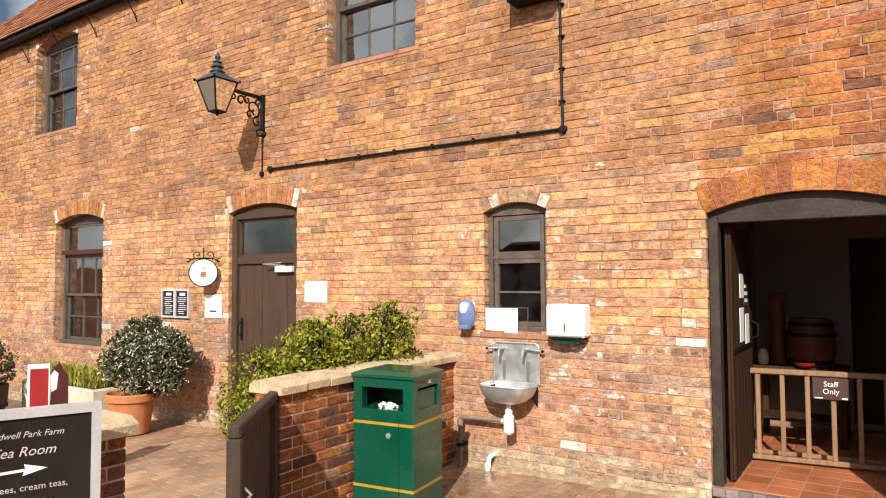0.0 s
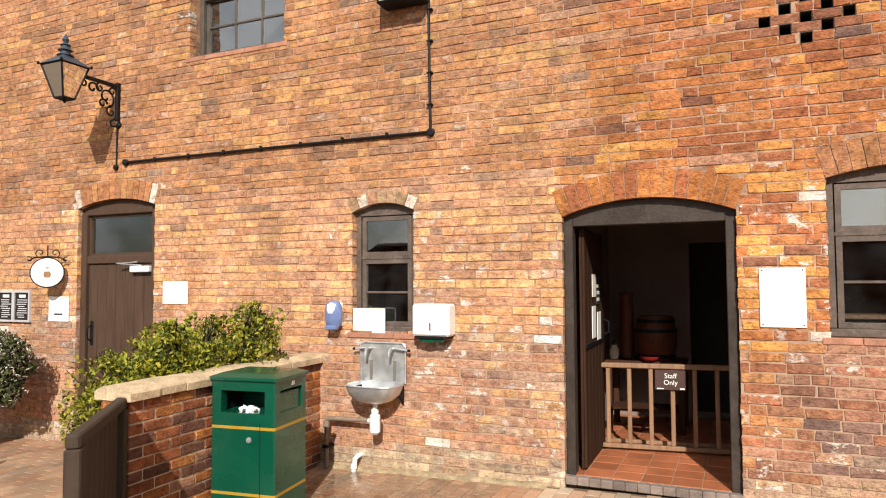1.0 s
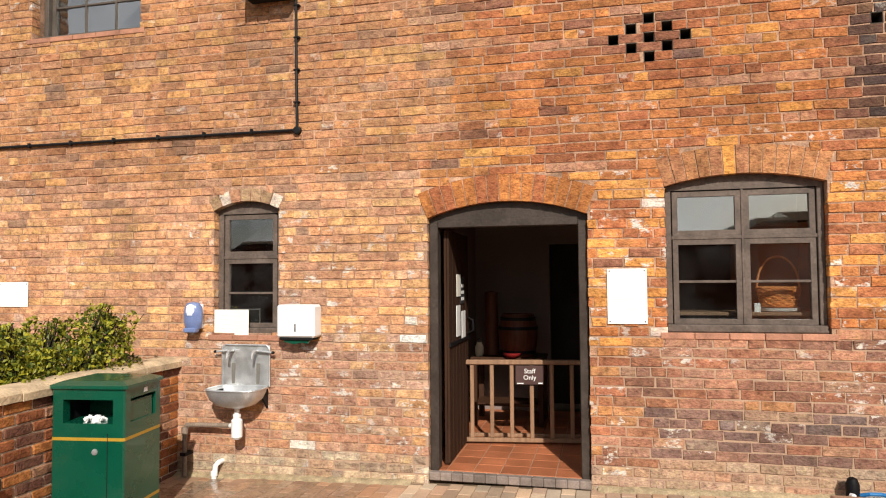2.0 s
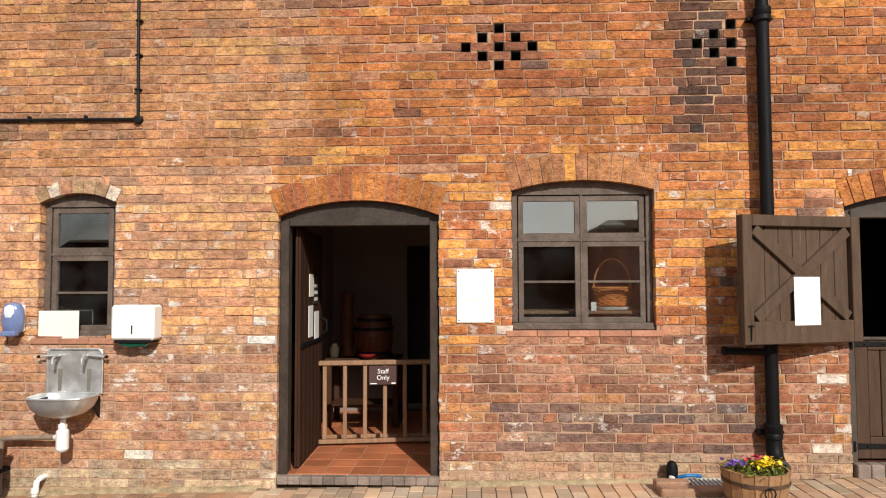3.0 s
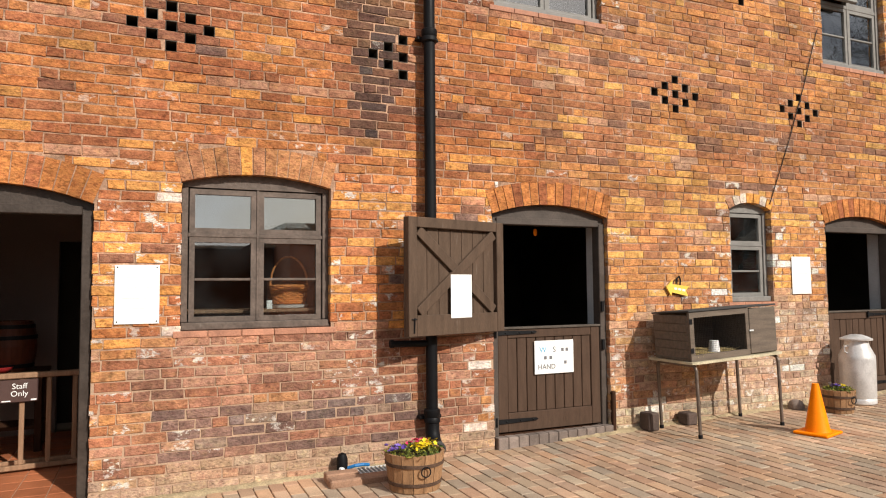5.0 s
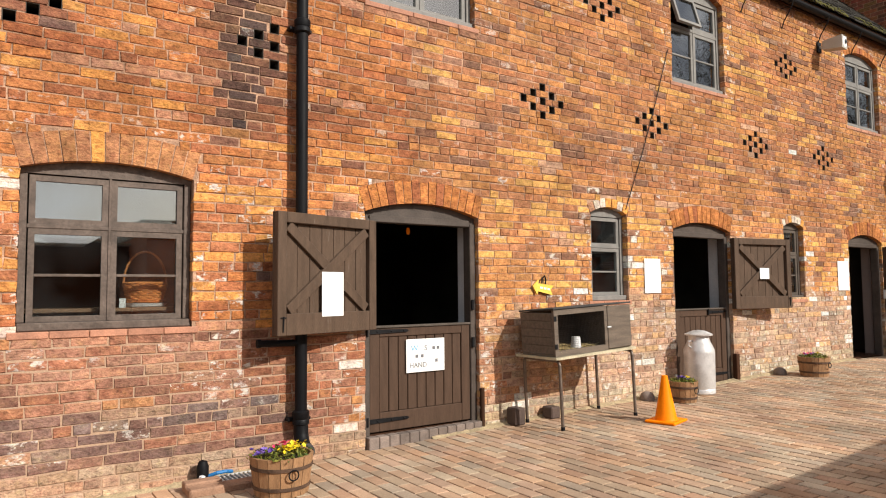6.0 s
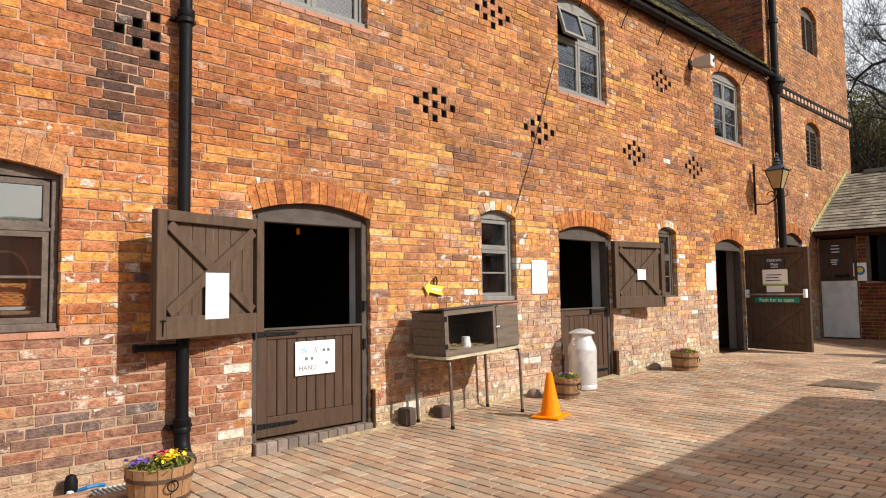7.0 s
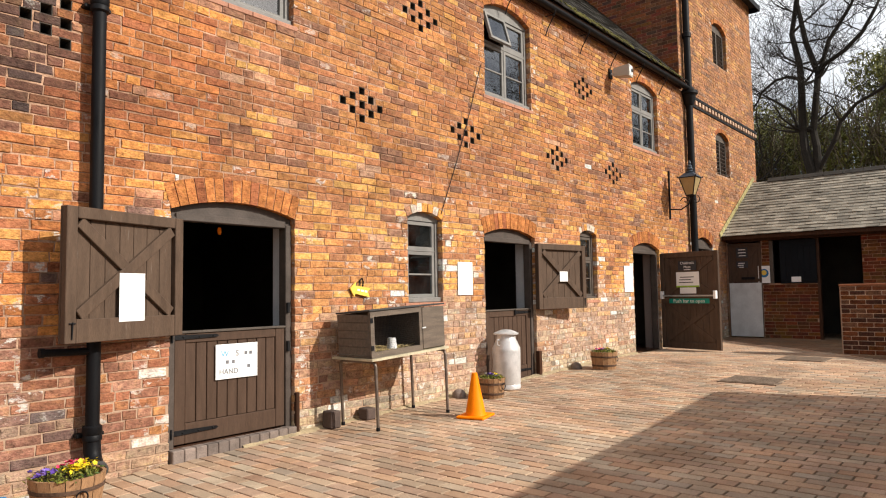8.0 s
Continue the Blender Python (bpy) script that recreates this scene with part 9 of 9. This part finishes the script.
# pavers of the yard, rows running away from the wall
PTONES = [(0.46, 0.315, 0.205), (0.49, 0.35, 0.235), (0.44, 0.285, 0.185), (0.46, 0.345, 0.25), (0.40, 0.30, 0.22), (0.51, 0.38, 0.26)]
PTONES = [tuple(0.6 * a + 0.4 * b for a, b in zip(t, (0.465, 0.33, 0.225))) for t in PTONES]
STEP, LONG = 0.112, 0.232
field, wet_field, near_pavers = Geo(), Geo(), []
row = 0
x = -9.0
while x < 18.4:
    y = -9.2 + (LONG / 2 if row % 2 else 0) + rng.uniform(-0.01, 0.01)
    while y < -0.03:
        a, b = y, min(y + LONG - 0.013, -0.012)
        cx, cy = x + STEP / 2, (a + b) / 2
        z = ground_z(cx) + 0.004 * noise.noise(Vector((cx * 1.3, cy * 1.3, 0.0))) + rng.uniform(-0.0016, 0.0016)
        hit = any(p + 0.04 < cx < q - 0.04 and r + 0.09 < cy < s - 0.09 for p, q, r, s in COVERS)
        if b - a > 0.04 and not hit:
            k = rng.uniform(0.82, 1.13) * (1 + 0.22 * noise.noise(Vector((cx * 0.9, cy * 0.9, 7.7))))
            t = tuple(c * k * m_ for c, m_ in zip(rng.choice(PTONES), rng.choice([(1, 1, 1), (1.05, 0.97, 0.92), (1.02, 0.95, 0.95), (0.93, 1.0, 1.05)])))
            if cx < -0.2 + 0.8 * noise.noise(Vector((cx, cy, 1.0))):      # redder batch by the tea room
                t = (t[0] * 0.86, t[1] * 0.77, t[2] * 0.72)
            if cx > 14.95 + 0.89 * (cy + 3.02) and cx > 13.5:             # shade painted into the pavers beyond the gable shadow's diagonal edge
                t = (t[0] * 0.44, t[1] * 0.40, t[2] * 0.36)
            if 3.6 < cx < 6.2 and -3.4 < cy < -2.2 and len(near_pavers) < 300:
                near_pavers.append((cx, cy, z, b - a, t))
            else:
                w, h, c = STEP / 2 - 0.003, (b - a) / 2, 0.003
                vs = [(cx - w + c, cy - h + c, z), (cx + w - c, cy - h + c, z), (cx + w - c, cy + h - c, z), (cx - w + c, cy + h - c, z), (cx - w, cy - h, z - c), (cx + w, cy - h, z - c), (cx + w, cy + h, z - c), (cx - w, cy + h, z - c), (cx - w, cy - h, z - 0.03), (cx + w, cy - h, z - 0.03), (cx + w, cy + h, z - 0.03), (cx - w, cy + h, z - 0.03)]
                fs = [(0, 1, 2, 3)]
                for i in range(4):
                    j = (i + 1) % 4
                    fs += [(i, 4 + i, 4 + j, j), (4 + i, 8 + i, 8 + j, 4 + j)]
                damp = ((cx + 1.15) / 1.25) ** 2 + ((cy + 0.75) / 0.75) ** 2 + 0.7 * noise.noise(Vector((cx * 1.7, cy * 1.7, 2.2)))
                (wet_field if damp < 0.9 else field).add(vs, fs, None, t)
        y += LONG
    x += STEP
    row += 1
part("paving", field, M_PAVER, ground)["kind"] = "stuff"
part("wet_paving", wet_field, M_WETPAVER, ground, "wet shining pavers by the sink drain")["kind"] = "stuff"
for cx, cy, z, ln, t in near_pavers:
    g = Geo().box((-STEP / 2 + 0.003, -ln / 2, -0.03), (STEP / 2 - 0.003, ln / 2, 0), 0.003, None, t)
    part("paver", g, M_PAVER, ground, m=pose(cx, cy, z))

# grit and moss gathered along the foot of the wall
rng = random.Random(77)
for a0, a1 in ((-3.3, -0.14), (1.36, 3.98), (5.2, 8.4), (9.4, 13.4)):
    tops = []
    n = int((a1 - a0) / 0.04)
    g = Geo()
    for i in range(n + 1):
        x = a0 + (a1 - a0) * i / n
        s_ = 0.5 + 0.5 * noise.noise(Vector((x * 2.3, 1.0, 8.0))) + 0.25 * noise.noise(Vector((x * 9.0, 2.0, 8.0)))
        tops.append((0.035 + 0.10 * max(s_, 0.05), 0.008 + 0.030 * max(s_, 0.0) * rng.uniform(0.6, 1.2)))
    vs = []
    for i, (w_, h_) in enumerate(tops):
        x = a0 + (a1 - a0) * i / n
        z = ground_z(x)
        vs += [(x, 0.01, z + h_ + 0.006), (x, -w_ * 0.4, z + h_ * 0.7 + 0.004), (x, -w_, z - 0.006)]
    fs = [(i * 3 + j, i * 3 + j + 1, i * 3 + j + 4, i * 3 + j + 3) for i in range(n) for j in range(2)]
    g.add(vs, fs)
    tagged(part("grit_strip", g, M_FOOTGRIT), "sandy grit with patches of moss along the wall foot", "grit", kind="stuff")
